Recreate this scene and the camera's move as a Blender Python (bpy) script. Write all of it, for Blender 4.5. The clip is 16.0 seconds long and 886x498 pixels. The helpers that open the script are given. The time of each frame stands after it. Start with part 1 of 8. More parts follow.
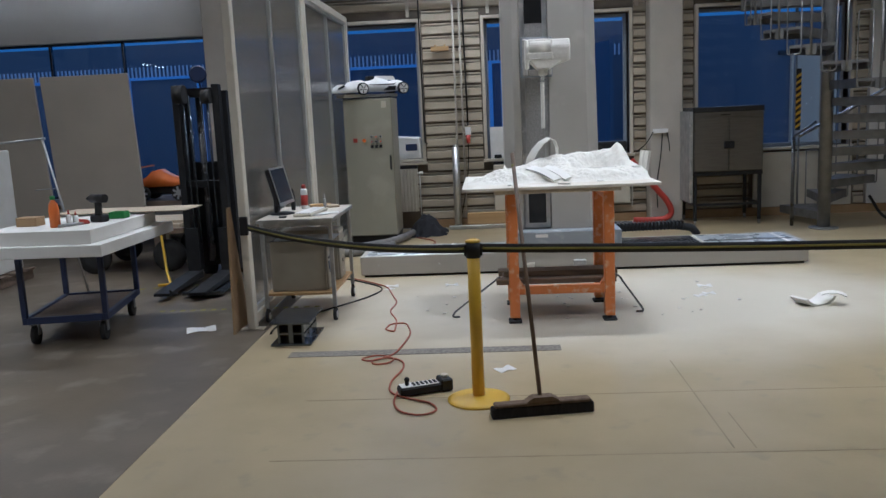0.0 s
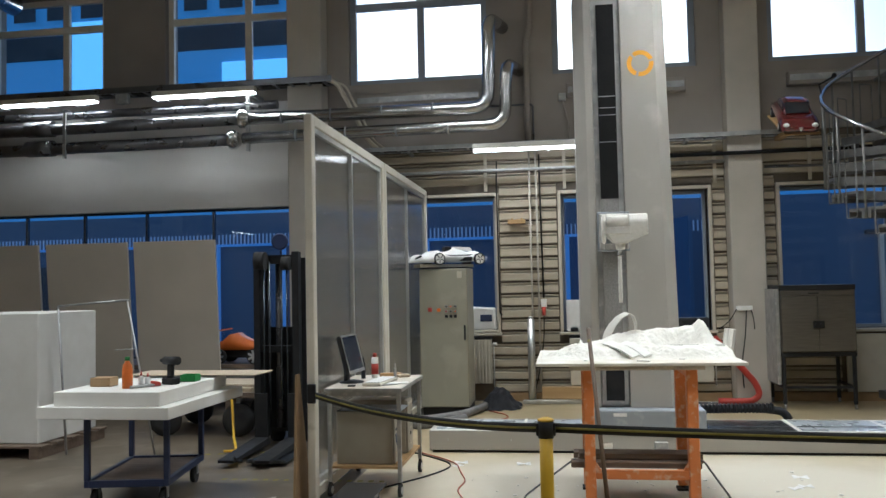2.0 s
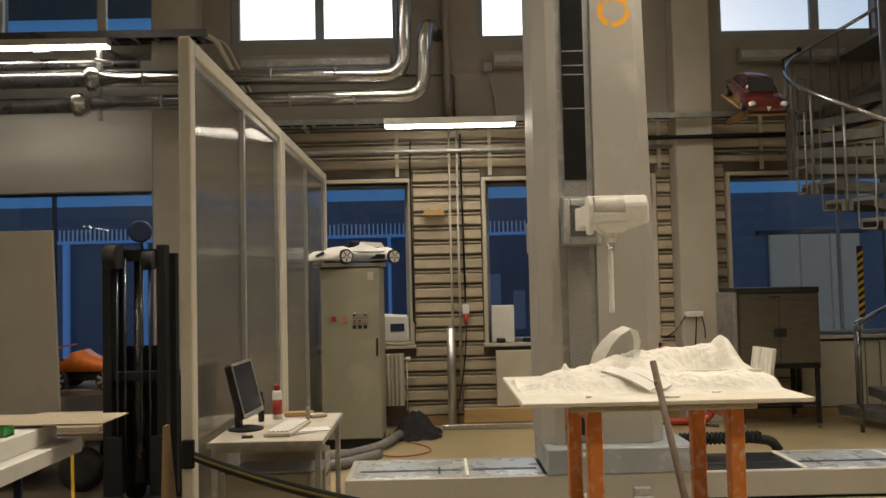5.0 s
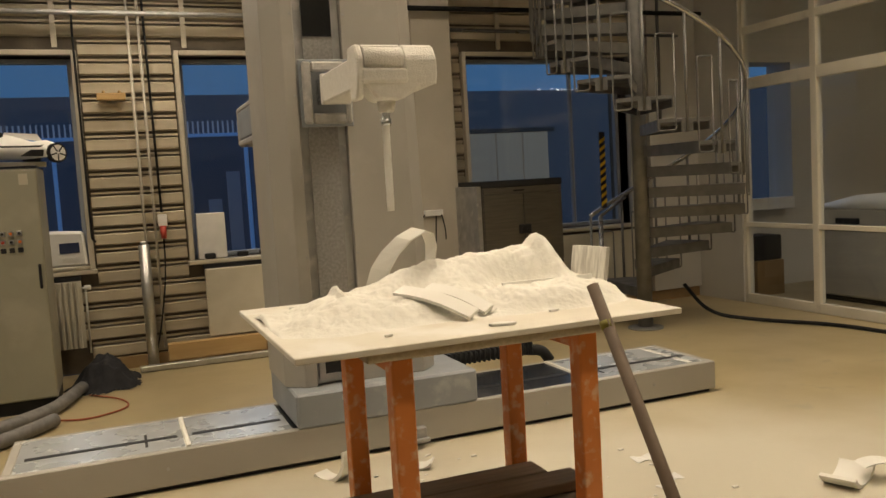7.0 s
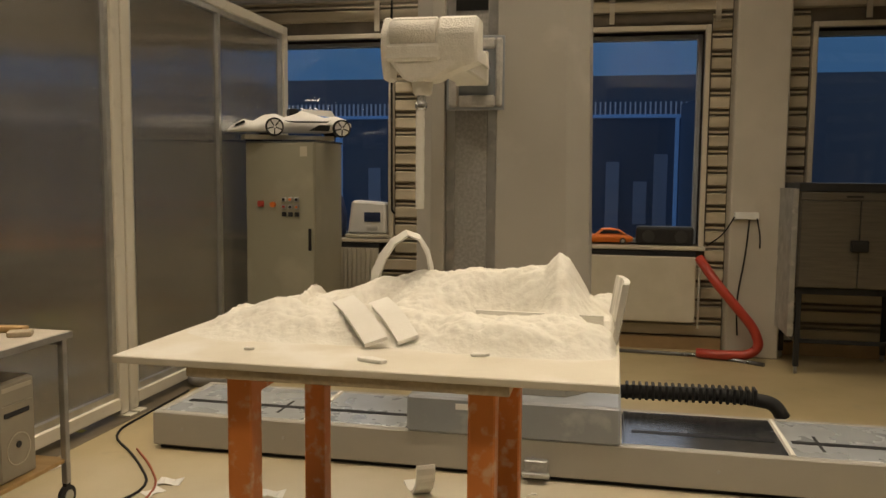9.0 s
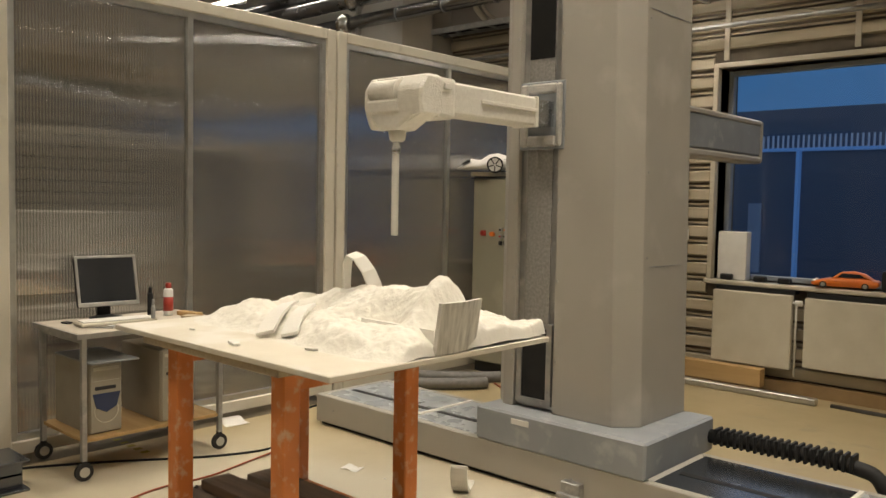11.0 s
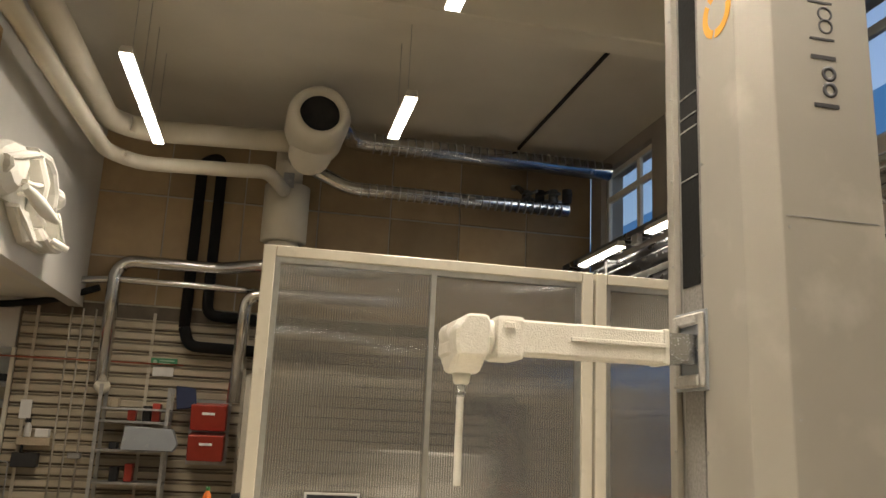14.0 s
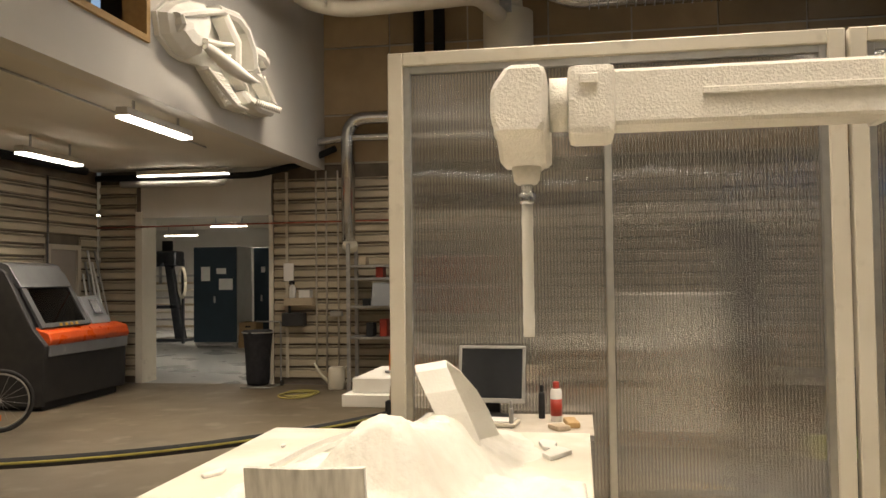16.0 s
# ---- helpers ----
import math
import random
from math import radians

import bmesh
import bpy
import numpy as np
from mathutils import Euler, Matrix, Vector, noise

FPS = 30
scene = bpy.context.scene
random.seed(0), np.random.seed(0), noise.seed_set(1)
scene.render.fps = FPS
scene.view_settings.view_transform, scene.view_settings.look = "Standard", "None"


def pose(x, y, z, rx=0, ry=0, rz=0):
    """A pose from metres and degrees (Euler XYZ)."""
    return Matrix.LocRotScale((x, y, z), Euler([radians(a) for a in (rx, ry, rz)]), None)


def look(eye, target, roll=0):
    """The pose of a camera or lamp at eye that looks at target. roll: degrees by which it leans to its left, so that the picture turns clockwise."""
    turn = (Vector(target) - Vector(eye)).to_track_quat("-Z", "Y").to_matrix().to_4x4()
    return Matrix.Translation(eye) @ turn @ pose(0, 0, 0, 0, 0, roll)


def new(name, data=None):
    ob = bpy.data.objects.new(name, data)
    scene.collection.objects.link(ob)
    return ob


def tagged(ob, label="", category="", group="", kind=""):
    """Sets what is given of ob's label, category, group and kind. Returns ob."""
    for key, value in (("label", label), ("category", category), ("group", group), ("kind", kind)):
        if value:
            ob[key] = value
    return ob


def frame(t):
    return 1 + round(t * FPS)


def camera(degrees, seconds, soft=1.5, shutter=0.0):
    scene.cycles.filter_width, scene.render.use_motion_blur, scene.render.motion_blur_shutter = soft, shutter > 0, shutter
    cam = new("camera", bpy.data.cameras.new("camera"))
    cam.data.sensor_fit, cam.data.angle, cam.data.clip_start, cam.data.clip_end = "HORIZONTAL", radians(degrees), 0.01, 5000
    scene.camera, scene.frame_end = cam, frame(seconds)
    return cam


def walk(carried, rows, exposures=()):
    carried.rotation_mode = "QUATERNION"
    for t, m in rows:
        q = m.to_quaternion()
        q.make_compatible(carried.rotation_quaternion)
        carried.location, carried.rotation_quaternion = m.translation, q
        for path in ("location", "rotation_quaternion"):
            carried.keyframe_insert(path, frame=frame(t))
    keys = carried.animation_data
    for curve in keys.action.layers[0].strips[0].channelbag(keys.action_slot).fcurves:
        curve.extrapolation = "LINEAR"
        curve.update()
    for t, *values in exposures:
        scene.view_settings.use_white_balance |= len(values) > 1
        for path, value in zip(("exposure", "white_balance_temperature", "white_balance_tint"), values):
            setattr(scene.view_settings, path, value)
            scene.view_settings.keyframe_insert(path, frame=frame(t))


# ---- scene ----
cam = camera(56.7, 16.0)
METRES, EYE, TILT, LEAN, TURN = 11.0, 1.65, 0.0, 0.0, 3.7
PATH = [
    (0, (0.881, 0.32, 1.569), (0.76, 2.29, 1.245), -2.6),
    (0.5, (0.893, 0.382, 1.566), (0.706, 2.361, 1.35), -1.5),
    (1, (0.884, 0.427, 1.553), (0.698, 2.414, 1.422), -1.0),
    (1.5, (0.891, 0.427, 1.593), (0.68, 2.415, 1.551), -0.9),
    (2, (0.892, 0.456, 1.574), (0.6, 2.433, 1.666), -1.2),
    (2.5, (0.806, 0.626, 1.637), (0.573, 2.603, 1.826), -1.4),
    (3, (0.711, 0.856, 1.655), (0.557, 2.829, 1.94), -1.5),
    (3.5, (0.673, 1.161, 1.687), (0.49, 3.134, 1.964), -0.4),
    (4, (0.567, 1.463, 1.674), (0.43, 3.451, 1.836), -0.1),
    (4.2, (0.514, 1.613, 1.656), (0.428, 3.605, 1.823), -0.4),
    (6.3, (-0.007, 3.291, 1.549), (0.373, 5.252, 1.445), -4.1),
    (6.5, (0.04, 3.456, 1.536), (0.602, 5.373, 1.436), -4.1),
    (7, (0.202, 3.809, 1.534), (0.936, 5.662, 1.369), -3.3),
    (7.5, (0.587, 3.98, 1.531), (0.89, 5.941, 1.279), -4.6),
    (8, (1.071, 4.047, 1.527), (1.39, 6.013, 1.346), -1.1),
    (8.5, (1.54, 4.14, 1.535), (1.508, 6.135, 1.402), 0.3),
    (9, (2.077, 4.185, 1.549), (1.668, 6.135, 1.367), 0.5),
    (9.5, (2.57, 4.286, 1.565), (1.858, 6.147, 1.392), 0.6),
    (11.8, (4.646, 4.972, 1.575), (3.061, 6.185, 1.705), -0.4),
    (12, (4.748, 5.09, 1.577), (3.145, 6.247, 1.882), -0.6),
    (12.5, (4.941, 5.354, 1.628), (3.234, 6.238, 2.182), 1.4),
    (13, (4.961, 5.662, 1.645), (3.247, 6.418, 2.345), 3.4),
    (13.5, (4.953, 6.0, 1.641), (3.164, 6.644, 2.259), 4.5),
    (14, (4.912, 6.425, 1.637), (3.0, 6.819, 2.072), 2.7),
    (14.5, (4.668, 6.794, 1.62), (2.706, 7.095, 1.871), 1.2),
    (15, (4.41, 7.115, 1.609), (2.418, 7.068, 1.781), -0.1),
    (15.5, (4.101, 7.307, 1.598), (2.121, 7.039, 1.69), -1.5),
    (16, (3.673, 7.413, 1.587), (1.701, 7.086, 1.655), -0.7),
]
EXPOSURES = [(0.0, -0.23, 4650, 13), (0.8, -0.02, 4750, 11), (2.0, 0.08, 4900, 8), (3.2, -0.25, 5050, 7), (4.2, -0.33, 5900, 9), (6.3, -0.15, 6600, 12), (7.4, -0.47, 7000, 12), (9.7, -0.58, 6850, 12), (11.8, 0.17, 6000, 10), (13.0, 0.30, 5950, 10), (14.5, 0.36, 6450, 13), (16.0, 0.23, 6500, 14)]
walk(cam, [(t, look(eye, target, roll)) for t, eye, target, roll in PATH], EXPOSURES)

# ---- world and daylight: blue dusk ----
world = bpy.data.worlds.new("dusk_sky")
scene.world = world
world.use_nodes = True
wn, wl = world.node_tree.nodes, world.node_tree.links
sky = wn.new("ShaderNodeTexSky")
sky.sky_type, sky.sun_disc = "NISHITA", False
sky.sun_elevation, sky.sun_rotation, sky.altitude = radians(17), radians(0), 50
wl.new(sky.outputs[0], wn["Background"].inputs[0])
wn["Background"].inputs[1].default_value = 0.13
sun = new("sun", bpy.data.lights.new("sun", "SUN"))
sun.data.energy, sun.data.angle, sun.data.color = 0.5, radians(30), (0.75, 0.87, 1.0)
sun.matrix_world = look((0, 40, 12), (0, 0, 0))


# ---- builders ----
class B:
    """Gathers shapes, in world metres, into one mesh."""

    def __init__(self):
        self.bm = bmesh.new()

    def add(self, other):
        me = bpy.data.meshes.new("t")
        other.to_mesh(me)
        other.free()
        self.bm.from_mesh(me)
        bpy.data.meshes.remove(me)
        return self

    def box(self, x0, x1, y0, y1, z0, z1, bev=0.0, m=None, seg=1):
        t = bmesh.new()
        bmesh.ops.create_cube(t, size=1.0)
        for v in t.verts:
            v.co = Vector((x0 + (v.co.x + .5) * (x1 - x0), y0 + (v.co.y + .5) * (y1 - y0), z0 + (v.co.z + .5) * (z1 - z0)))
        if bev > 0:
            bmesh.ops.bevel(t, geom=list(t.edges), offset=bev, segments=seg, affect="EDGES", profile=0.6)
        if m is not None:
            t.transform(m)
        return self.add(t)

    def cyl(self, p0, p1, r, r2=None, n=14, caps=True):
        p0, p1 = Vector(p0), Vector(p1)
        d = p1 - p0
        t = bmesh.new()
        bmesh.ops.create_cone(t, cap_ends=caps, segments=n, radius1=r, radius2=r if r2 is None else r2, depth=d.length)
        t.transform(Matrix.Translation((p0 + p1) / 2) @ d.to_track_quat("Z", "Y").to_matrix().to_4x4())
        for f in t.faces:
            f.smooth = len(f.verts) == 4
        return self.add(t)

    def tube(self, pts, r, n=10, bend=0.0, caps=True):
        pts = [Vector(p) for p in pts]
        if bend > 0:
            out = [pts[0]]
            for a, b, c in zip(pts, pts[1:], pts[2:]):
                k = min(bend, (a - b).length * .49, (c - b).length * .49)
                s, e = b + (a - b).normalized() * k, b + (c - b).normalized() * k
                out += [s * (1 - u) ** 2 + b * 2 * u * (1 - u) + e * u * u for u in (0, .2, .4, .6, .8, 1)]
            pts = out + [pts[-1]]
        up, rings = None, []
        for i, p in enumerate(pts):
            d = (pts[min(i + 1, len(pts) - 1)] - pts[max(i - 1, 0)]).normalized()
            if up is None:
                up = d.orthogonal().normalized()
            up = (up - d * up.dot(d)).normalized()
            side = d.cross(up)
            rr = r(i / (len(pts) - 1)) if callable(r) else r
            rings.append([self.bm.verts.new(p + rr * (up * math.cos(a) + side * math.sin(a))) for a in [math.tau * k / n for k in range(n)]])
        for a, b in zip(rings, rings[1:]):
            for k in range(n):
                self.bm.faces.new((a[k], a[(k + 1) % n], b[(k + 1) % n], b[k])).smooth = True
        if caps:
            self.bm.faces.new(rings[0][::-1])
            self.bm.faces.new(rings[-1])
        return self

    def lathe(self, c, profile, n=20, axis=None, ring=False):
        rings = []
        q = Vector(axis).to_track_quat("Z", "Y").to_matrix() if axis else Matrix.Identity(3)
        for r, z in profile:
            rings.append([self.bm.verts.new(Vector(c) + q @ Vector((r * math.cos(math.tau * k / n), r * math.sin(math.tau * k / n), z))) for k in range(n)])
        for a, b in zip(rings, rings[1:]):
            for k in range(n):
                self.bm.faces.new((a[k], a[(k + 1) % n], b[(k + 1) % n], b[k])).smooth = True
        if ring:
            for k in range(n):
                self.bm.faces.new((rings[-1][k], rings[-1][(k + 1) % n], rings[0][(k + 1) % n], rings[0][k]))
            return self
        self.bm.faces.new(rings[0][::-1])
        self.bm.faces.new(rings[-1])
        return self

    def prism(self, poly, axis, a, b, m=None, bev=0.0):
        """poly: points in the two other axes, in the order x, y, z."""
        t = bmesh.new()
        put = {"x": lambda u, v, w: (w, u, v), "y": lambda u, v, w: (u, w, v), "z": lambda u, v, w: (u, v, w)}[axis]
        lo, hi = [t.verts.new(put(u, v, a)) for u, v in poly], [t.verts.new(put(u, v, b)) for u, v in poly]
        t.faces.new(lo[::-1]), t.faces.new(hi)
        for k in range(len(poly)):
            t.faces.new((lo[k], lo[(k + 1) % len(poly)], hi[(k + 1) % len(poly)], hi[k]))
        bmesh.ops.recalc_face_normals(t, faces=t.faces)
        if bev > 0:
            bmesh.ops.bevel(t, geom=list(t.edges), offset=bev, segments=1, affect="EDGES")
        if m is not None:
            t.transform(m)
        return self.add(t)

    def ball(self, c, r, n=12, squash=(1, 1, 1)):
        t = bmesh.new()
        bmesh.ops.create_uvsphere(t, u_segments=n, v_segments=max(6, n // 2), radius=1)
        t.transform(Matrix.Translation(c) @ Matrix.Diagonal((r * squash[0], r * squash[1], r * squash[2], 1)))
        for f in t.faces:
            f.smooth = True
        return self.add(t)

    def loft(self, rings, close=True, smooth=True):
        vs = [[self.bm.verts.new(p) for p in ring] for ring in rings]
        n = len(vs[0])
        for a, b in zip(vs, vs[1:]):
            for k in range(n if close else n - 1):
                self.bm.faces.new((a[k], a[(k + 1) % n], b[(k + 1) % n], b[k])).smooth = smooth
        if close:
            self.bm.faces.new(vs[0][::-1]), self.bm.faces.new(vs[-1])
        return self

    def mesh(self, name):
        bmesh.ops.recalc_face_normals(self.bm, faces=self.bm.faces)
        me = bpy.data.meshes.new(name)
        self.bm.to_mesh(me)
        self.bm.free()
        return me


def thing(name, loc, label, category, group="", kind=""):
    e = new(name)
    e.location = loc
    return tagged(e, label, category, group, kind)


def part(name, b, material, parent, label=""):
    me = b.mesh(name) if isinstance(b, B) else b
    if not me.materials:
        me.materials.append(material)
    ob = new(name, me)
    ob.parent = parent
    if parent.type == "EMPTY":
        ob.matrix_parent_inverse = Matrix.Translation(parent.location).inverted()
    elif parent.parent is None:
        ob.matrix_parent_inverse = Matrix.Translation(parent.location).inverted()
    return tagged(ob, label)


def solo(name, b, material, label="", category="", group="", kind=""):
    """A thing of one mesh, its origin at the middle of its base."""
    me = b.mesh(name)
    me.materials.append(material)
    co = np.array([v.co for v in me.vertices])
    c = Vector(((co[:, 0].min() + co[:, 0].max()) / 2, (co[:, 1].min() + co[:, 1].max()) / 2, co[:, 2].min()))
    me.transform(Matrix.Translation(-c))
    ob = new(name, me)
    ob.location = c
    return tagged(ob, label, category, group, kind)


# ---- materials ----
def surf(name, c1, c2=None, scale=6.0, rough=0.6, metal=0.0, bump=0.1, bscale=None, stretch=(1, 1, 1), spots=None, rvar=0.15, coat=0.0, spot_scale=1.3, spot_at=0.56, jitter=0.0, spec=0.5):
    m = bpy.data.materials.new(name)
    m.use_nodes = True
    n, l = m.node_tree.nodes, m.node_tree.links
    p = n["Principled BSDF"]
    geo, mp = n.new("ShaderNodeNewGeometry"), n.new("ShaderNodeMapping")
    mp.inputs["Scale"].default_value = stretch
    l.new(geo.outputs["Position"], mp.inputs[0])
    nz = n.new("ShaderNodeTexNoise")
    nz.inputs["Scale"].default_value, nz.inputs["Detail"].default_value = scale, 6
    l.new(mp.outputs[0], nz.inputs["Vector"])
    c2 = c2 or tuple(min(1, v * 0.8) for v in c1)
    ramp = n.new("ShaderNodeMapRange")
    ramp.inputs[1].default_value, ramp.inputs[2].default_value = 0.3, 0.7
    l.new(nz.outputs["Fac"], ramp.inputs[0])
    mix = n.new("ShaderNodeMix")
    mix.data_type = "RGBA"
    mix.inputs[6].default_value, mix.inputs[7].default_value = (*c1, 1), (*c2, 1)
    l.new(ramp.outputs[0], mix.inputs[0])
    col = mix.outputs[2]
    if spots:
        n2 = n.new("ShaderNodeTexNoise")
        n2.inputs["Scale"].default_value, n2.inputs["Detail"].default_value = spot_scale, 8
        l.new(geo.outputs["Position"], n2.inputs["Vector"])
        r2 = n.new("ShaderNodeMapRange")
        r2.inputs[1].default_value, r2.inputs[2].default_value = spot_at, spot_at + 0.14
        l.new(n2.outputs["Fac"], r2.inputs[0])
        mx = n.new("ShaderNodeMix")
        mx.data_type = "RGBA"
        l.new(r2.outputs[0], mx.inputs[0])
        l.new(col, mx.inputs[6])
        mx.inputs[7].default_value = (*spots, 1)
        col = mx.outputs[2]
    if jitter:
        oi, hs = n.new("ShaderNodeObjectInfo"), n.new("ShaderNodeHueSaturation")
        mr = n.new("ShaderNodeMapRange")
        mr.inputs[3].default_value, mr.inputs[4].default_value = 1 - jitter, 1 + jitter
        l.new(oi.outputs["Random"], mr.inputs[0])
        l.new(mr.outputs[0], hs.inputs["Value"])
        l.new(col, hs.inputs["Color"])
        col = hs.outputs[0]
    l.new(col, p.inputs["Base Color"])
    rr = n.new("ShaderNodeMapRange")
    rr.inputs[3].default_value, rr.inputs[4].default_value = max(0.02, rough - rvar), min(1, rough + rvar)
    l.new(nz.outputs["Fac"], rr.inputs[0])
    l.new(rr.outputs[0], p.inputs["Roughness"])
    p.inputs["Metallic"].default_value = metal
    p.inputs["Coat Weight"].default_value = coat
    p.inputs["Specular IOR Level"].default_value = spec
    if bump:
        nb = n.new("ShaderNodeTexNoise")
        nb.inputs["Scale"].default_value, nb.inputs["Detail"].default_value = bscale or scale * 8, 4
        l.new(mp.outputs[0], nb.inputs["Vector"])
        bp = n.new("ShaderNodeBump")
        bp.inputs["Strength"].default_value, bp.inputs["Distance"].default_value = bump, 0.01
        l.new(nb.outputs["Fac"], bp.inputs["Height"])
        l.new(bp.outputs[0], p.inputs["Normal"])
    return m


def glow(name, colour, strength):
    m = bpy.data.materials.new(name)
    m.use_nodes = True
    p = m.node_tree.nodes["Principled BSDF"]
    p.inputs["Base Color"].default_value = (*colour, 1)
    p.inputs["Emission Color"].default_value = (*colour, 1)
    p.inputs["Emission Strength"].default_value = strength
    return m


def clear(name, tint, gloss_rough=0.02, amount=1.0):
    """Window glass: clear, with a mirror that grows at grazing angles."""
    m = bpy.data.materials.new(name)
    m.use_nodes = True
    n, l = m.node_tree.nodes, m.node_tree.links
    n.remove(n["Principled BSDF"])
    tr, gl, lw, mx = n.new("ShaderNodeBsdfTransparent"), n.new("ShaderNodeBsdfGlossy"), n.new("ShaderNodeLayerWeight"), n.new("ShaderNodeMixShader")
    tr.inputs[0].default_value = (*tint, 1)
    gl.inputs["Roughness"].default_value = gloss_rough
    pw, ma = n.new("ShaderNodeMath"), n.new("ShaderNodeMath")
    pw.operation, ma.operation = "POWER", "MULTIPLY_ADD"
    lw.inputs[0].default_value = 0.5
    pw.inputs[1].default_value, ma.inputs[1].default_value, ma.inputs[2].default_value = 4.0, 0.8, 0.035 * amount
    l.new(lw.outputs["Facing"], pw.inputs[0]), l.new(pw.outputs[0], ma.inputs[0])
    l.new(ma.outputs[0], mx.inputs[0]), l.new(tr.outputs[0], mx.inputs[1]), l.new(gl.outputs[0], mx.inputs[2])
    l.new(mx.outputs[0], n["Material Output"].inputs[0])
    return m


def twinwall():
    """Ribbed twin-wall plastic: upright ribs draw all that is mirrored in it or seen through it out sideways."""
    m = bpy.data.materials.new("twinwall_sheet")
    m.use_nodes = True
    n, l = m.node_tree.nodes, m.node_tree.links
    n.remove(n["Principled BSDF"])
    geo, wv, sep = n.new("ShaderNodeNewGeometry"), n.new("ShaderNodeTexWave"), n.new("ShaderNodeSeparateXYZ")
    wv.bands_direction = "Y"
    wv.inputs["Scale"].default_value, wv.inputs["Distortion"].default_value = 17.0, 0.0
    l.new(geo.outputs["Position"], wv.inputs["Vector"]), l.new(geo.outputs["Position"], sep.inputs[0])

    def rib_normal(width, seed):
        fine, rnd, off, put, add, nrm = n.new("ShaderNodeMath"), n.new("ShaderNodeTexWhiteNoise"), n.new("ShaderNodeMath"), n.new("ShaderNodeCombineXYZ"), n.new("ShaderNodeVectorMath"), n.new("ShaderNodeVectorMath")
        fine.operation, off.operation, nrm.operation = "MULTIPLY_ADD", "MULTIPLY_ADD", "NORMALIZE"
        fine.inputs[1].default_value, fine.inputs[2].default_value = 9137.0, seed
        rnd.noise_dimensions = "1D"
        off.inputs[1].default_value, off.inputs[2].default_value = width, -width / 2
        nz = n.new("ShaderNodeTexNoise")
        nz.inputs["Scale"].default_value, nz.inputs["Detail"].default_value = 1.3, 1.0
        wob = n.new("ShaderNodeMath")
        wob.operation = "MULTIPLY_ADD"
        wob.inputs[1].default_value, wob.inputs[2].default_value = 0.05, -0.025
        l.new(geo.outputs["Position"], nz.inputs["Vector"]), l.new(nz.outputs["Fac"], wob.inputs[0])
        l.new(sep.outputs["Y"], fine.inputs[0]), l.new(fine.outputs[0], rnd.inputs["W"])
        l.new(rnd.outputs["Value"], off.inputs[0]), l.new(off.outputs[0], put.inputs[1]), l.new(wob.outputs[0], put.inputs[2])
        l.new(geo.outputs["Normal"], add.inputs[0]), l.new(put.outputs[0], add.inputs[1])
        l.new(add.outputs[0], nrm.inputs[0])
        return nrm.outputs[0]

    gl, rf, df = n.new("ShaderNodeBsdfGlossy"), n.new("ShaderNodeBsdfRefraction"), n.new("ShaderNodeBsdfDiffuse")
    gl.inputs["Color"].default_value, gl.inputs["Roughness"].default_value = (0.88, 0.88, 0.88, 1), 0.02
    rf.inputs["Color"].default_value, rf.inputs["Roughness"].default_value, rf.inputs["IOR"].default_value = (0.88, 0.87, 0.85, 1), 0.05, 1.3
    df.inputs["Color"].default_value = (0.27, 0.26, 0.25, 1)
    l.new(rib_normal(0.7, 3.1), gl.inputs["Normal"])
    l.new(rib_normal(0.6, 0.0), rf.inputs["Normal"])
    body, top, rib, lw, pw, ma = n.new("ShaderNodeMixShader"), n.new("ShaderNodeMixShader"), n.new("ShaderNodeMapRange"), n.new("ShaderNodeLayerWeight"), n.new("ShaderNodeMath"), n.new("ShaderNodeMath")
    rib.inputs[1].default_value, rib.inputs[2].default_value = 0.45, 0.95
    rib.inputs[3].default_value, rib.inputs[4].default_value = 0.0, 0.38
    l.new(wv.outputs["Fac"], rib.inputs[0]), l.new(rib.outputs[0], body.inputs[0])
    l.new(rf.outputs[0], body.inputs[1]), l.new(df.outputs[0], body.inputs[2])
    pw.operation, ma.operation = "POWER", "MULTIPLY_ADD"
    lw.inputs[0].default_value = 0.5
    pw.inputs[1].default_value, ma.inputs[1].default_value, ma.inputs[2].default_value = 2.5, 0.72, 0.25
    l.new(lw.outputs["Facing"], pw.inputs[0]), l.new(pw.outputs[0], ma.inputs[0]), l.new(ma.outputs[0], top.inputs[0])
    l.new(body.outputs[0], top.inputs[1]), l.new(gl.outputs[0], top.inputs[2])
    l.new(top.outputs[0], n["Material Output"].inputs[0])
    return m


M_CONC = surf("worn_concrete", (0.155, 0.124, 0.084), (0.10, 0.081, 0.055), 1.1, 0.42, bump=0.08, bscale=40, spots=(0.205, 0.175, 0.13), spot_scale=3.0)
M_EPOXY = surf("beige_floor_paint", (0.43, 0.35, 0.20), (0.36, 0.29, 0.16), 1.4, 0.36, bump=0.05, bscale=60, spots=(0.33, 0.275, 0.17), spot_scale=5.0, spot_at=0.6)


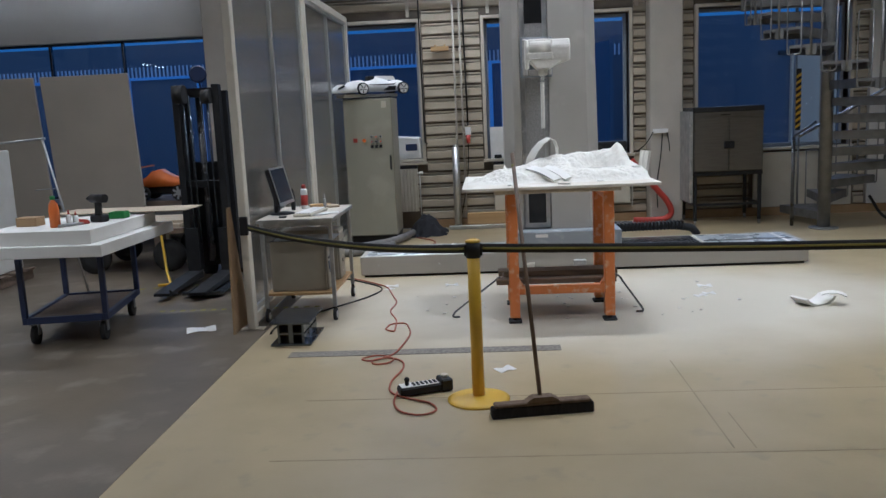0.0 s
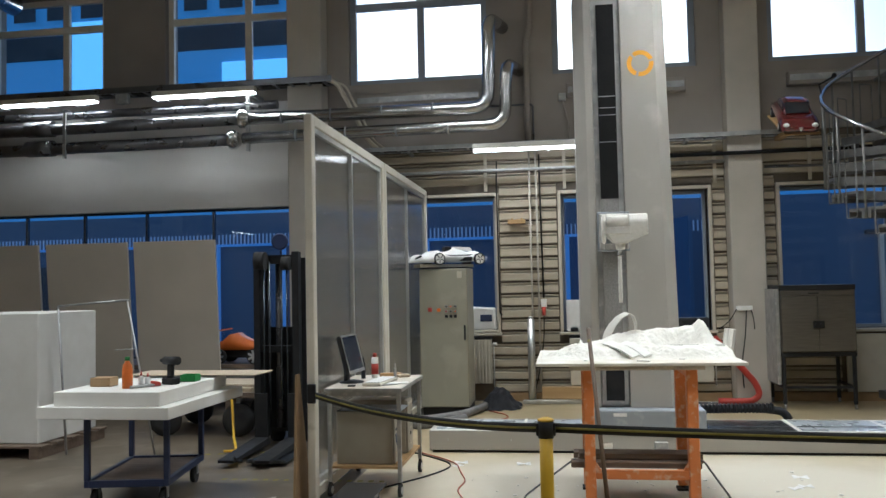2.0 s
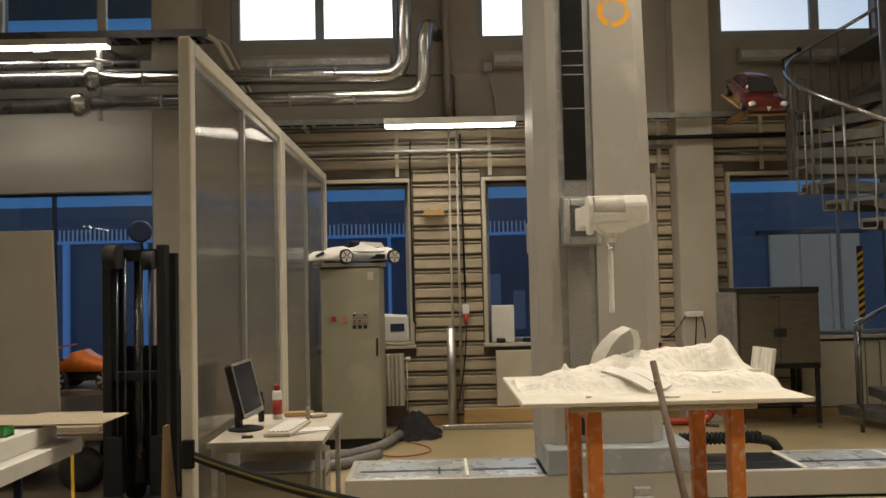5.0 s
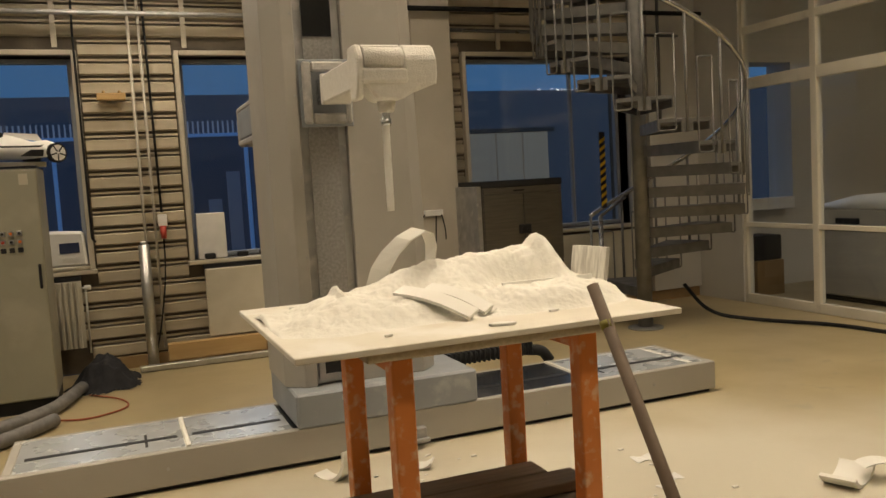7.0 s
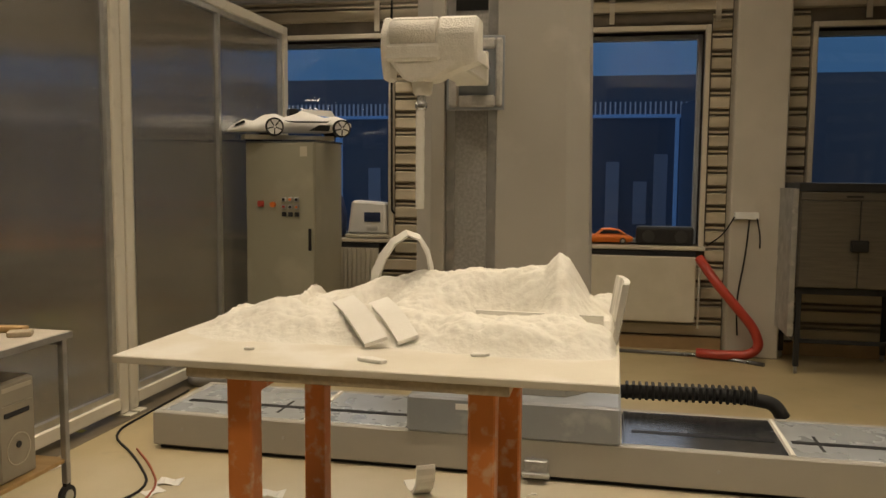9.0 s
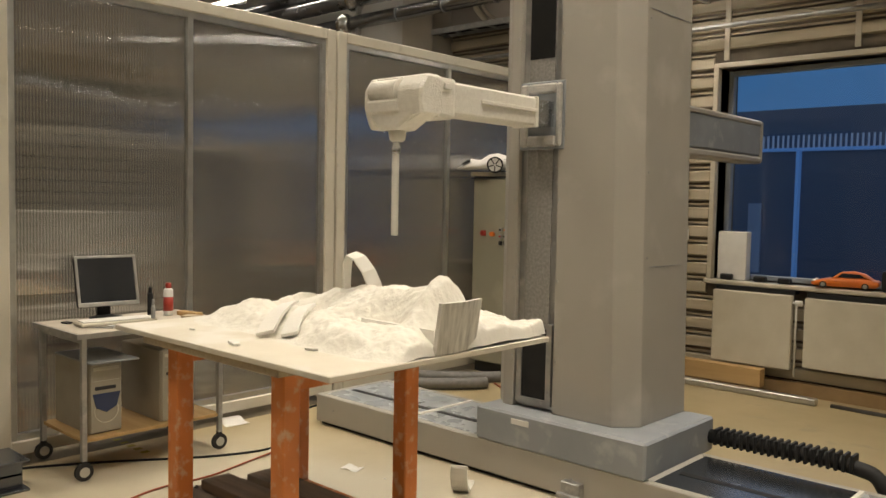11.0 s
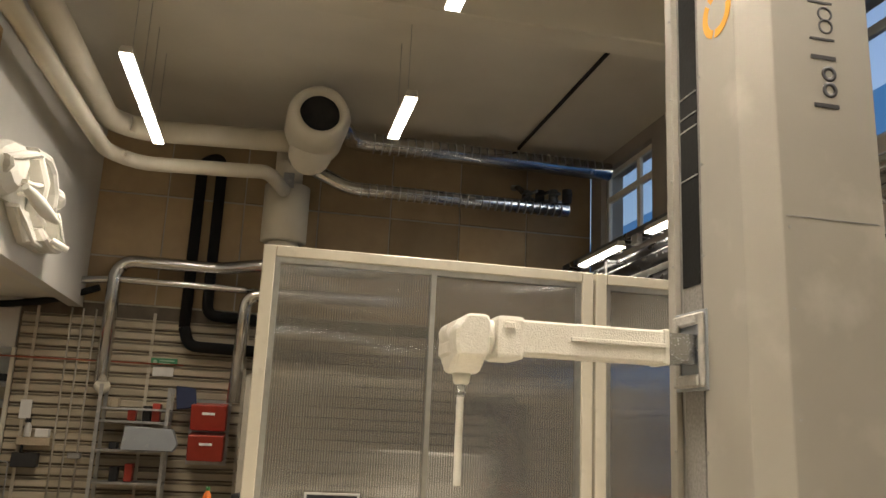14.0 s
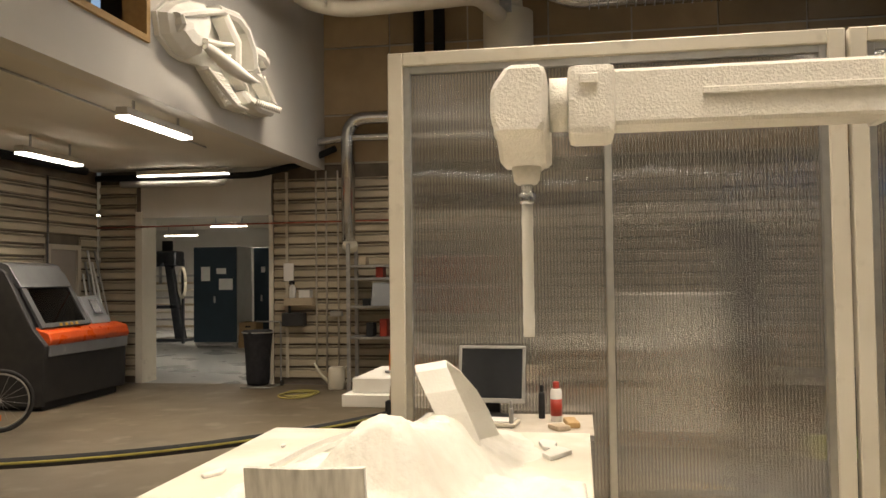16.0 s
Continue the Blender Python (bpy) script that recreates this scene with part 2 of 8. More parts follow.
def dust_drift(m, centre, radii, colour):
    """Foam dust that has settled on a floor in one large uneven drift."""
    n, l = m.node_tree.nodes, m.node_tree.links
    p, geo = n["Principled BSDF"], n.new("ShaderNodeNewGeometry")
    sub, div, ln, nz = n.new("ShaderNodeVectorMath"), n.new("ShaderNodeVectorMath"), n.new("ShaderNodeVectorMath"), n.new("ShaderNodeTexNoise")
    sub.operation, div.operation, ln.operation = "SUBTRACT", "DIVIDE", "LENGTH"
    sub.inputs[1].default_value, div.inputs[1].default_value = (*centre, 0), (*radii, 50)
    l.new(geo.outputs["Position"], sub.inputs[0]), l.new(sub.outputs[0], div.inputs[0]), l.new(div.outputs[0], ln.inputs[0])
    nz.inputs["Scale"].default_value, nz.inputs["Detail"].default_value = 1.6, 7
    l.new(geo.outputs["Position"], nz.inputs["Vector"])
    add, rng, mix = n.new("ShaderNodeMath"), n.new("ShaderNodeMapRange"), n.new("ShaderNodeMix")
    add.operation = "MULTIPLY_ADD"
    add.inputs[1].default_value = 0.7
    l.new(nz.outputs["Fac"], add.inputs[0]), l.new(ln.outputs["Value"], add.inputs[2])
    rng.inputs[1].default_value, rng.inputs[2].default_value, rng.inputs[3].default_value, rng.inputs[4].default_value = 0.95, 1.6, 0.85, 0.0
    l.new(add.outputs[0], rng.inputs[0])
    mix.data_type = "RGBA"
    old = p.inputs["Base Color"].links[0].from_socket
    l.new(rng.outputs[0], mix.inputs[0]), l.new(old, mix.inputs[6])
    mix.inputs[7].default_value = (*colour, 1)
    l.new(mix.outputs[2], p.inputs["Base Color"])
    rough = p.inputs["Roughness"].links[0].from_socket
    mr = n.new("ShaderNodeMix")
    l.new(rng.outputs[0], mr.inputs[0]), l.new(rough, mr.inputs[2])
    mr.inputs[3].default_value = 0.8
    l.new(mr.outputs[0], p.inputs["Roughness"])


dust_drift(M_EPOXY, (1.9, 6.95), (2.6, 1.55), (0.60, 0.56, 0.46))
M_STRIP = surf("rough_patch", (0.30, 0.27, 0.23), (0.16, 0.145, 0.125), 40, 0.9, bump=0.6, bscale=120)
M_PLASTER = surf("grey_plaster", (0.34, 0.305, 0.265), (0.29, 0.26, 0.225), 1.5, 0.85, bump=0.06, spots=(0.30, 0.265, 0.225), spot_scale=0.9, spot_at=0.6)
M_WHITE = surf("white_painted_wall", (0.62, 0.60, 0.555), (0.56, 0.54, 0.50), 1.2, 0.75, bump=0.04)
M_CEIL = surf("ceiling_paint", (0.66, 0.62, 0.53), (0.58, 0.545, 0.465), 0.8, 0.85, bump=0.03)
M_PLANK = surf("cream_wall_slat", (0.52, 0.455, 0.34), (0.40, 0.345, 0.25), 4.0, 0.55, bump=0.06, stretch=(.4, .4, 3), spots=(0.42, 0.35, 0.25), spot_scale=2.2, spot_at=0.6, jitter=0.10)
M_GROOVE = surf("dark_wall_groove", (0.15, 0.12, 0.085), (0.10, 0.083, 0.062), 5, 0.8)
M_PILASTER = surf("cream_concrete_post", (0.50, 0.46, 0.39), (0.43, 0.395, 0.33), 2, 0.7, bump=0.05, spots=(0.45, 0.41, 0.34), spot_scale=3, spot_at=0.62)
M_GREYBOARD = surf("grey_pulp_board", (0.50, 0.45, 0.365), (0.44, 0.395, 0.32), 1.5, 0.8, bump=0.04, spots=(0.455, 0.405, 0.33), spot_scale=2, spot_at=0.58)
M_TRIM = surf("cream_window_trim", (0.57, 0.52, 0.42), (0.49, 0.44, 0.35), 4, 0.5, bump=0.04)
M_PANEL = surf("wall_panel", (0.42, 0.315, 0.185), (0.35, 0.26, 0.155), 2.5, 0.85, bump=0.1, jitter=0.22)
M_BATTEN = surf("pale_batten", (0.50, 0.46, 0.38), None, 6, 0.6)
M_GLASS = clear("window_glass", (0.93, 0.96, 1.0), amount=1.0)
M_TWIN = twinwall()
M_ALU = surf("aluminium", (0.62, 0.62, 0.60), (0.52, 0.52, 0.50), 12, 0.35, 0.9, bump=0.03)
M_IVORY = surf("ivory_painted_frame", (0.74, 0.70, 0.60), (0.66, 0.62, 0.52), 3, 0.45, bump=0.03, spots=(0.58, 0.54, 0.45), spot_scale=8, spot_at=0.62)
M_PLATE = surf("satin_plate", (0.50, 0.53, 0.55), (0.44, 0.465, 0.48), 5, 0.28, 0.35, bump=0.03)
M_MACHINE = surf("machine_grey_paint", (0.41, 0.39, 0.345), (0.37, 0.35, 0.31), 1.6, 0.4, bump=0.03, bscale=70, spots=(0.47, 0.45, 0.405), spot_scale=2.4, spot_at=0.58)
M_MACHINE2 = surf("machine_blue_grey", (0.30, 0.32, 0.345), (0.26, 0.28, 0.30), 4, 0.5, bump=0.05, bscale=120, spots=(0.42, 0.43, 0.44), spot_scale=7, spot_at=0.6)
M_STEEL = surf("brushed_steel", (0.66, 0.68, 0.71), (0.56, 0.58, 0.61), 8, 0.24, 1.0, bump=0.03, stretch=(1, 12, 12))
M_DARKSTEEL = surf("dark_slide_plate", (0.15, 0.165, 0.19), (0.11, 0.12, 0.14), 5, 0.22, 0.85, bump=0.03)
M_BLACK = surf("black_plastic", (0.018, 0.018, 0.019), (0.03, 0.03, 0.03), 8, 0.5, bump=0.04, spec=0.2)
M_SLOTBELT = surf("dusty_slide_belt", (0.22, 0.21, 0.20), (0.34, 0.33, 0.31), 60, 0.8, bump=0.3, bscale=200)
M_FOAM = surf("white_foam_dust", (0.80, 0.78, 0.71), (0.74, 0.71, 0.63), 14, 0.95, bump=0.28, bscale=80)
M_CRUST = surf("foam_crust", (0.81, 0.785, 0.72), (0.74, 0.715, 0.65), 45, 0.95, bump=0.5, bscale=130)
M_FOAMSMOOTH = surf("white_foam", (0.80, 0.785, 0.73), (0.74, 0.72, 0.66), 5, 0.8, bump=0.12, bscale=160)
M_FOAMLINED = surf("lined_foam", (0.80, 0.78, 0.72), (0.45, 0.43, 0.39), 9, 0.85, bump=0.1, stretch=(6, 6, .25))
M_ORANGE = surf("orange_steel_paint", (0.74, 0.25, 0.065), (0.66, 0.21, 0.05), 6, 0.45, bump=0.05, bscale=180, spots=(0.74, 0.45, 0.28), spot_scale=22, spot_at=0.54)
M_BOARD = surf("chipboard", (0.50, 0.42, 0.30), (0.40, 0.33, 0.23), 60, 0.8, bump=0.2)
M_TABLETOP = surf("white_dusty_board", (0.72, 0.68, 0.58), (0.66, 0.61, 0.51), 5, 0.75, bump=0.08, bscale=120, spots=(0.77, 0.74, 0.67), spot_scale=4, spot_at=0.5)
M_BROWNWOOD = surf("grey_brown_board", (0.20, 0.145, 0.10), (0.14, 0.105, 0.075), 5, 0.7, bump=0.15, stretch=(.6, 8, 8))
M_YELLOW = surf("yellow_powder_coat", (0.72, 0.46, 0.02), (0.64, 0.40, 0.02), 5, 0.38, bump=0.02)
M_BELTYELLOW = surf("yellow_belt_stripe", (0.32, 0.29, 0.06), None, 20, 0.7)
M_STICK = surf("broom_stick_wood", (0.16, 0.105, 0.06), (0.11, 0.07, 0.04), 6, 0.6, stretch=(6, 6, .6), bump=0.08)
M_BRISTLE = surf("black_bristle", (0.02, 0.02, 0.022), (0.045, 0.042, 0.04), 40, 0.9, bump=0.8, bscale=260, stretch=(1, 1, .1), spec=0.2)
M_GREIGE = surf("grey_green_cabinet", (0.34, 0.325, 0.245), (0.30, 0.285, 0.215), 1.5, 0.42, bump=0.03, spots=(0.37, 0.345, 0.265), spot_scale=3)
M_WHITEPLASTIC = surf("white_plastic", (0.78, 0.77, 0.74), (0.72, 0.71, 0.68), 6, 0.4, bump=0.02)
M_BEIGEPLASTIC = surf("beige_plastic", (0.58, 0.54, 0.44), (0.52, 0.48, 0.38), 6, 0.5, bump=0.03)
M_PALETOP = surf("pale_laminate", (0.56, 0.51, 0.43), (0.47, 0.42, 0.34), 5, 0.5, bump=0.03, spots=(0.42, 0.35, 0.26), spot_scale=5, spot_at=0.6)
M_PUTTY = surf("putty_plastic", (0.37, 0.34, 0.27), (0.33, 0.30, 0.235), 6, 0.5, bump=0.03)
M_SCREEN = surf("dark_screen", (0.02, 0.022, 0.026), (0.03, 0.032, 0.036), 3, 0.22, bump=0)
M_BLUEPAINT = surf("dark_blue_steel", (0.03, 0.045, 0.11), (0.022, 0.034, 0.085), 6, 0.4, bump=0.03)
M_RUBBER = surf("black_rubber", (0.03, 0.03, 0.03), (0.05, 0.048, 0.045), 10, 0.8, bump=0.1, spec=0.2)
M_GALV = surf("galvanised_steel", (0.46, 0.46, 0.45), (0.36, 0.36, 0.355), 9, 0.45, 0.75, bump=0.05, spots=(0.54, 0.53, 0.51), spot_scale=12)
M_STAIR = surf("dull_galvanised", (0.25, 0.245, 0.235), (0.19, 0.187, 0.18), 9, 0.5, 0.6, bump=0.05)
M_DUCT = surf("shiny_duct", (0.66, 0.66, 0.65), (0.56, 0.56, 0.555), 5, 0.2, 1.0, bump=0.05, bscale=14)
M_DARKDUCT = surf("dark_metal_pipe", (0.20, 0.20, 0.205), (0.14, 0.14, 0.145), 5, 0.3, 0.9, bump=0.05)
M_BLACKPIPE = surf("black_insulated_pipe", (0.006, 0.006, 0.006), (0.012, 0.0115, 0.011), 6, 0.75, bump=0.15, spec=0.2)
M_WHITEPIPE = surf("off_white_duct", (0.64, 0.59, 0.48), (0.56, 0.515, 0.41), 2, 0.6, bump=0.05)
M_STAINLESS = surf("stainless_front", (0.17, 0.155, 0.13), (0.14, 0.128, 0.108), 5, 0.45, 0.75, bump=0.02, stretch=(1, 1, 14))
M_RED = surf("red_plastic", (0.42, 0.045, 0.025), (0.34, 0.035, 0.02), 6, 0.4, bump=0.02)
M_ORANGEPL = surf("orange_plastic", (0.75, 0.19, 0.02), (0.66, 0.16, 0.02), 6, 0.4, bump=0.02)
M_REDORANGE = surf("red_orange_lacquer", (0.62, 0.085, 0.012), (0.55, 0.075, 0.012), 6, 0.3, bump=0.02)
M_GREEN = surf("green_plastic", (0.05, 0.28, 0.06), None, 6, 0.45)
M_SIGN = surf("green_sign", (0.02, 0.20, 0.09), None, 6, 0.5, bump=0)
M_CARTON = surf("brown_cardboard", (0.36, 0.24, 0.12), (0.30, 0.20, 0.10), 8, 0.85, bump=0.05)
M_WOOD = surf("light_wood", (0.50, 0.33, 0.14), (0.42, 0.27, 0.11), 4, 0.6, stretch=(.5, 5, 5), bump=0.06)
M_PAPER = surf("white_paper", (0.78, 0.77, 0.74), (0.70, 0.69, 0.66), 9, 0.9, bump=0.1)
M_CAR = surf("dark_red_lacquer", (0.10, 0.012, 0.012), None, 4, 0.16, bump=0, coat=1.0)
M_CABLE = surf("black_cable", (0.02, 0.02, 0.02), None, 6, 0.6, spec=0.2)
M_REDCABLE = surf("orange_brown_cable", (0.36, 0.09, 0.04), None, 6, 0.55)
M_GREYHOSE = surf("grey_hose", (0.22, 0.21, 0.20), (0.16, 0.155, 0.15), 20, 0.6, bump=0.2)
M_FABRIC = surf("black_fabric", (0.02, 0.02, 0.023), (0.035, 0.035, 0.038), 14, 0.9, bump=0.3, spec=0.2)
M_TEAL = surf("dark_blue_locker", (0.012, 0.032, 0.052), (0.010, 0.027, 0.044), 4, 0.4, bump=0.02)
M_CUTTER = surf("charcoal_machine_paint", (0.035, 0.035, 0.037), (0.05, 0.049, 0.048), 6, 0.45, bump=0.03, spec=0.2)
M_MACHINE3 = surf("slate_machine_paint", (0.085, 0.088, 0.092), (0.07, 0.073, 0.077), 6, 0.35, bump=0.03)
M_SMOKE = clear("smoked_lid", (0.35, 0.36, 0.38), amount=1.2)
M_DARKWIN = surf("dark_facade", (0.05, 0.06, 0.075), (0.035, 0.042, 0.055), 0.8, 0.8)
M_TUBE = glow("lit_tube", (1.0, 0.90, 0.74), 14.0)
M_LAMPCASE = surf("lamp_housing", (0.60, 0.57, 0.50), None, 8, 0.45)


# ---- floor ----
floor = solo("floor", B().box(-8.2, -0.862, -0.05, 11.75, -0.2, 0.0), M_CONC, "worn grey-brown concrete hall floor", "floor", kind="structure")
floor_b = solo("floor_painted", B().box(-0.858, 6.62, -0.05, 11.75, -0.2, 0.0), M_EPOXY, "beige painted floor whitened by foam dust round the table", "floor", kind="structure")
joint = B()
for y in (4.72, 3.9):
    joint.box(-0.2, 6.0, y, y + 0.008, 0.0, 0.001)
joint.box(1.95, 1.958, 3.95, 5.3, 0.0, 0.001)
joint.box(2.05, 2.056, 3.95, 4.4, 0.0, 0.001)
solo("floor_joint", joint, surf("faint_joint", (0.27, 0.225, 0.14), (0.36, 0.30, 0.19), 9, 0.6),  "thin dark worn floor joint", "floor joint", kind="structure")
solo("floor_strip", B().box(-0.52, 1.31, 5.58, 5.70, 0.0, 0.004), M_STRIP, "rough grey strip of patched floor", "floor patch", kind="structure")

# ---- back wall with its windows ----
Y = 11.75
WINS = [(-2.15, -0.04), (0.86, 2.80), (3.71, 5.70)]          # lower openings
UPS = [(-2.08, -0.10), (0.80, 2.72), (3.64, 5.65)]           # upper openings
back = B()
xs = [-2.4] + [v for w in WINS for v in w] + [6.62]
for a, b in zip(xs[::2], xs[1::2]):
    back.box(a, b, Y + 0.04, Y + 0.40, 0, 3.55)
for a, b in WINS:
    back.box(a, b, Y + 0.04, Y + 0.40, 0, 0.93)
    back.box(a, b, Y + 0.04, Y + 0.40, 2.81, 3.55)
wall_north = solo("wall_north", back, M_GROOVE, "back wall clad in cream slats", "wall", kind="structure")
up = B()
xs = [-2.4] + [v for w in UPS for v in w] + [6.62]
for a, b in zip(xs[::2], xs[1::2]):
    up.box(a, b, Y, Y + 0.40, 3.552, 6.3)
for a, b in UPS:
    up.box(a, b, Y, Y + 0.40, 3.552, 4.47)
    up.box(a, b, Y, Y + 0.40, 6.06, 6.3)
solo("wall_north_upper", up, M_PLASTER, "grey-tan plastered upper wall", "wall", kind="structure")
left = B()
left.box(-8.2, -2.9, Y, Y + 0.4, 0, 0.6).box(-8.2, -2.9, Y - 0.02, Y + 0.4, 2.78, 4.3)
solo("wall_north_lower_left", left, M_WHITE, "white panel above the long window band", "wall", kind="structure")
LUPS = [(-4.87, -2.92), (-7.75, -5.85)]
left = B()
for a, b in ((-8.2, -7.75), (-5.85, -4.87), (-2.92, -2.9)):
    left.box(a, b, Y, Y + 0.4, 4.302, 6.3)
for a, b in LUPS:
    left.box(a, b, Y, Y + 0.4, 4.302, 4.58).box(a, b, Y, Y + 0.4, 6.08, 6.3)
solo("wall_north_upper_left", left, M_PLASTER, "grey upper wall between the windows", "wall", kind="structure")
posts = ((-2.9, -2.4, 11.449), (3.03, 3.46, 11.499))
for i, (a, b, y) in enumerate(posts):
    solo("pillar_%d" % (i + 1), B().box(a, b, y, Y + 0.4, 0, 6.3, 0.012), M_PILASTER, "cream painted concrete wall pillar", "pillar", kind="structure")


M_WINFRAME = surf("grey_window_frame", (0.30, 0.33, 0.37), (0.26, 0.285, 0.32), 4, 0.5)


def window(name, x0, x1, z0, z1, bars, rails, trim, depth=0.16, fw=0.07, label="window"):
    """Trim on the wall, frame and panes set back into the opening."""
    w = thing(name, ((x0 + x1) / 2, Y, z0), label, "window", kind="structure")
    yf = Y + depth
    f = B()
    f.box(x0, x0 + fw, yf, yf + .07, z0, z1, .006).box(x1 - fw, x1, yf, yf + .07, z0, z1, .006)
    f.box(x0 + fw, x1 - fw, yf, yf + .07, z0, z0 + fw, .006).box(x0 + fw, x1 - fw, yf, yf + .07, z1 - fw, z1, .006)
    for b in bars:
        bw = fw * (.6 if trim is not M_TRIM else .3)
        f.box(b - bw, b + bw, yf + .003, yf + .067, z0 + fw, z1 - fw, .006)
    for r in rails:
        f.box(x0 + fw, x1 - fw, yf + .001, yf + .069, r - fw * .6, r + fw * .6, .006)
    part("window_frame", f, M_WINFRAME if trim is M_TRIM else trim, w)
    if trim is M_TRIM:
        t = B()
        t.box(x0 - .045, x0, Y - .03, yf, z0, z1 + .045, .005).box(x1, x1 + .045, Y - .03, yf, z0, z1 + .045, .005)
        t.box(x0, x1, Y - .03, yf, z1, z1 + .045, .005)
        part("window_trim", t, M_TRIM, w)
        part("window_sill", B().box(x0 - .06, x1 + .06, Y - .06, yf, z0 - .04, z0, .008), M_TRIM, w)
    cx, cz = [x0 + fw] + list(bars) + [x1 - fw], [z0 + fw] + list(rails) + [z1 - fw]
    for a, b in zip(cx, cx[1:]):
        for c, d in zip(cz, cz[1:]):
            g = part("pane", B().box(a, b, yf + .03, yf + .036, c, d), M_GLASS, w)
            g.visible_shadow = False
    return w


for i, (a, b) in enumerate(WINS):
    window("window_%d" % (i + 1), a, b, 0.93, 2.81, ((a + .28,) if i < 1 else (b - .62,) if i == 2 else ()), (), M_TRIM, 0.2, 0.045, "fixed window in a cream wooden reveal")
for i, (a, b) in enumerate(UPS):
    m = a + (b - a) * (0.52, 0.36, 0.60)[i]
    window("window_%d" % (i + 4), a, b, 4.47, 6.06, (m,), (5.62,), M_WINFRAME, 0.1, 0.085, "high window with four panes and dusk sky")
for i, (a, b) in enumerate(LUPS):
    window("window_%d" % (i + 7), a, b, 4.58, 6.08, (a + (b - a) * .64,), (5.6,), M_IVORY, 0.1, 0.085, "high window in a cream frame, blue outside")
window("window_9", -8.1, -2.9, 0.6, 2.78, (-7.2, -6.25, -5.25, -4.2), (), M_DARKSTEEL, 0.12, 0.03, "long band of tall windows, blue dusk outside")

# ---- west wall ----
X = -8.2
west = B()
west.box(X - .4, X - .04, -0.05, 0.658, 0, 3.3).box(X - .4, X - .04, 2.802, 11.75, 0, 3.3)
wall_west = solo("wall_west", west, M_GROOVE, "wall clad in cream slats around a wide doorway", "wall", kind="structure")
solo("wall_west_lintel", B().box(X - .4, X, 0.66, 2.80, 2.562, 3.3), M_WHITE, "white panel over the doorway", "wall", kind="structure")
wall_west_upper = solo("wall_west_upper", B().box(X - .4, X - .03, -0.05, 11.75, 3.302, 6.3), M_BATTEN, "upper wall of large tan panels with pale battens", "wall", kind="structure")
trim = B().box(X - .02, X + .03, .58, .70, 0, 2.66, .006).box(X - .02, X + .03, 2.77, 2.83, 0, 2.56, .006)
trim.box(X - .40, X - .021, .66, .70, 0, 2.56).box(X - .40, X - .021, 2.77, 2.80, 0, 2.56)
solo("door_trim", trim, M_IVORY, "ivory painted doorway casing", "door trim", kind="structure")
solo("wall_south", B().box(-8.2, 6.62, -0.45, -0.09, 0, 3.3), M_GROOVE, "slatted wall behind the laser cutter", "wall", kind="structure")
wall_south = bpy.data.objects["wall_south"]

# ---- gallery: its front wall and underside ----
gal = B()
gal.box(-8.2, -3.05, 3.45, 3.65, 3.22, 6.3).box(-1.9, 6.62, 3.45, 3.65, 3.22, 6.3).box(-3.05, -1.9, 3.45, 3.65, 3.22, 3.70).box(-3.05, -1.9, 3.45, 3.65, 5.2, 6.3)
solo("gallery_wall", gal, M_WHITE, "white gallery wall with an open hatch", "wall", kind="structure")
hatch = B().box(-3.05, -2.99, 3.44, 3.68, 3.70, 5.2).box(-1.96, -1.9, 3.44, 3.68, 3.70, 5.2).box(-2.99, -1.96, 3.44, 3.68, 3.70, 3.76).box(-2.99, -1.96, 3.44, 3.68, 5.14, 5.2)
solo("hatch_trim", hatch, M_WOOD, "light wooden frame of the gallery hatch", "trim", kind="structure")
solo("gallery_floor", B().box(-8.2, 6.62, -0.45, 3.448, 3.302, 3.5), M_CEIL, "cream painted underside of the gallery", "ceiling", kind="structure")
solo("gallery_back", B().box(-8.2, 6.62, -0.45, -0.2, 3.502, 6.3), M_WHITE, "plain gallery back wall", "wall", kind="structure")

# ---- ceiling and beams ----
solo("ceiling", B().box(-8.6, 6.9, -0.45, 12.15, 6.302, 6.6), M_CEIL, "cream painted concrete ceiling", "ceiling", kind="structure")
for x0, x1 in ((-2.79, -2.42), (3.05, 3.44)):
    solo("ceiling_beam", B().box(x0, x1, 3.652, 11.448 if x0 < 0 else 11.498, 5.72, 6.30, .015), M_CEIL, "cream painted concrete ceiling beam", "beam", kind="structure")

# ---- east side: glazed partition and the room behind ----
E = 6.62
solo("wall_east", B().box(E, E + .15, -0.45, 2.0, 0, 6.3).box(E, E + .15, 2.0, 11.0, 3.6, 6.3).box(E, E + .15, 11.0, 12.15, 0, 6.3), M_WHITE, "plain cream wall above the glazing", "wall", kind="structure")
gw = thing("glass_partition", (E, 7, 0), "ivory framed glazed partition with large panes", "partition", kind="structure")
f = B()
for y in (11.0, 10.0, 8.6, 7.2, 5.8, 4.4, 3.0, 2.05):
    f.box(E + .02, E + .1, y - .04, y + .04, 0, 3.6, .006)
for z, h in ((0.0, .1), (0.84, .05), (2.33, .12), (2.92, .08), (3.52, .08)):
    f.box(E + .025, E + .095, 2.05, 11.0, z, z + h, .005)
part("frame", f, M_IVORY, gw)
for a, b in zip((2.05, 3.0, 4.4, 5.8, 7.2, 8.6, 10.0), (3.0, 4.4, 5.8, 7.2, 8.6, 10.0, 11.0)):
    for c, d in ((.1, .84), (.89, 2.33), (2.45, 2.92), (3.0, 3.52)):
        part("pane", B().box(E + .058, E + .064, a + .04, b - .04, c, d), M_GLASS, gw).visible_shadow = False
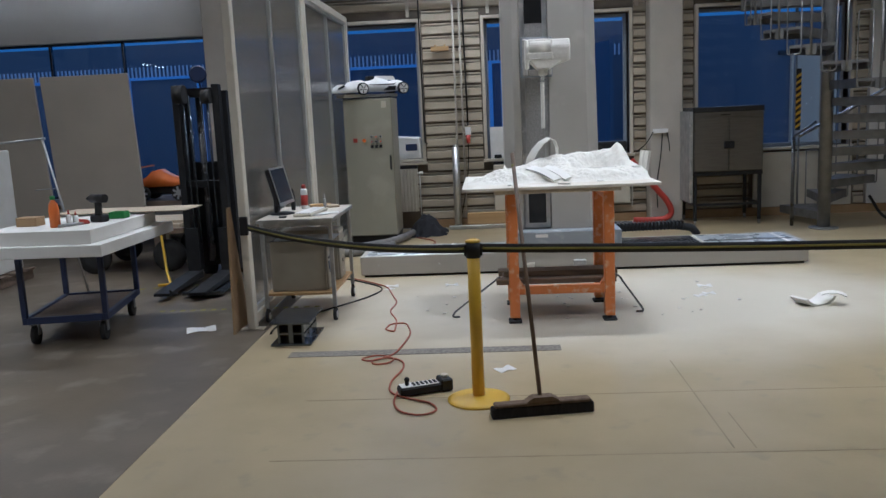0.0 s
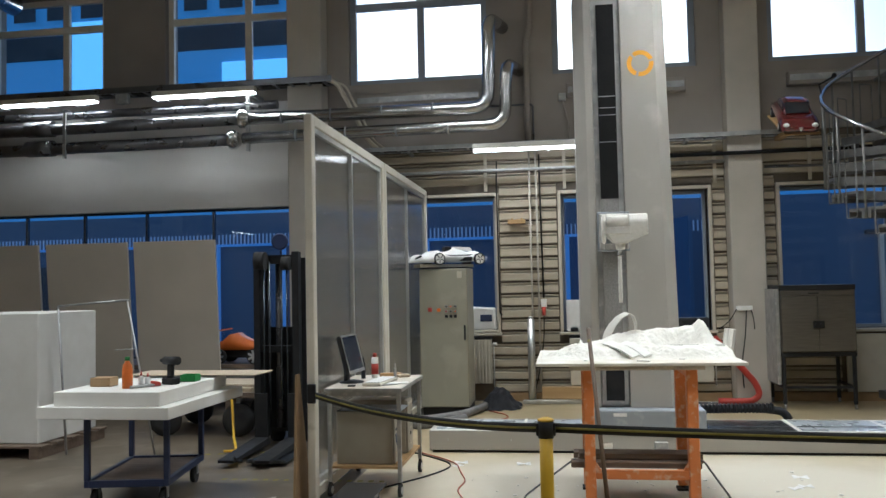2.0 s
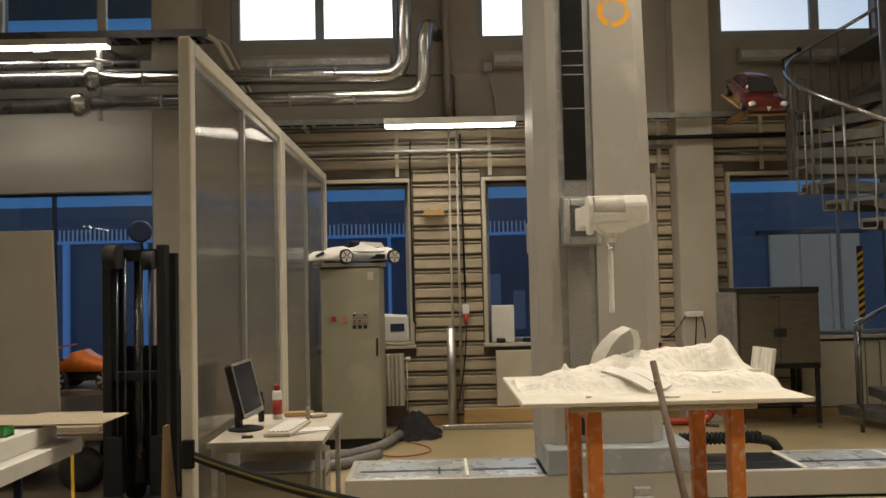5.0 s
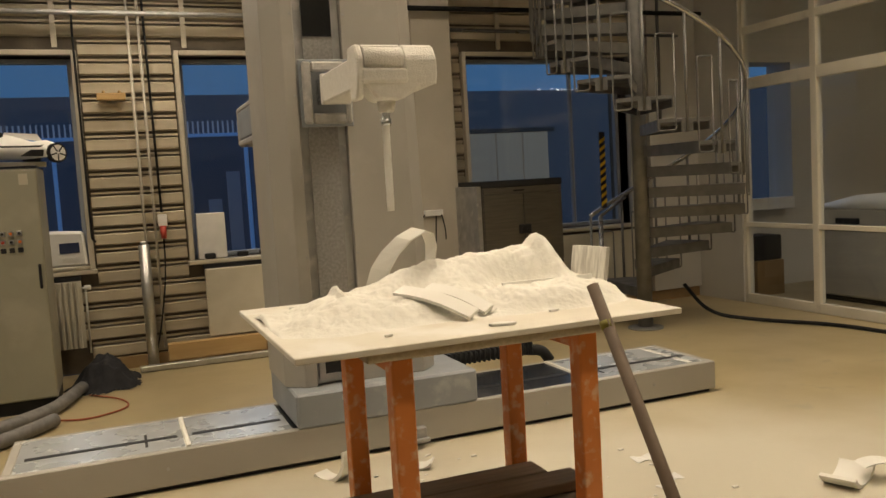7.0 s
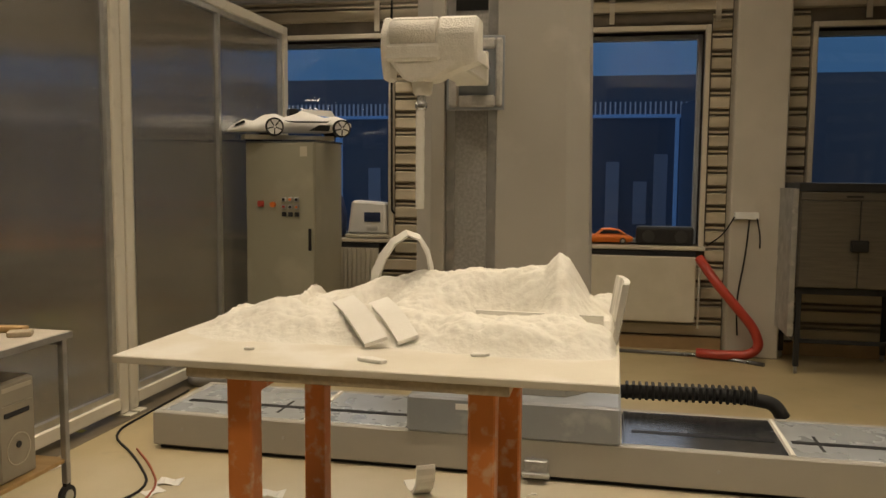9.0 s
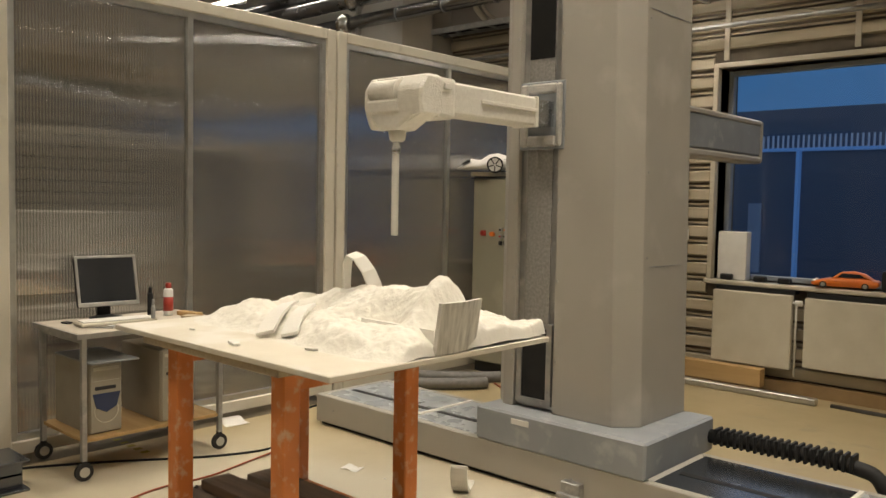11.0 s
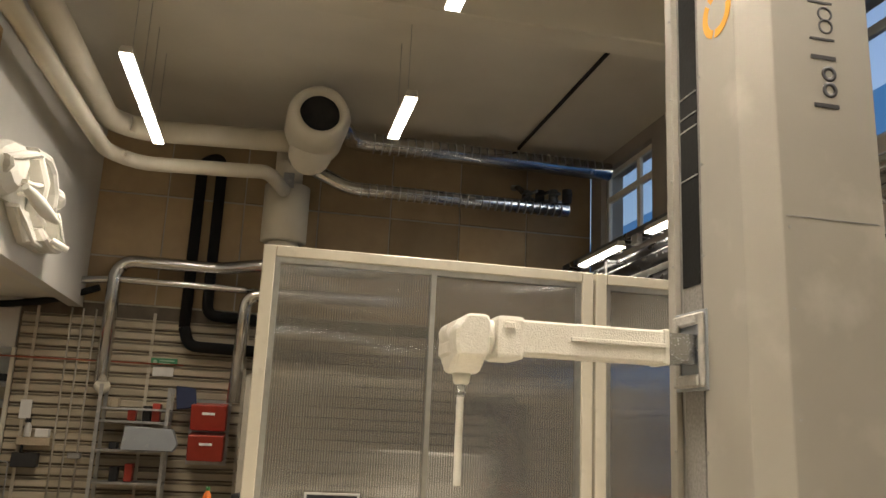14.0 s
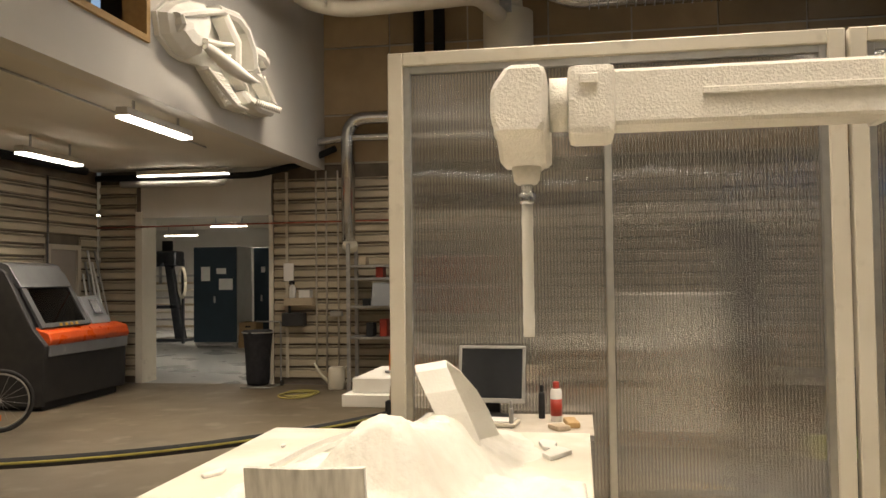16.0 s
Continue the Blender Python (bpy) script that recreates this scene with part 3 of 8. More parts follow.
side = B().box(E, 11.6, 11.75, 12.15, 0, .95).box(E, 11.6, 11.75, 12.15, 2.75, 6.3).box(E + .5, 7.0, 11.75, 12.15, .95, 2.75).box(8.1, 11.6, 11.75, 12.15, .95, 2.75).box(E, E + .5, 11.752, 12.15, .95, 2.75)
solo("side_room_wall", side, M_WHITE, "pale wall of the side room", "wall", kind="structure")
solo("side_room_wall_b", B().box(11.4, 11.6, 1.5, 11.75, 0, 3.7).box(E + .15, 11.4, 1.3, 1.5, 0, 3.7), M_WHITE, "pale wall of the side room", "wall", kind="structure")
solo("side_room_floor", B().box(E + .002, 11.4, 1.5, 11.75, -.2, 0), M_EPOXY, "beige floor of the side room", "floor", kind="structure")
solo("side_room_ceiling", B().box(E + .152, 11.4, 1.5, 11.75, 3.62, 3.8), M_CEIL, "ceiling of the side room", "ceiling", kind="structure")

# ---- room behind the doorway ----
R = B().box(-21, X - .4, -7.2, -7.0, 0, 3.2).box(-21, X - .4, 5.0, 5.2, 0, 3.2).box(-21.2, -21, -7.2, 5.2, 0, 3.2)
R.box(X - .42, X - .401, -7.0, -.46, 0, 3.2)
solo("store_room_wall", R, M_WHITE, "pale wall of the store room", "wall", kind="structure")
solo("store_room_ceiling", B().box(-21.2, X - .4, -7.2, 5.2, 3.2, 3.4), M_CEIL, "ceiling of the store room", "ceiling", kind="structure")
solo("store_room_floor", B().box(-21.2, X - .002, -7.2, 5.2, -.2, 0), surf("grey_blue_floor", (0.33, 0.35, 0.35), (0.28, 0.30, 0.30), 1.2, 0.3, bump=0.03), "smooth grey-blue floor of the store room", "floor", kind="structure")

# ---- outside: paving, dark facade opposite, canopy with fence; dusk light put in as glow ----
solo("ground", B().box(-300, 300, 12.16, 600, -.45, -.25), M_DARKWIN, "dark paving outside at dusk", "ground", kind="structure")
opp = thing("building_opposite", (0, 26, -.25), "dark blue building opposite with dusk light put in as glow", "building", kind="structure")
# this wall glows faintly of itself in place of dusk light
part("wall", B().box(-40, 30, 26, 29, -.25, 4.1), glow("dim_blue_glow", (0.05, 0.08, 0.14), 0.10), opp)
# unlit walls made to glow for the blue dusk band in the windows
M_DUSKGLOW = glow("dusk_blue_glow", (0.06, 0.18, 0.36), 0.52)
part("dusk_glow_band", B().box(-6.6, 30, 26.3, 29, 4.1, 6.9), M_DUSKGLOW, opp)
# tower added to keep the sky out of the left high windows
part("added_tower", B().box(-70, -6.604, 26.3, 29, 4.1, 14.0), M_DUSKGLOW, opp)
# glowing blocks stand in for bright sky low in those windows
M_PALEGLOW = glow("pale_dusk_glow", (0.20, 0.48, 0.72), 0.95)
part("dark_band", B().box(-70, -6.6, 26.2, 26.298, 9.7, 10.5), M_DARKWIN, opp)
part("pale_glow_block", B().box(-10.2, -6.8, 26.1, 26.29, 7.4, 9.2), M_PALEGLOW, opp)
part("pale_glow_block", B().box(-15.6, -13.9, 26.1, 26.29, 7.0, 10.9), M_PALEGLOW, opp)
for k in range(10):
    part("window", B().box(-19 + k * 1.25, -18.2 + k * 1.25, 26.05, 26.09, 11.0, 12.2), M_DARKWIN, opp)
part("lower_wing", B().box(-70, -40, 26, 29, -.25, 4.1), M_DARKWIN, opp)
for k in range(6):
    part("window", B().box(-38 + k * 4.1, -36.9 + k * 4.1, 25.96, 26.0, 0.8, 2.5), M_DARKWIN, opp)
# posts, canopy edge and pickets emit a little instead of being lit
M_BLUEPOST = glow("blue_post_glow", (0.10, 0.24, 0.52), 0.34)
M_PICKET = glow("pale_picket_glow", (0.24, 0.32, 0.46), 0.24)
fence = thing("roof_railing", (0, 25.9, 3.04), "railing of pale pickets on the canopy edge opposite", "railing")
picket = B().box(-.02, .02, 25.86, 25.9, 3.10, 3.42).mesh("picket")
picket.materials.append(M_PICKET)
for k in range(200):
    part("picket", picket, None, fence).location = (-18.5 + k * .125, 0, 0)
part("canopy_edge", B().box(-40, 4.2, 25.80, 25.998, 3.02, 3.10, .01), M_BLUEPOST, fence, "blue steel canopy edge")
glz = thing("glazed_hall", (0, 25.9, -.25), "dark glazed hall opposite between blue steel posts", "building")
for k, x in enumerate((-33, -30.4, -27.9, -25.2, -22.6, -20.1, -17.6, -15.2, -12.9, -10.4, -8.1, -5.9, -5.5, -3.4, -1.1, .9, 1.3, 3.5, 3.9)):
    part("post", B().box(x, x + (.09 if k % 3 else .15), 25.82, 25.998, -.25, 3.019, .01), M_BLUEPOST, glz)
# panes given a dim glow for the light inside the hall
M_DIMPANE = glow("dim_pane_glow", (0.16, 0.22, 0.34), 0.10)
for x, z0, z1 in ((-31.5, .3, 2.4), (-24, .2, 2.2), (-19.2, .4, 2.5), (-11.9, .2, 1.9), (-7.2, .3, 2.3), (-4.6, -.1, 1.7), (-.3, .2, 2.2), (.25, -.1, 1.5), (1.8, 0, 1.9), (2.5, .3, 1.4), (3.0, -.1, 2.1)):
    part("glow_pane", B().box(x, x + .34, 25.93, 25.998, z0, z1, .01), M_DIMPANE, glz, "pane with a faint glow put in")
# the wing wall glows too, no lamp lights it
wing = part("side_wing", B().prism([(3.62, 25.8), (4.3, 25.8), (4.3, 23.2), (4.2, 23.2)], "z", -.25, 3.35), glow("wing_blue_glow", (0.05, 0.09, 0.17), 0.12), glz, "dark wing with a slanted glazed side")
# door leaves emit their own glow to look lit
M_PALEDOOR = glow("pale_door_glow", (0.42, 0.36, 0.28), 0.11)
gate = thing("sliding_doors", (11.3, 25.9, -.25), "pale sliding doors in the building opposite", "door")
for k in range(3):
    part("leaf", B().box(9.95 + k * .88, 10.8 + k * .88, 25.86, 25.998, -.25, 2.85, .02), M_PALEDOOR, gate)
part("track", B().box(9.6, 12.8, 25.84, 25.998, 2.86, 2.98, .01), M_DARKWIN, gate)


# ---- lamps ----
def lamp_light(x, y, z, sx, sy, watts):
    a = new("lamp_light", bpy.data.lights.new("lamp_light", "AREA"))
    a.data.shape, a.data.size, a.data.size_y, a.data.energy = "RECTANGLE", sx, sy, watts
    a.data.color, a.data.spread = (1.0, 0.865, 0.67), radians(118)
    a.location = (x, y, z)


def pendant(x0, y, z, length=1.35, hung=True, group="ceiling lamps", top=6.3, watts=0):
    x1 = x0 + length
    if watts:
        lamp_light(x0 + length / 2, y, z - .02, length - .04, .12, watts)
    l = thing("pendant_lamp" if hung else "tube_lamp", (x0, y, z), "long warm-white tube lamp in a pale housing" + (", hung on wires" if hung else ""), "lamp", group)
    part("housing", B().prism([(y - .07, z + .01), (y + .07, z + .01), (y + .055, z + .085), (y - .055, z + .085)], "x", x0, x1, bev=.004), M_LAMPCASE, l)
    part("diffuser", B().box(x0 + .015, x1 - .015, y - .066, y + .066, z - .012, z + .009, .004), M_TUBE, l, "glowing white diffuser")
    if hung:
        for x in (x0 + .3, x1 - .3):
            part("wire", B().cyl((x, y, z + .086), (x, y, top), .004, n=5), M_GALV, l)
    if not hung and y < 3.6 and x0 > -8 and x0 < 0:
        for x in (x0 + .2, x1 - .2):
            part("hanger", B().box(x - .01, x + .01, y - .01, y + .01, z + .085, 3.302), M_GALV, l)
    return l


# pendants at x 1.75 and 4.6 are unseen, added to brighten the table side
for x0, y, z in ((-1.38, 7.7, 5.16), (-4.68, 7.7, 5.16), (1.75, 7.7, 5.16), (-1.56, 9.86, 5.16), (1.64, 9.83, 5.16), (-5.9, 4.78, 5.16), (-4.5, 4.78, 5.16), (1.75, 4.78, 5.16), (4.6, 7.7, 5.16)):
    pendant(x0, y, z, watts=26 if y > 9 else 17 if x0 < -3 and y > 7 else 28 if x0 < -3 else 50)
for x0, y, z, n in ((-0.27, 11.2, 3.36, 1.45), (-4.75, 11.15, 4.30, 1.5), (-7.1, 11.15, 4.30, 1.5), (-4.3, 3.40, 3.06, 1.25), (-5.85, 1.15, 3.06, 1.15)):
    pendant(x0, y, z, n, False, "tube lamps on the walls", watts=34 if y < 3.6 else 5)
for y0, x, z in ((0.72, -8.0, 3.20),):
    l = thing("tube_lamp", (x, y0, z), "tube lamp above the doorway", "lamp", "tube lamps on the walls")
    part("housing", B().box(x - .1, x + .05, y0, y0 + 1.5, z, z + .07, .006), M_LAMPCASE, l)
    part("diffuser", B().box(x - .09, x + .04, y0 + .01, y0 + 1.49, z - .02, z - .001, .004), M_TUBE, l, "glowing white diffuser")
# unseen tubes, added to light the two side rooms
for x, y, z in ((8.3, 8.5, 3.3), (8.3, 5.0, 3.3), (-11.2, 2.2, 2.95)):
    pendant(x, y, z, 1.3, False, "tube lamps in the side rooms", watts=30)
# the tube at x -11.2 is hidden by the lintel, added for brightness
for x, y0, y1 in ((-18.8, -4.6, -3.6), (-15.3, -1.5, -.6), (-11.2, -2.4, -1.2)):
    lamp_light(x, (y0 + y1) / 2, 2.87, .12, y1 - y0, 32)
    l = thing("tube_lamp", (x, y0, 2.89), "tube lamp under the store room ceiling", "lamp", "tube lamps in the side rooms")
    part("housing", B().box(x - .08, x + .08, y0, y1, 2.90, 2.98, .006), M_LAMPCASE, l)
    part("diffuser", B().box(x - .07, x + .07, y0 + .01, y1 - .01, 2.88, 2.899, .004), M_TUBE, l, "glowing white diffuser")
    part("hanger", B().box(x - .01, x + .01, y0 + .1, y0 + .12, 2.98, 3.2).box(x - .01, x + .01, y1 - .12, y1 - .1, 2.98, 3.2), M_GALV, l)


# ---- ribbed plastic screens ----
def screen(y0, y1, x=-1.0, h=2.89):
    s = thing("screen_panel", (x, (y0 + y1) / 2, 0), "tall ivory framed screen of ribbed clear plastic sheet", "screen", "plastic screens")
    f = B().box(x - .01, x + .05, y0, y0 + .09, 0.012, h, .006).box(x - .01, x + .05, y1 - .09, y1, 0.012, h, .006)
    f.box(x - .01, x + .05, y0 + .09, y1 - .09, h - .08, h, .006).box(x - .01, x + .05, y0 + .09, y1 - .09, .04, .12, .006)
    part("frame", f, M_IVORY, s)
    for u in (y0 + .09, (y0 + y1) / 2 - .02, y1 - .13):
        part("glazing_bar", B().box(x - .022, x + .032, u, u + .04, .12, h - .08, .003), M_ALU, s, "aluminium glazing bar")
    for z in (.12, h - .12):
        part("glazing_rail", B().box(x - .02, x + .03, y0 + .13, y1 - .13, z, z + .04), M_ALU, s, "aluminium glazing rail")
    mid = (y0 + y1) / 2
    for u, v in ((y0 + .13, mid - .02), (mid + .02, y1 - .13)):
        part("sheet", B().box(x - .006, x + .006, u, v, .16, h - .12), M_TWIN, s, "half-clear ribbed plastic sheet").visible_shadow = False
    for u in (y0 + .045, y1 - .045):
        part("foot", B().box(x - .07, x + .11, u - .04, u + .04, 0, .0115, .003), M_IVORY, s, "flat ivory foot plate")
    return s


screen(6.33, 8.83)
screen(8.85, 11.5)
solo("plywood_offcut", B().prism([(6.22, 0), (6.6, 0), (6.36, .95), (6.30, .95)], "x", -1.09, -1.075), M_CARTON, "thin brown board leaning on the screen end", "board")

# ---- milling machine ----
mm = thing("milling_machine", (1.75, 8.6, 0), "grey gantry milling machine on a floor track, dusted white", "milling machine")
tx0, tx1, ty0, ty1, tz = -0.43, 3.90, 8.25, 8.93, 0.20
tb = B().box(tx0, tx1, ty0, ty0 + .05, .025, tz + .012, .006).box(tx0, tx1, ty1 - .05, ty1, .025, tz + .012, .006)
tb.box(tx0, tx0 + .05, ty0 + .05, ty1 - .05, .025, tz + .012, .006).box(tx1 - .05, tx1, ty0 + .05, ty1 - .05, .025, tz + .012, .006)
track = part("track", tb, M_MACHINE, mm, "long beige-grey floor track")
part("track_plinth", B().box(tx0 + .03, tx1 - .03, ty0 + .03, ty1 - .03, 0, .025), M_BLACK, mm)
for a, b, m in ((tx0 + .05, .45, M_PLATE), (.46, 1.02, M_PLATE), (2.15, 2.93, M_DARKSTEEL), (2.94, tx1 - .05, M_PLATE)):
    part("cover_plate", B().box(a, b, ty0 + .05, ty1 - .05, tz - .03, tz + .012, .002), m, track, "steel slide cover")
    part("slot", B().box(a + .04, b - .03, ty0 + .24, ty0 + .285, tz + .012, tz + .014), M_BLACK, track, "dark guide slot")
part("cover_plate", B().box(1.0, 2.15, ty0 + .05, ty1 - .05, tz - .03, tz - .004), M_DARKSTEEL, track)
for a in (.445, 2.10, 2.925):
    part("wiper", B().prism([(a, tz), (a + .04, tz), (a + .03, tz + .022), (a + .01, tz + .022)], "y", ty0 + .03, ty1 - .05), M_CRUST, track, "wiper strip caked with foam dust")
for a in (.25, 3.1):
    part("latch_slot", B().box(a, a + .015, ty0 + .14, ty0 + .38, tz + .0125, tz + .0145), M_BLACK, track)
part("end_strip", B().box(3.72, 3.76, ty0 + .06, ty1 - .06, tz + .012, tz + .0135), M_WHITEPLASTIC, track)
for a in (-.25, .35, 1.7, 2.6, 3.4):
    part("bolt", B().cyl((a, ty0 - .006, .12), (a, ty0, .12), .009, n=8), M_GALV, track)
part("base_socket", B().box(1.66, 1.78, ty0 - .05, ty0, .03, .12, .006).box(1.65, 1.79, ty0 - .07, ty0 - .04, .035, .06, .004), M_GALV, mm)
cb = part("carriage", B().box(1.04, 2.13, 8.24, 9.02, tz + .012, .405, .012), M_MACHINE2, mm, "blue-grey carriage block")
part("type_plate", B().box(1.30, 1.42, 8.236, 8.24, .345, .375), M_PAPER, cb)
M_PRINT = surf("grey_print", (0.07, 0.07, 0.075), None, 5, 0.5, bump=0)
# column: octagon-like section with a deep front slot
CX0, CX1, CY0, CY1, CT = 1.03, 1.96, 8.38, 9.0, 4.42
poly = [(CX0, CY0 + .10), (CX0 + .10, CY0), (1.20, CY0), (1.20, CY0 + .05), (1.47, CY0 + .05), (1.47, CY0), (CX1 - .11, CY0), (CX1, CY0 + .12), (CX1, CY1), (CX0, CY1)]
TAPER = .07 / (CT - .405)          # the right side leans in towards the top


def side_x(z):
    return CX1 - TAPER * (z - .405)


shell = B().prism(poly, "z", .405, CT, bev=.004)
for v in shell.bm.verts:
    if v.co.x > 1.6:
        v.co.x -= TAPER * (v.co.z - .405)
col = part("column", shell, M_MACHINE, mm, "tall light grey column")
part("slot_lining", B().box(1.205, 1.465, CY0 + .03, CY0 + .049, .42, CT - .12), M_GALV, col)
part("slot_back", B().box(1.25, 1.42, CY0 + .02, CY0 + .031, .9, 4.26), M_SLOTBELT, col, "dusty grey slide belt")
# black sheet stands for the darkness in the open upper slot
part("slot_back", B().box(1.252, 1.418, CY0 + .016, CY0 + .021, 2.38, 4.255), M_BLACKPIPE, col, "black sheet for the dark open upper slot")
for z in (2.92, 3.18, 3.25, 3.36):
    part("belt_lath", B().box(1.254, 1.416, CY0 + .013, CY0 + .016, z, z + .007), M_GALV, col)
part("slot_opening", B().box(1.25, 1.42, CY0 + .012, CY0 + .02, .47, .87), M_BLACK, col, "black slot opening")
part("slot_frame", B().box(1.215, 1.25, CY0 + .004, CY0 + .03, .44, .9).box(1.42, 1.455, CY0 + .004, CY0 + .03, .44, .9).box(1.25, 1.42, CY0 + .004, CY0 + .03, .44, .47), M_GALV, col)
for z in (.7 + .45 * k for k in range(9)):
    for x in (1.185, 1.485):
        part("screw", B().cyl((x, CY0 - .006, z), (x, CY0, z), .008, n=6), M_GALV, col)
part("panel_seam", B().box(side_x(1.25) - .004, side_x(1.25) + .002, 8.56, 8.93, 1.25, 1.253), M_MACHINE2, col)
part("panel_seam", B().box(side_x(2.6) - .004, side_x(2.6) + .002, 8.52, 8.97, 2.6, 2.603), M_MACHINE2, col)
for z in (1.3, 1.75, 2.2, 2.55):
    part("screw", B().cyl((side_x(z) - .002, 8.53, z), (side_x(z) + .005, 8.53, z), .007, n=6), M_GALV, col)
ring = B()
for k in range(3):
    pts = [(1.655 + .125 * math.cos(a), 3.66 + .125 * math.sin(a)) for a in [math.tau * (k / 3) + .35 + u * (math.tau / 3 - .22) / 12 for u in range(13)]]
    inn = [(1.655 + .083 * math.cos(a), 3.66 + .083 * math.sin(a)) for a in [math.tau * (k / 3) + .35 + u * (math.tau / 3 - .22) / 12 for u in range(13)]]
    for (p, q), (r, s) in zip(zip(pts, pts[1:]), zip(inn, inn[1:])):
        ring.prism([p, q, s, r], "y", CY0 - .003, CY0)
part("ring_mark", ring, surf("amber_print", (0.85, 0.42, 0.02), None, 5, 0.5, bump=0), col, "amber ring mark")
for mark_z, n_mark, bold in ((3.10, 4, True), (3.43, 10, False)):
    for k in range(n_mark):
        z, w = mark_z + k * (.078 if bold else .062), (.019 if bold else .010)
        if (k * 7 + n_mark) % 3 == 1:
            mk = B().box(side_x(z) - .004, side_x(z) + .003, 8.69, 8.815, z + .02, z + .02 + w)
        else:
            mk = B().lathe((side_x(z + .03) - .002, 8.775, z + .03), [(.038 - w, 0), (.038, 0), (.038, .005), (.038 - w, .005)], 20, (1, 0, 0), True)
        part("print_mark", mk, M_PRINT, col, "dark grey printed mark" if bold else "")
part("small_ring", B().lathe((side_x(4.16) - .002, 8.74, 4.16), [(.036, 0), (.05, 0), (.05, .005), (.036, .005)], 24, (1, 0, 0), True), bpy.data.materials["amber_print"], col)
# arm through the slot, head and tool
ARM_Z0, ARM_Z1, AX0, AX1 = 1.988, 2.140, 1.295, 1.445
arm = part("arm", B().box(AX0, AX1, 7.50, 8.22, ARM_Z0, ARM_Z1, .01).box(AX1, AX1 + .012, 7.74, 8.20, 2.058, 2.078, .003).box(AX0 - .006, AX1 + .006, 8.19, 8.22, ARM_Z0 - .006, ARM_Z1 + .006, .006), M_CRUST, mm, "square arm caked with white foam dust")
part("arm_rear", B().box(AX0 + .008, AX1 - .008, 8.22, 8.42, ARM_Z0 + .008, ARM_Z1 - .008), M_STEEL, arm, "bare steel part of the arm")
M_DUSTYMETAL = surf("dusty_metal", (0.52, 0.50, 0.46), (0.36, 0.35, 0.33), 22, 0.7, 0.1, bump=0.4, bscale=120)
fg = B().box(1.225, 1.275, CY0 - .035, CY0 - .008, 1.89, 2.235, .01).box(1.465, 1.50, CY0 - .035, CY0 - .008, 1.89, 2.235, .01).box(1.275, 1.465, CY0 - .035, CY0 - .008, 1.89, 1.95, .01).box(1.275, 1.465, CY0 - .035, CY0 - .008, 2.18, 2.235, .01)
part("flange", fg, M_DUSTYMETAL, mm, "slide flange crusted with dust")
part("flange_plate", B().box(1.21, 1.51, CY0 - .008, CY0 + .001, 1.875, 2.25, .004), M_MACHINE2, mm)
part("tail_arm", B().box(1.27, 1.47, CY1, 11.2, 1.98, 2.24, .02), M_MACHINE2, mm, "blue-grey counter arm behind the column")
part("tail_edge", B().box(1.265, 1.475, CY1, 11.21, 2.22, 2.27, .015).box(1.265, 1.475, CY1, 11.21, 1.93, 1.985, .015).box(1.265, 1.475, 11.19, 11.24, 1.93, 2.27, .02), M_MACHINE, mm)
prof = [(7.235, 2.135), (7.325, 2.135), (7.338, 2.115), (7.338, 1.985), (7.322, 1.94), (7.315, 1.90), (7.232, 1.90), (7.205, 1.95), (7.19, 2.0), (7.192, 2.075)]
hd = B().prism(prof, "x", 1.41, 1.566, None, .012).prism(prof, "x", 1.20, 1.232, None, .008).prism([(7.235, 2.135), (7.325, 2.135), (7.338, 2.115), (7.338, 1.985), (7.24, 1.985), (7.24, 2.05)], "x", 1.23, 1.412, None, .008)
for v in hd.bm.verts:          # the wide side is cut upwards from the nose
    if v.co.x > 1.40:
        v.co.z = max(v.co.z, 1.905 + (v.co.x - 1.40) * .36)
head = part("head", hd, M_CRUST, mm, "milling head thickly covered in foam dust")
part("front_skirt", B().box(1.215, 1.43, 7.185, 7.25, 1.965, 2.03, .012), M_CRUST, head)
part("motor_drum", B().cyl((1.235, 7.232, 2.07), (1.408, 7.232, 2.07), .052, n=18), M_CRUST, head)
part("swivel", B().cyl((1.38, 7.34, 2.06), (1.38, 7.40, 2.06), .075, n=18), M_CRUST, head)
part("rear_block", B().box(1.265, 1.485, 7.39, 7.515, 1.958, 2.148, .02, seg=2).box(1.485, 1.497, 7.42, 7.47, 2.09, 2.12, .004), M_CRUST, head)
part("nose", B().prism([(1.215, 1.985), (1.555, 1.985), (1.40, 1.895), (1.29, 1.895)], "y", 7.20, 7.34, bev=.012), M_CRUST, head)
part("nose_tip", B().lathe((1.345, 7.27, 1.845), [(.028, 0), (.036, .01), (.042, .05)], 16), M_CRUST, head)
part("collet", B().lathe((1.34, 7.27, 1.79), [(.02, 0), (.024, .008), (.024, .028), (.018, .032), (.018, .055)], 16), M_STEEL, head, "steel collet nut")
part("milling_cutter", B().tube([(1.337, 7.27, 1.79 - .025 * k) for k in range(16)], lambda u: .0165 + .0012 * math.sin(u * 60), 12), M_FOAMSMOOTH, head, "long slender cutter, dusted white")
part("cable_chain", B().tube([(2.13, 8.98, .30), (2.75, 9.0, .31), (2.98, 8.99, .28), (3.03, 8.98, .20)], .04, 8, .1), M_BLACK, mm, "black ribbed cable chain")
for k in range(20):
    part("chain_link", B().box(2.16 + k * .037, 2.178 + k * .037, 8.945, 9.04, .262 + .0004 * k, .352 + .0004 * k, .004), M_BLACK, mm)

# ---- work table ----
wt = thing("work_table", (1.38, 6.85, 0), "orange steel work stand with a white board top", "table")
TZ = 1.022
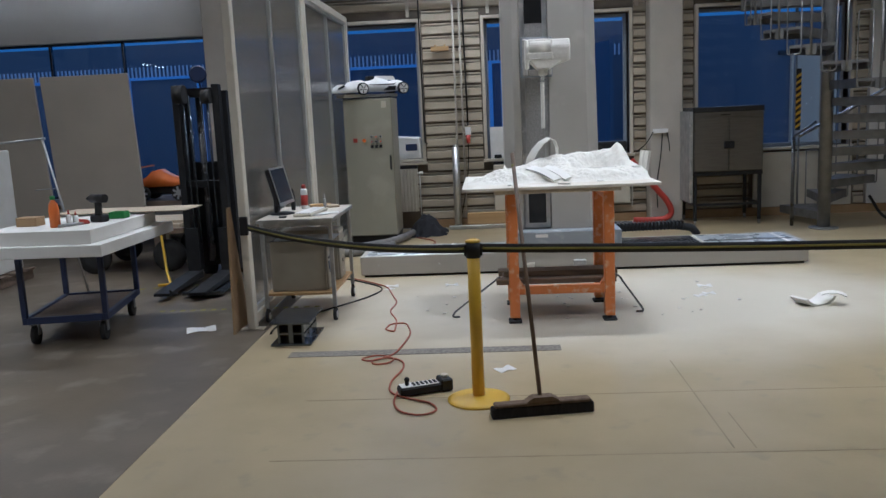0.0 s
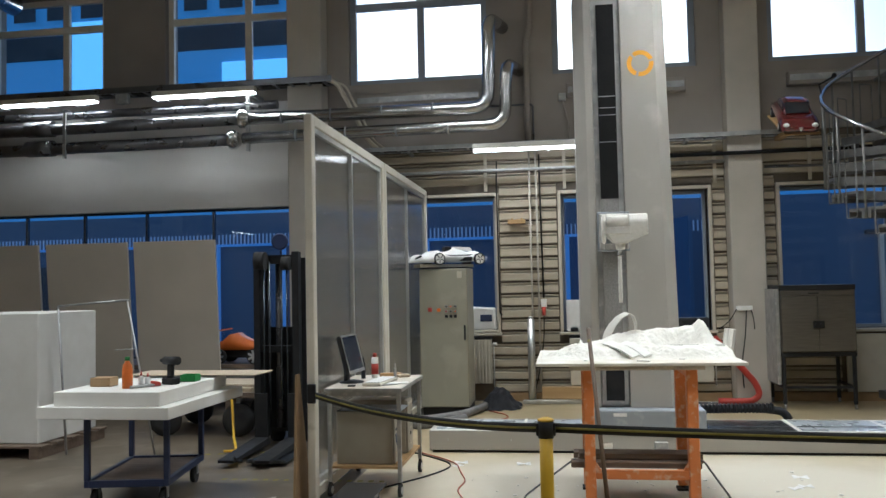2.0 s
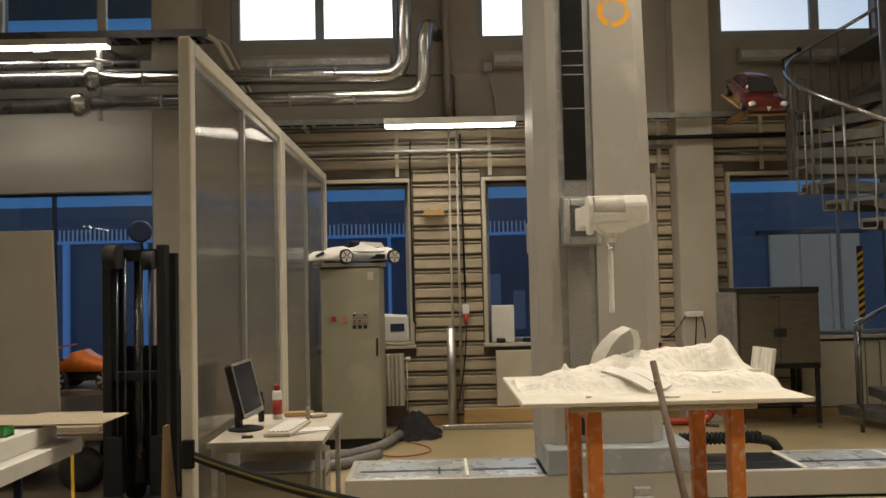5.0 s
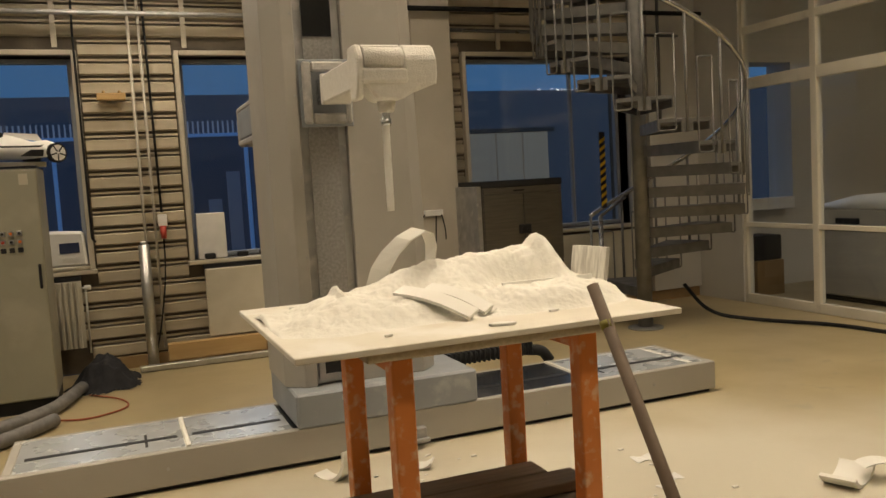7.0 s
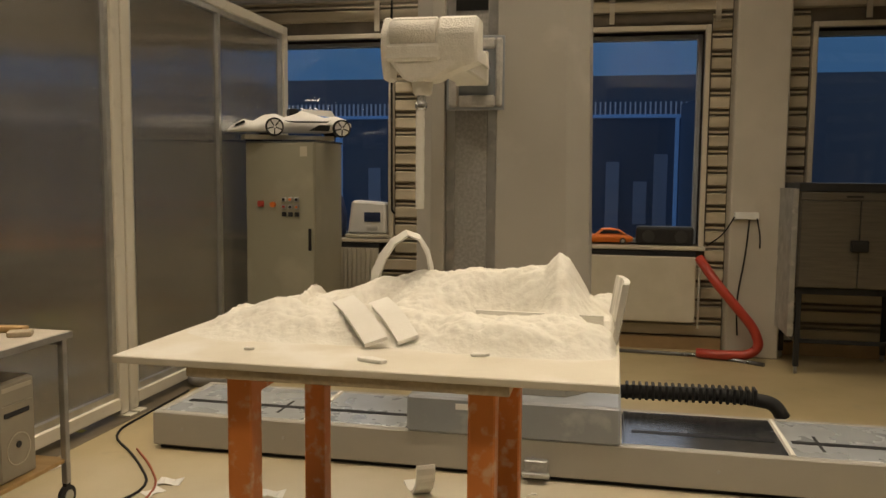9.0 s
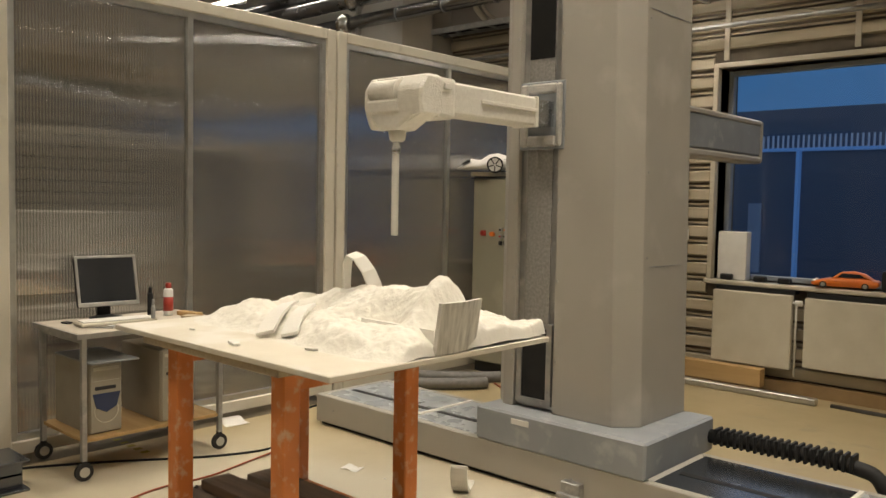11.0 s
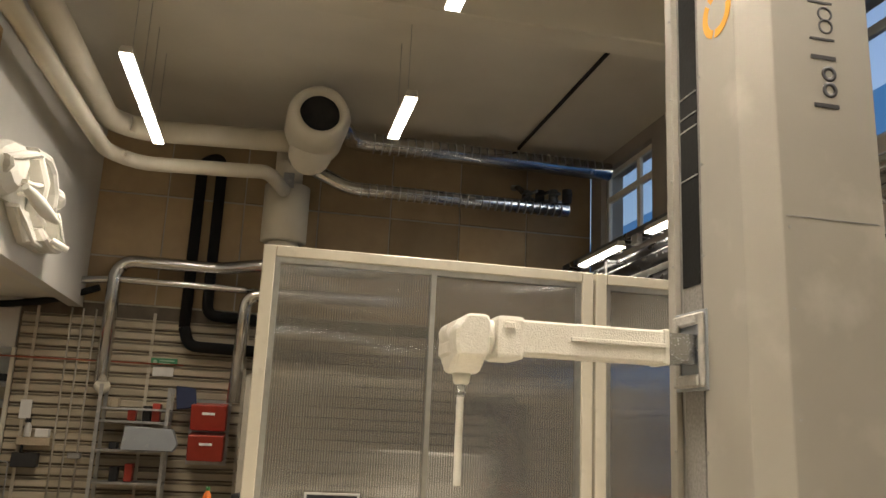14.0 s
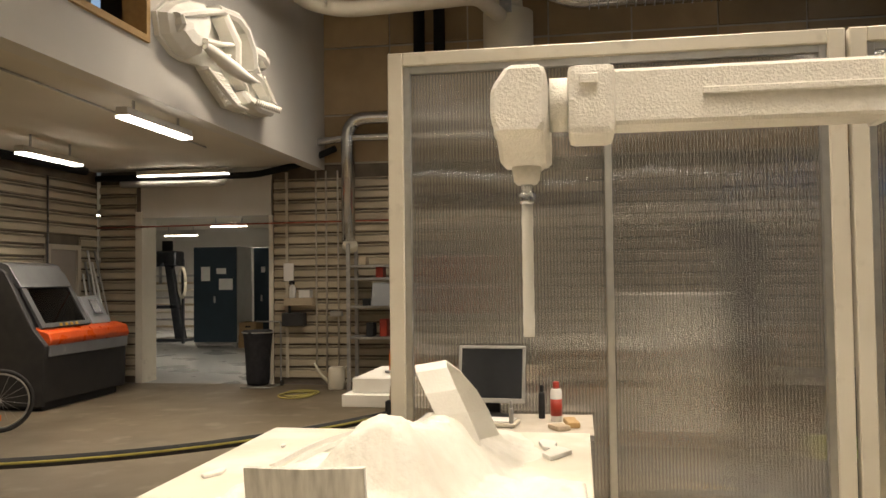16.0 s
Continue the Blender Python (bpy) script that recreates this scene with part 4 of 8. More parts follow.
part("tabletop", B().box(.67, 2.10, 6.26, 7.44, TZ - .022, TZ, .003), M_TABLETOP, wt, "dusty white board with chipped edges")
part("under_board", B().box(.90, 1.82, 6.268, 7.40, TZ - .05, TZ - .022, .002), M_BOARD, wt)
for x in (.995, 1.70):
    for y in (6.325, 6.925):
        part("leg", B().box(x, x + .075, y, y + .075, .035, TZ - .048, .005), M_ORANGE, wt)
        part("foot", B().box(x - .012, x + .087, y - .02, y + .085, 0, .018, .003).cyl((x + .037, y + .037, .018), (x + .037, y + .037, .04), .016, n=8), M_RUBBER, wt)
for y in (6.33, 6.93):
    part("rail", B().box(1.07, 1.70, y + .012, y + .055, .21, .275, .004), M_ORANGE, wt)
for x in (1.005, 1.71):
    part("rail", B().box(x + .008, x + .05, 6.40, 6.925, .21, .27, .004), M_ORANGE, wt)
    part("rail", B().box(x + .006, x + .052, 6.40, 6.925, .90, .968, .004), M_ORANGE, wt)
part("corner_gusset", B().prism([(1.07, .275), (1.105, .275), (1.07, .33)], "y", 6.34, 6.375).prism([(1.70, .275), (1.665, .275), (1.70, .33)], "y", 6.34, 6.375), M_ORANGE, wt)
for i, (a, b, c, d, e) in enumerate(((.90, 1.80, 6.42, 6.55, .27), (.95, 1.83, 6.58, 6.72, .27), (.92, 1.78, 6.76, 6.9, .27), (.96, 1.82, 6.5, 6.64, .315))):
    solo("wooden_board", B().box(a, b, c, d, e + .0015, e + .042, .004, Matrix.Translation((0, 0, 0))), M_BROWNWOOD, "grey-brown board stacked under the work table", "board", "boards under the table")
for s, x0, x1 in ((-1, .93, .55), (1, 1.80, 2.02)):
    solo("clamp_rod", B().tube([(x0, 6.5, .32), (x0 + s * .03, 6.5, .30), (x1 - s * .02, 6.52, .05), (x1, 6.52, .012), (x1 - s * .06, 6.52, .012)], .008, 6, .03), M_DARKDUCT, "bent dark steel rod hanging from the boards", "rod", "steel rods")


# ---- foam shavings and offcuts on the table ----
CREST = ((.80, .035), (.92, .078), (.985, .092), (1.0, .125), (1.02, .088), (1.12, .105), (1.25, .16), (1.36, .172), (1.44, .188), (1.52, .182), (1.60, .205), (1.68, .198), (1.79, .218), (1.85, .222), (1.895, .268), (1.93, .25), (1.96, .20), (2.0, .125), (2.06, .085), (2.1, .03))


def heap_height(x, y):
    ridge = float(np.interp(x, [c[0] for c in CREST], [c[1] for c in CREST]))
    mid = 7.0 + .02 * math.sin(x * 9)
    back = math.exp(-(abs(y - mid) / .16) ** 2.6)
    front = math.exp(-((mid - y) / (.165 + .05 * math.sin(x * 13 + 1))) ** 2) if y < mid else back
    z = ridge * front
    # lower drift before the ridge, thick along the long foam edge
    u, v = (x - .67) / 1.43, (y - 6.26) / 1.18

    def hill(a, b, ra, rb, h, p=1.0):
        return h * math.exp(-(((u - a) / ra) ** 2 + ((v - b) / rb) ** 2) ** p)
    low = hill(.30, .42, .22, .13, .065, 1.5) + hill(.16, .40, .10, .12, .035) + hill(.50, .40, .14, .11, .05, 1.4) + hill(.26, .80, .07, .06, .03)
    low += hill(.80, .36, .22, .115, .082, 2.0) + hill(.66, .30, .08, .06, .02)
    z = max(z, low) + .35 * min(z, low)
    if x > 1.62 and y > 6.80:
        z = max(z, .07)
    p = Vector((x, y, 0))
    z += (noise.fractal(p * 7, 1.0, 2.0, 5) * .02 + noise.fractal(p * 30, .9, 2.0, 4) * .006) * min(1, max(z, 0) / .04)
    edge = min(1, max(0, (2.095 - x) / .02), max(0, (x - .69) / .012), max(0, (7.43 - y) / .012), max(0, (y - 6.29) / .012))
    return z * edge - .006


def grid_mesh(x0, x1, y0, y1, nx, ny, f, floor_z):
    b = B()
    g = {}
    for i in range(nx + 1):
        for j in range(ny + 1):
            x, y = x0 + (x1 - x0) * i / nx, y0 + (y1 - y0) * j / ny
            h = f(x, y)
            g[i, j] = b.bm.verts.new((x, y, floor_z + max(h, -.004))) if h > -.005 else None
    keep = {}
    for i in range(nx):
        for j in range(ny):
            q = [g[i, j], g[i + 1, j], g[i + 1, j + 1], g[i, j + 1]]
            q = [v for v in q if v is not None]
            if len(q) >= 3:
                b.bm.faces.new(q).smooth = True
    loose = [v for v in b.bm.verts if not v.link_faces]
    for v in loose:
        b.bm.verts.remove(v)
    return b


heap = grid_mesh(.69, 2.12, 6.29, 7.43, 240, 200, heap_height, TZ)
solo("foam_shavings", heap, M_FOAM, "heap of white foam shavings and dust on the table", "foam dust", kind="stuff")


def curl(name, c, r, w, a0, a1, thick, yaw, tilt, label, mat, squash=1.0, roll=0):
    """A curved strip of foam: a piece of ring of width w."""
    rings = []
    n = 22
    for k in range(n + 1):
        a = a0 + (a1 - a0) * k / n
        t = thick * (1 + .12 * math.sin(k * 1.7))
        ring = []
        for rr, ww in ((r, -w / 2), (r + t, -w / 2), (r + t, w / 2), (r, w / 2)):
            ring.append(Vector((rr * math.cos(radians(a)), ww, rr * math.sin(radians(a)) * squash)))
        rings.append(ring)
    m = Matrix.Translation(c) @ pose(0, 0, 0, tilt, roll, yaw)
    b = B().loft([[m @ p for p in ring] for ring in rings], smooth=False)
    return solo(name, b, mat, label, "foam offcut", "foam offcuts")


arch = [(1.20, 7.12, 1.10), (1.215, 7.09, 1.18), (1.25, 7.06, 1.245), (1.30, 7.02, 1.305), (1.36, 6.99, 1.34), (1.40, 7.0, 1.325), (1.425, 7.03, 1.27), (1.43, 7.06, 1.21), (1.425, 7.1, 1.12)]
rings = []
for k, q in enumerate(arch):
    u = k / (len(arch) - 1)
    a, c = Vector(arch[max(k - 1, 0)]), Vector(arch[min(k + 1, len(arch) - 1)])
    w = Vector((.06 * (1 - u), -.085, -.012)) * .5
    nrm = (c - a).cross(w).normalized() * .0035
    q = Vector(q)
    rings.append([q - w - nrm, q + w - nrm, q + w + nrm, q - w + nrm])
solo("foam_offcut", B().loft(rings, smooth=False), M_FOAMSMOOTH, "arched thin strip of white foam standing in the heap", "foam offcut", "foam offcuts")
b = B()
rings = []
for k in range(17):
    u = k / 16
    x, y = 2.105 - .02 * u + .014 * math.sin(math.pi * u), 6.75 + .24 * u
    rings.append([(x - .03, y, TZ + .003), (x - .012, y, TZ + .003), (x + .018, y, 1.215), (x, y, 1.215)])
b.loft(rings, smooth=False)
solo("foam_offcut", b, M_FOAMLINED, "upright curved foam rib with saw lines", "foam offcut", "foam offcuts")
b = B().prism([(1.64, 6.80), (2.05, 6.785), (2.05, 6.80), (1.64, 6.815)], "z", TZ + .002, TZ + .086)
solo("foam_offcut", b, M_FOAMSMOOTH, "long thin foam wall along the heap", "foam offcut", "foam offcuts")
for foot, top, wide in (((1.385, 6.53, .006), (1.19, 6.80, .085), .075), ((1.47, 6.585, .006), (1.31, 6.80, .085), .07)):
    foot, top = Vector(foot) + Vector((0, 0, TZ)), Vector(top) + Vector((0, 0, TZ))
    along = (top - foot).normalized()
    side = along.cross(Vector((0, 0, 1))).normalized()
    side = (side + Vector((0, 0, .25))).normalized() * wide / 2
    up_ = side.cross(along).normalized()
    up_ = up_ if up_.z > 0 else -up_
    rings = []
    for k in range(9):
        c = foot.lerp(top, k / 8) + up_ * (.018 * math.sin(math.pi * k / 8) + .012)
        rings.append([c - side, c + side, c + side + up_ * .012, c - side + up_ * .012])
    solo("foam_offcut", B().loft(rings, smooth=False), M_FOAMSMOOTH, "flat foam strip leaning on the heap", "foam offcut", "foam offcuts")
for x, y, s, yaw in ((.93, 7.3, .05, 20), (1.05, 7.33, .06, -10), (1.42, 6.36, .03, -12), (1.70, 6.50, .02, 20), (1.02, 6.42, .012, 10)):
    m = pose(x, y, TZ + .002, 0, 0, yaw)
    poly = [m @ Vector((s * (1 + .35 * math.sin(k * 2.3 + x * 9)) * math.cos(k * math.tau / 7) * 1.5, s * (1 + .3 * math.cos(k * 3.1)) * .6 * math.sin(k * math.tau / 7), 0)) for k in range(7)]
    solo("foam_chip", B().prism([(p.x, p.y) for p in poly], "z", TZ + .001, TZ + .008 + s * .12, bev=.002), M_FOAMSMOOTH, "small loose chip of white foam", "foam chip", "foam chips")

# ---- control cabinet and the racing car model on it ----
cc = thing("control_cabinet", (-.6, 10.8, 0), "tall grey-beige electrical control cabinet with push buttons", "cabinet")
part("plinth", B().box(-.875, -.305, 10.50, 11.1, 0, .1), M_BLACK, cc)
part("body", B().box(-.895, -.298, 10.475, 11.12, .1, 1.8, .006), M_GREIGE, cc)
dr = part("door", B().box(-.89, -.303, 10.452, 10.474, .11, 1.79, .005), M_GREIGE, cc)
part("handle", B().box(-.345, -.325, 10.425, 10.452, .92, 1.10, .006), M_BLACK, dr, "black lever handle")
part("top_lip", B().box(-.9, -.293, 10.46, 11.125, 1.8, 1.815), M_DARKSTEEL, cc)
part("main_switch", B().box(-.785, -.735, 10.44, 10.452, 1.27, 1.32).cyl((-.76, 10.42, 1.295), (-.76, 10.44, 1.295), .02, n=12), M_RED, dr, "red main switch")
part("stop_knob", B().cyl((-.65, 10.42, 1.29), (-.65, 10.452, 1.29), .022, n=12), M_ORANGEPL, dr, "orange knob")
for i in range(3):
    for j in range(3):
        part("push_button", B().box(-.575 + i * .055, -.54 + i * .055, 10.435, 10.452, 1.315 - j * .06, 1.35 - j * .06, .003), M_GALV if j < 2 else M_BLACK, dr)
        if j < 2:
            part("button_cap", B().cyl((-.5575 + i * .055, 10.428, 1.3325 - j * .06), (-.5575 + i * .055, 10.435, 1.3325 - j * .06), .011, n=10), (M_BLACK, M_ORANGEPL, M_CUTTER, M_RED, M_BLACK, M_ORANGEPL)[i + 3 * j], dr)
part("plate", B().box(-.42, -.36, 10.449, 10.452, 1.68, 1.76), M_BEIGEPLASTIC, dr)


def race_car(c, yaw):
    r = thing("model_race_car", c, "white racing car model with black wheels on a board", "model car")
    m = Matrix.Translation(c) @ pose(0, 0, 0, 0, 0, yaw) @ Matrix.Diagonal((1.03, 1, 1.28, 1))
    def P(*a):
        return m @ Vector(a)
    part("stand_board", B().box(-.36, .36, -.10, .10, 0, .03, .003, m), M_BEIGEPLASTIC, r)
    prof = [(-.48, .045, .06, .12), (-.44, .045, .085, .16), (-.36, .05, .125, .17), (-.28, .05, .115, .18), (-.20, .05, .155, .19), (-.12, .05, .165, .19), (-.04, .05, .145, .16), (.04, .05, .165, .14), (.10, .05, .19, .11), (.18, .05, .175, .12), (.28, .05, .15, .15), (.38, .06, .16, .19), (.46, .08, .14, .18), (.49, .09, .12, .15)]
    rings = [[P(x, -w, lo), P(x, -w * .95, lo + (hi - lo) * .55), P(x, -w * .45, hi), P(x, w * .45, hi), P(x, w * .95, lo + (hi - lo) * .55), P(x, w, lo)] for x, lo, hi, w in prof]
    body = part("body", B().loft(rings), M_WHITEPLASTIC, r, "white bodywork")
    part("cockpit", B().box(.0, .085, -.06, .06, .15, .205, .02, m, 2), M_BLACK, body, "black cockpit")
    for q in (-1, 1):
        part("side_line", B().prism([(-.06, .118), (.02, .108), (.28, .112), (.31, .128), (.28, .122), (.02, .118)], "y", q * .166 - .012, q * .166 + .012, m), M_BLACK, body, "black side line")
        part("side_intake", B().prism([(.14, .06), (.30, .06), (.31, .098), (.22, .098)], "y", q * .158 - .012, q * .158 + .012, m), M_BLACK, body, "black side intake")
        part("headlight", B().prism([(-.44, .075), (-.36, .10), (-.37, .115), (-.43, .09)], "y", q * .145 - .02, q * .145 + .02, m), M_BLACK, body)
    part("rear_fin", B().prism([(.10, .18), (.40, .155), (.36, .20), (.12, .205)], "y", -.006, .006, m), M_WHITEPLASTIC, body)
    for x in (-.14, .40):
        for s in (-1, 1):
            w = part("wheel", B().cyl(P(x, s * .155, .078), P(x, s * .198, .078), .074, n=22), M_BLACK, r, "black wheel")
            part("rim", B().cyl(P(x, s * .197, .078), P(x, s * .201, .078), .060, n=22), M_WHITEPLASTIC, w)
            for q in (20, 92, 164, 236, 308):
                part("spoke", B().box(.010, .060, -.003, .003, -.005, .005, 0, Matrix.Translation(P(x, s * .2, .078)) @ pose(0, 0, 0, 0, 0, yaw) @ pose(0, 0, 0, 0, q, 0)), M_BLACK, w)


race_car((-.61, 10.66, 1.816), 34)


# ---- barrier: yellow post, belts ----
def post(x, y):
    p = thing("barrier_post", (x, y, 0), "yellow belt barrier post on a round base", "barrier post", "barrier posts")
    part("base", B().lathe((x, y, 0), [(.172, 0), (.172, .008), (.15, .016), (.05, .028), (.035, .03)], 32), M_YELLOW, p)
    part("pole", B().cyl((x, y, .03), (x, y, .86), .034, n=20), M_YELLOW, p)
    part("belt_head", B().cyl((x, y, .80), (x, y, .885), .040, n=20).box(x - .05, x + .05, y - .015, y + .015, .81, .875, .004), M_BLACK, p, "black belt cassette")
    part("cap", B().lathe((x, y, .885), [(.041, 0), (.041, .008), (.02, .018)], 20), M_YELLOW, p)


def belt(p0, p1, sag):
    p0, p1 = Vector(p0), Vector(p1)
    t = thing("barrier_belt", p0, "black barrier belt with a yellow centre stripe", "belt", "barrier belts")
    side = (p1 - p0).cross(Vector((0, 0, 1))).normalized()
    for nm, h, th, m in (("webbing", .024, .0015, M_BLACK), ("stripe", .006, .0022, M_BELTYELLOW)):
        rings = []
        for k in range(25):
            u = k / 24
            c = p0.lerp(p1, u) - Vector((0, 0, sag * 4 * u * (1 - u)))
            rings.append([c + side * s * th + Vector((0, 0, z * h)) for s, z in ((-1, -1), (1, -1), (1, 1), (-1, 1))])
        part(nm, B().loft(rings), m, t)


post(.775, 4.68)
post(5.2, 4.28)
belt((.775 - .03, 4.68 + .03, .845), (-.95, 6.318, .80), .055)
belt((.775 + .04, 4.68, .85), (5.16, 4.28, .87), .03)
solo("belt_bracket", B().box(-1.0, -.94, 6.30, 6.329, .74, .88, .005), M_BLACK, "black belt clip on the screen frame", "bracket")

# ---- broom ----
br = thing("broom", (1.085, 4.46, 0), "wide workshop broom with black bristles and a wooden stick", "broom")
bm_ = pose(1.11, 4.44, 0, 0, 0, 9)
part("bristles", B().prism([(-.035, 0), (.045, 0), (.03, .055), (-.03, .055)], "x", -.27, .27, bm_, .006), M_BRISTLE, br)
part("head_board", B().box(-.255, .255, -.03, .03, .0552, .075, .006, bm_).prism([(-.09, .075), (.09, .075), (.05, .10), (-.05, .10)], "y", -.03, .03, bm_), M_STICK, br)
part("stick", B().cyl((1.10, 4.45, .095), (1.012, 5.113, 1.326), .0115, n=12), M_STICK, br)
part("mark_ring", B().cyl((1.0165, 5.073, 1.25), (1.0157, 5.080, 1.263), .0122, n=12), M_BELTYELLOW, br)

# ---- hand control with its cable, papers, foam on the floor ----
hc = thing("hand_control", (.46, 4.82, 0), "black hand-held machine control with rows of white keys", "remote control")
hm = pose(.46, 4.82, 0, 0, 0, 22)
part("body", B().box(-.15, .10, -.045, .045, .004, .055, .01, hm).box(.09, .16, -.055, .055, .004, .075, .008, hm), M_BLACK, hc)
part("key_panel", B().box(-.14, .08, -.038, .038, .055, .058, 0, hm), M_WHITEPLASTIC, hc)
for k in range(6):
    for j in range(2):
        part("key", B().box(-.07 + k * .025, -.055 + k * .025, -.028 + j * .03, -.008 + j * .03, .058, .063, .001, hm), M_BLACK, hc)
part("joystick", B().cyl(hm @ Vector((-.1, .0, .058)), hm @ Vector((-.1, 0, .085)), .012, n=10).ball(hm @ Vector((-.1, 0, .09)), .016, 10), M_BLACK, hc)
part("stop_button", B().cyl(hm @ Vector((.125, 0, .075)), hm @ Vector((.125, 0, .092)), .02, n=14), M_BEIGEPLASTIC, hc)
cab = [(.31, 4.78, .02), (.30, 4.62, .008), (.36, 4.48, .008), (.48, 4.43, .008), (.56, 4.50, .008), (.52, 4.62, .008), (.38, 4.70, .008), (.26, 4.80, .008), (.24, 5.0, .008), (.30, 5.25, .008), (.28, 5.42, .008), (.16, 5.50, .012), (.06, 5.44, .008), (.10, 5.34, .008), (.20, 5.36, .014), (.22, 5.48, .008), (.10, 5.56, .012), (-.02, 5.48, .008), (.06, 5.40, .014), (.2, 5.55, .008), (.24, 5.8, .008), (.27, 6.1, .008), (.20, 6.4, .008), (.08, 6.38, .008), (.06, 6.2, .012), (.14, 6.14, .008), (.12, 6.5, .008), (.02, 6.8, .008), (.06, 7.1, .008), (-.02, 7.4, .008), (-.1, 7.75, .008), (-.3, 8.0, .008), (-.5, 8.2, .008)]
solo("control_cable", B().tube(cab, .006, 6, .12), M_REDCABLE, "thin orange-brown cable looped on the floor", "cable")
solo("floor_cable", B().tube([(-.80, 6.2, .007), (-.82, 6.4, .007), (-.6, 6.8, .007), (-.25, 7.3, .007), (-.1, 7.7, .007), (-.45, 8.1, .007), (-.8, 8.4, .007), (-.85, 9.4, .007)], .007, 6, .2), M_CABLE, "black cable along the screen foot", "cable")
for x, y, s, yaw in ((-1.40, 6.40, .11, 20), (.93, 5.2, .06, 40), (.49, 7.78, .06, 10), (-.08, 7.67, .05, 70), (2.66, 7.1, .05, 10), (2.70, 7.4, .06, 0), (2.57, 7.03, .05, 30), (-.07, 7.81, .06, 10), (-.86, 7.85, .12, -15)):
    m = pose(x, y, 0, 0, 0, yaw)
    rings = [[m @ Vector((-s + 2 * s * k / 5, w * s * .7, .004 + .006 * math.sin(k * 1.3 + w) + h)) for w, h in ((-1, 0), (1, 0), (1, .0015), (-1, .0015))] for k in range(6)]
    solo("paper_sheet", B().loft(rings, smooth=False), M_PAPER, "crumpled white sheet of paper on the floor", "paper", "papers on the floor")
curl("foam_offcut", (3.34, 6.66, .11), .15, .16, 205, 330, .025, 25, 0, "curved piece of white foam lying on the floor", M_FOAMSMOOTH, .7)
curl("foam_offcut", (3.46, 6.60, .045), .10, .10, 30, 140, .012, -20, 0, "thin curled foam flake on the floor", M_FOAMSMOOTH, .5)
curl("foam_offcut", (1.15, 8.02, .14), .14, .09, 170, 300, .02, 120, 0, "curved foam strip leaning at the machine track", M_FOAMSMOOTH, 1.0)
curl("foam_offcut", (1.62, 7.9, .07), .07, .11, 200, 330, .012, -30, 0, "thin foam flake on the floor", M_FOAMSMOOTH, .8)
for k in range(60):
    a, r = random.uniform(0, 6.28), random.uniform(.2, 1.6)
    x, y, s = 1.6 + r * math.cos(a), 7.2 + .55 * r * math.sin(a), random.uniform(.006, .02)
    if k == 0:
        crumbs = B()
    crumbs.box(x, x + s * 1.6, y, y + s, 0.0005, s * .4, .001)
solo("foam_crumbs", crumbs, M_FOAMSMOOTH, "scattered white foam crumbs on the floor", "foam crumbs", kind="stuff")

# ---- steel beam offcut ----
sb = thing("steel_beam", (-.56, 6.1, 0), "short dark steel I-beam lying beside the computer table", "steel beam")
part("beam", B().box(-.71, -.42, 5.86, 6.32, .155, .17, .002).box(-.71, -.42, 5.86, 6.32, 0, .015, .002).box(-.58, -.55, 5.88, 6.30, .015, .155).box(-.66, -.645, 5.88, 6.30, .015, .155).box(-.485, -.47, 5.88, 6.30, .015, .155).box(-.66, -.47, 5.885, 6.295, .078, .09), M_DARKSTEEL, sb)

# ---- computer table ----
ct = thing("computer_trolley", (-.64, 7.0, 0), "steel trolley table with a wooden top and lower shelf", "trolley")
part("tabletop", B().box(-.94, -.35, 6.55, 7.47, .795, .82, .004), M_PALETOP, ct, "worn pale laminate top")
part("top_edge", B().box(-.945, -.345, 6.54, 6.55, .79, .818).box(-.35, -.343, 6.55, 7.47, .79, .818), M_GALV, ct)
for x in (-.93, -.39):
    for y in (6.57, 7.42):
        part("leg", B().box(x, x + .03, y, y + .03, .11, .795, .003), M_GALV, ct)
        w = part("caster", B().cyl((x + .003, y + .015, .05), (x + .027, y + .015, .05), .05, n=18).box(x + .005, x + .025, y + .0, y + .03, .085, .112), M_RUBBER, ct, "black rubber caster")
        part("hub", B().cyl((x - .001, y + .015, .05), (x + .031, y + .015, .05), .028, n=14), M_ALU, w)
part("shelf", B().box(-.92, -.37, 6.58, 7.44, .21, .23, .003), M_WOOD, ct)
for y in (6.575, 7.42):
    part("rail", B().box(-.925, -.365, y, y + .025, .76, .795), M_GALV, ct)
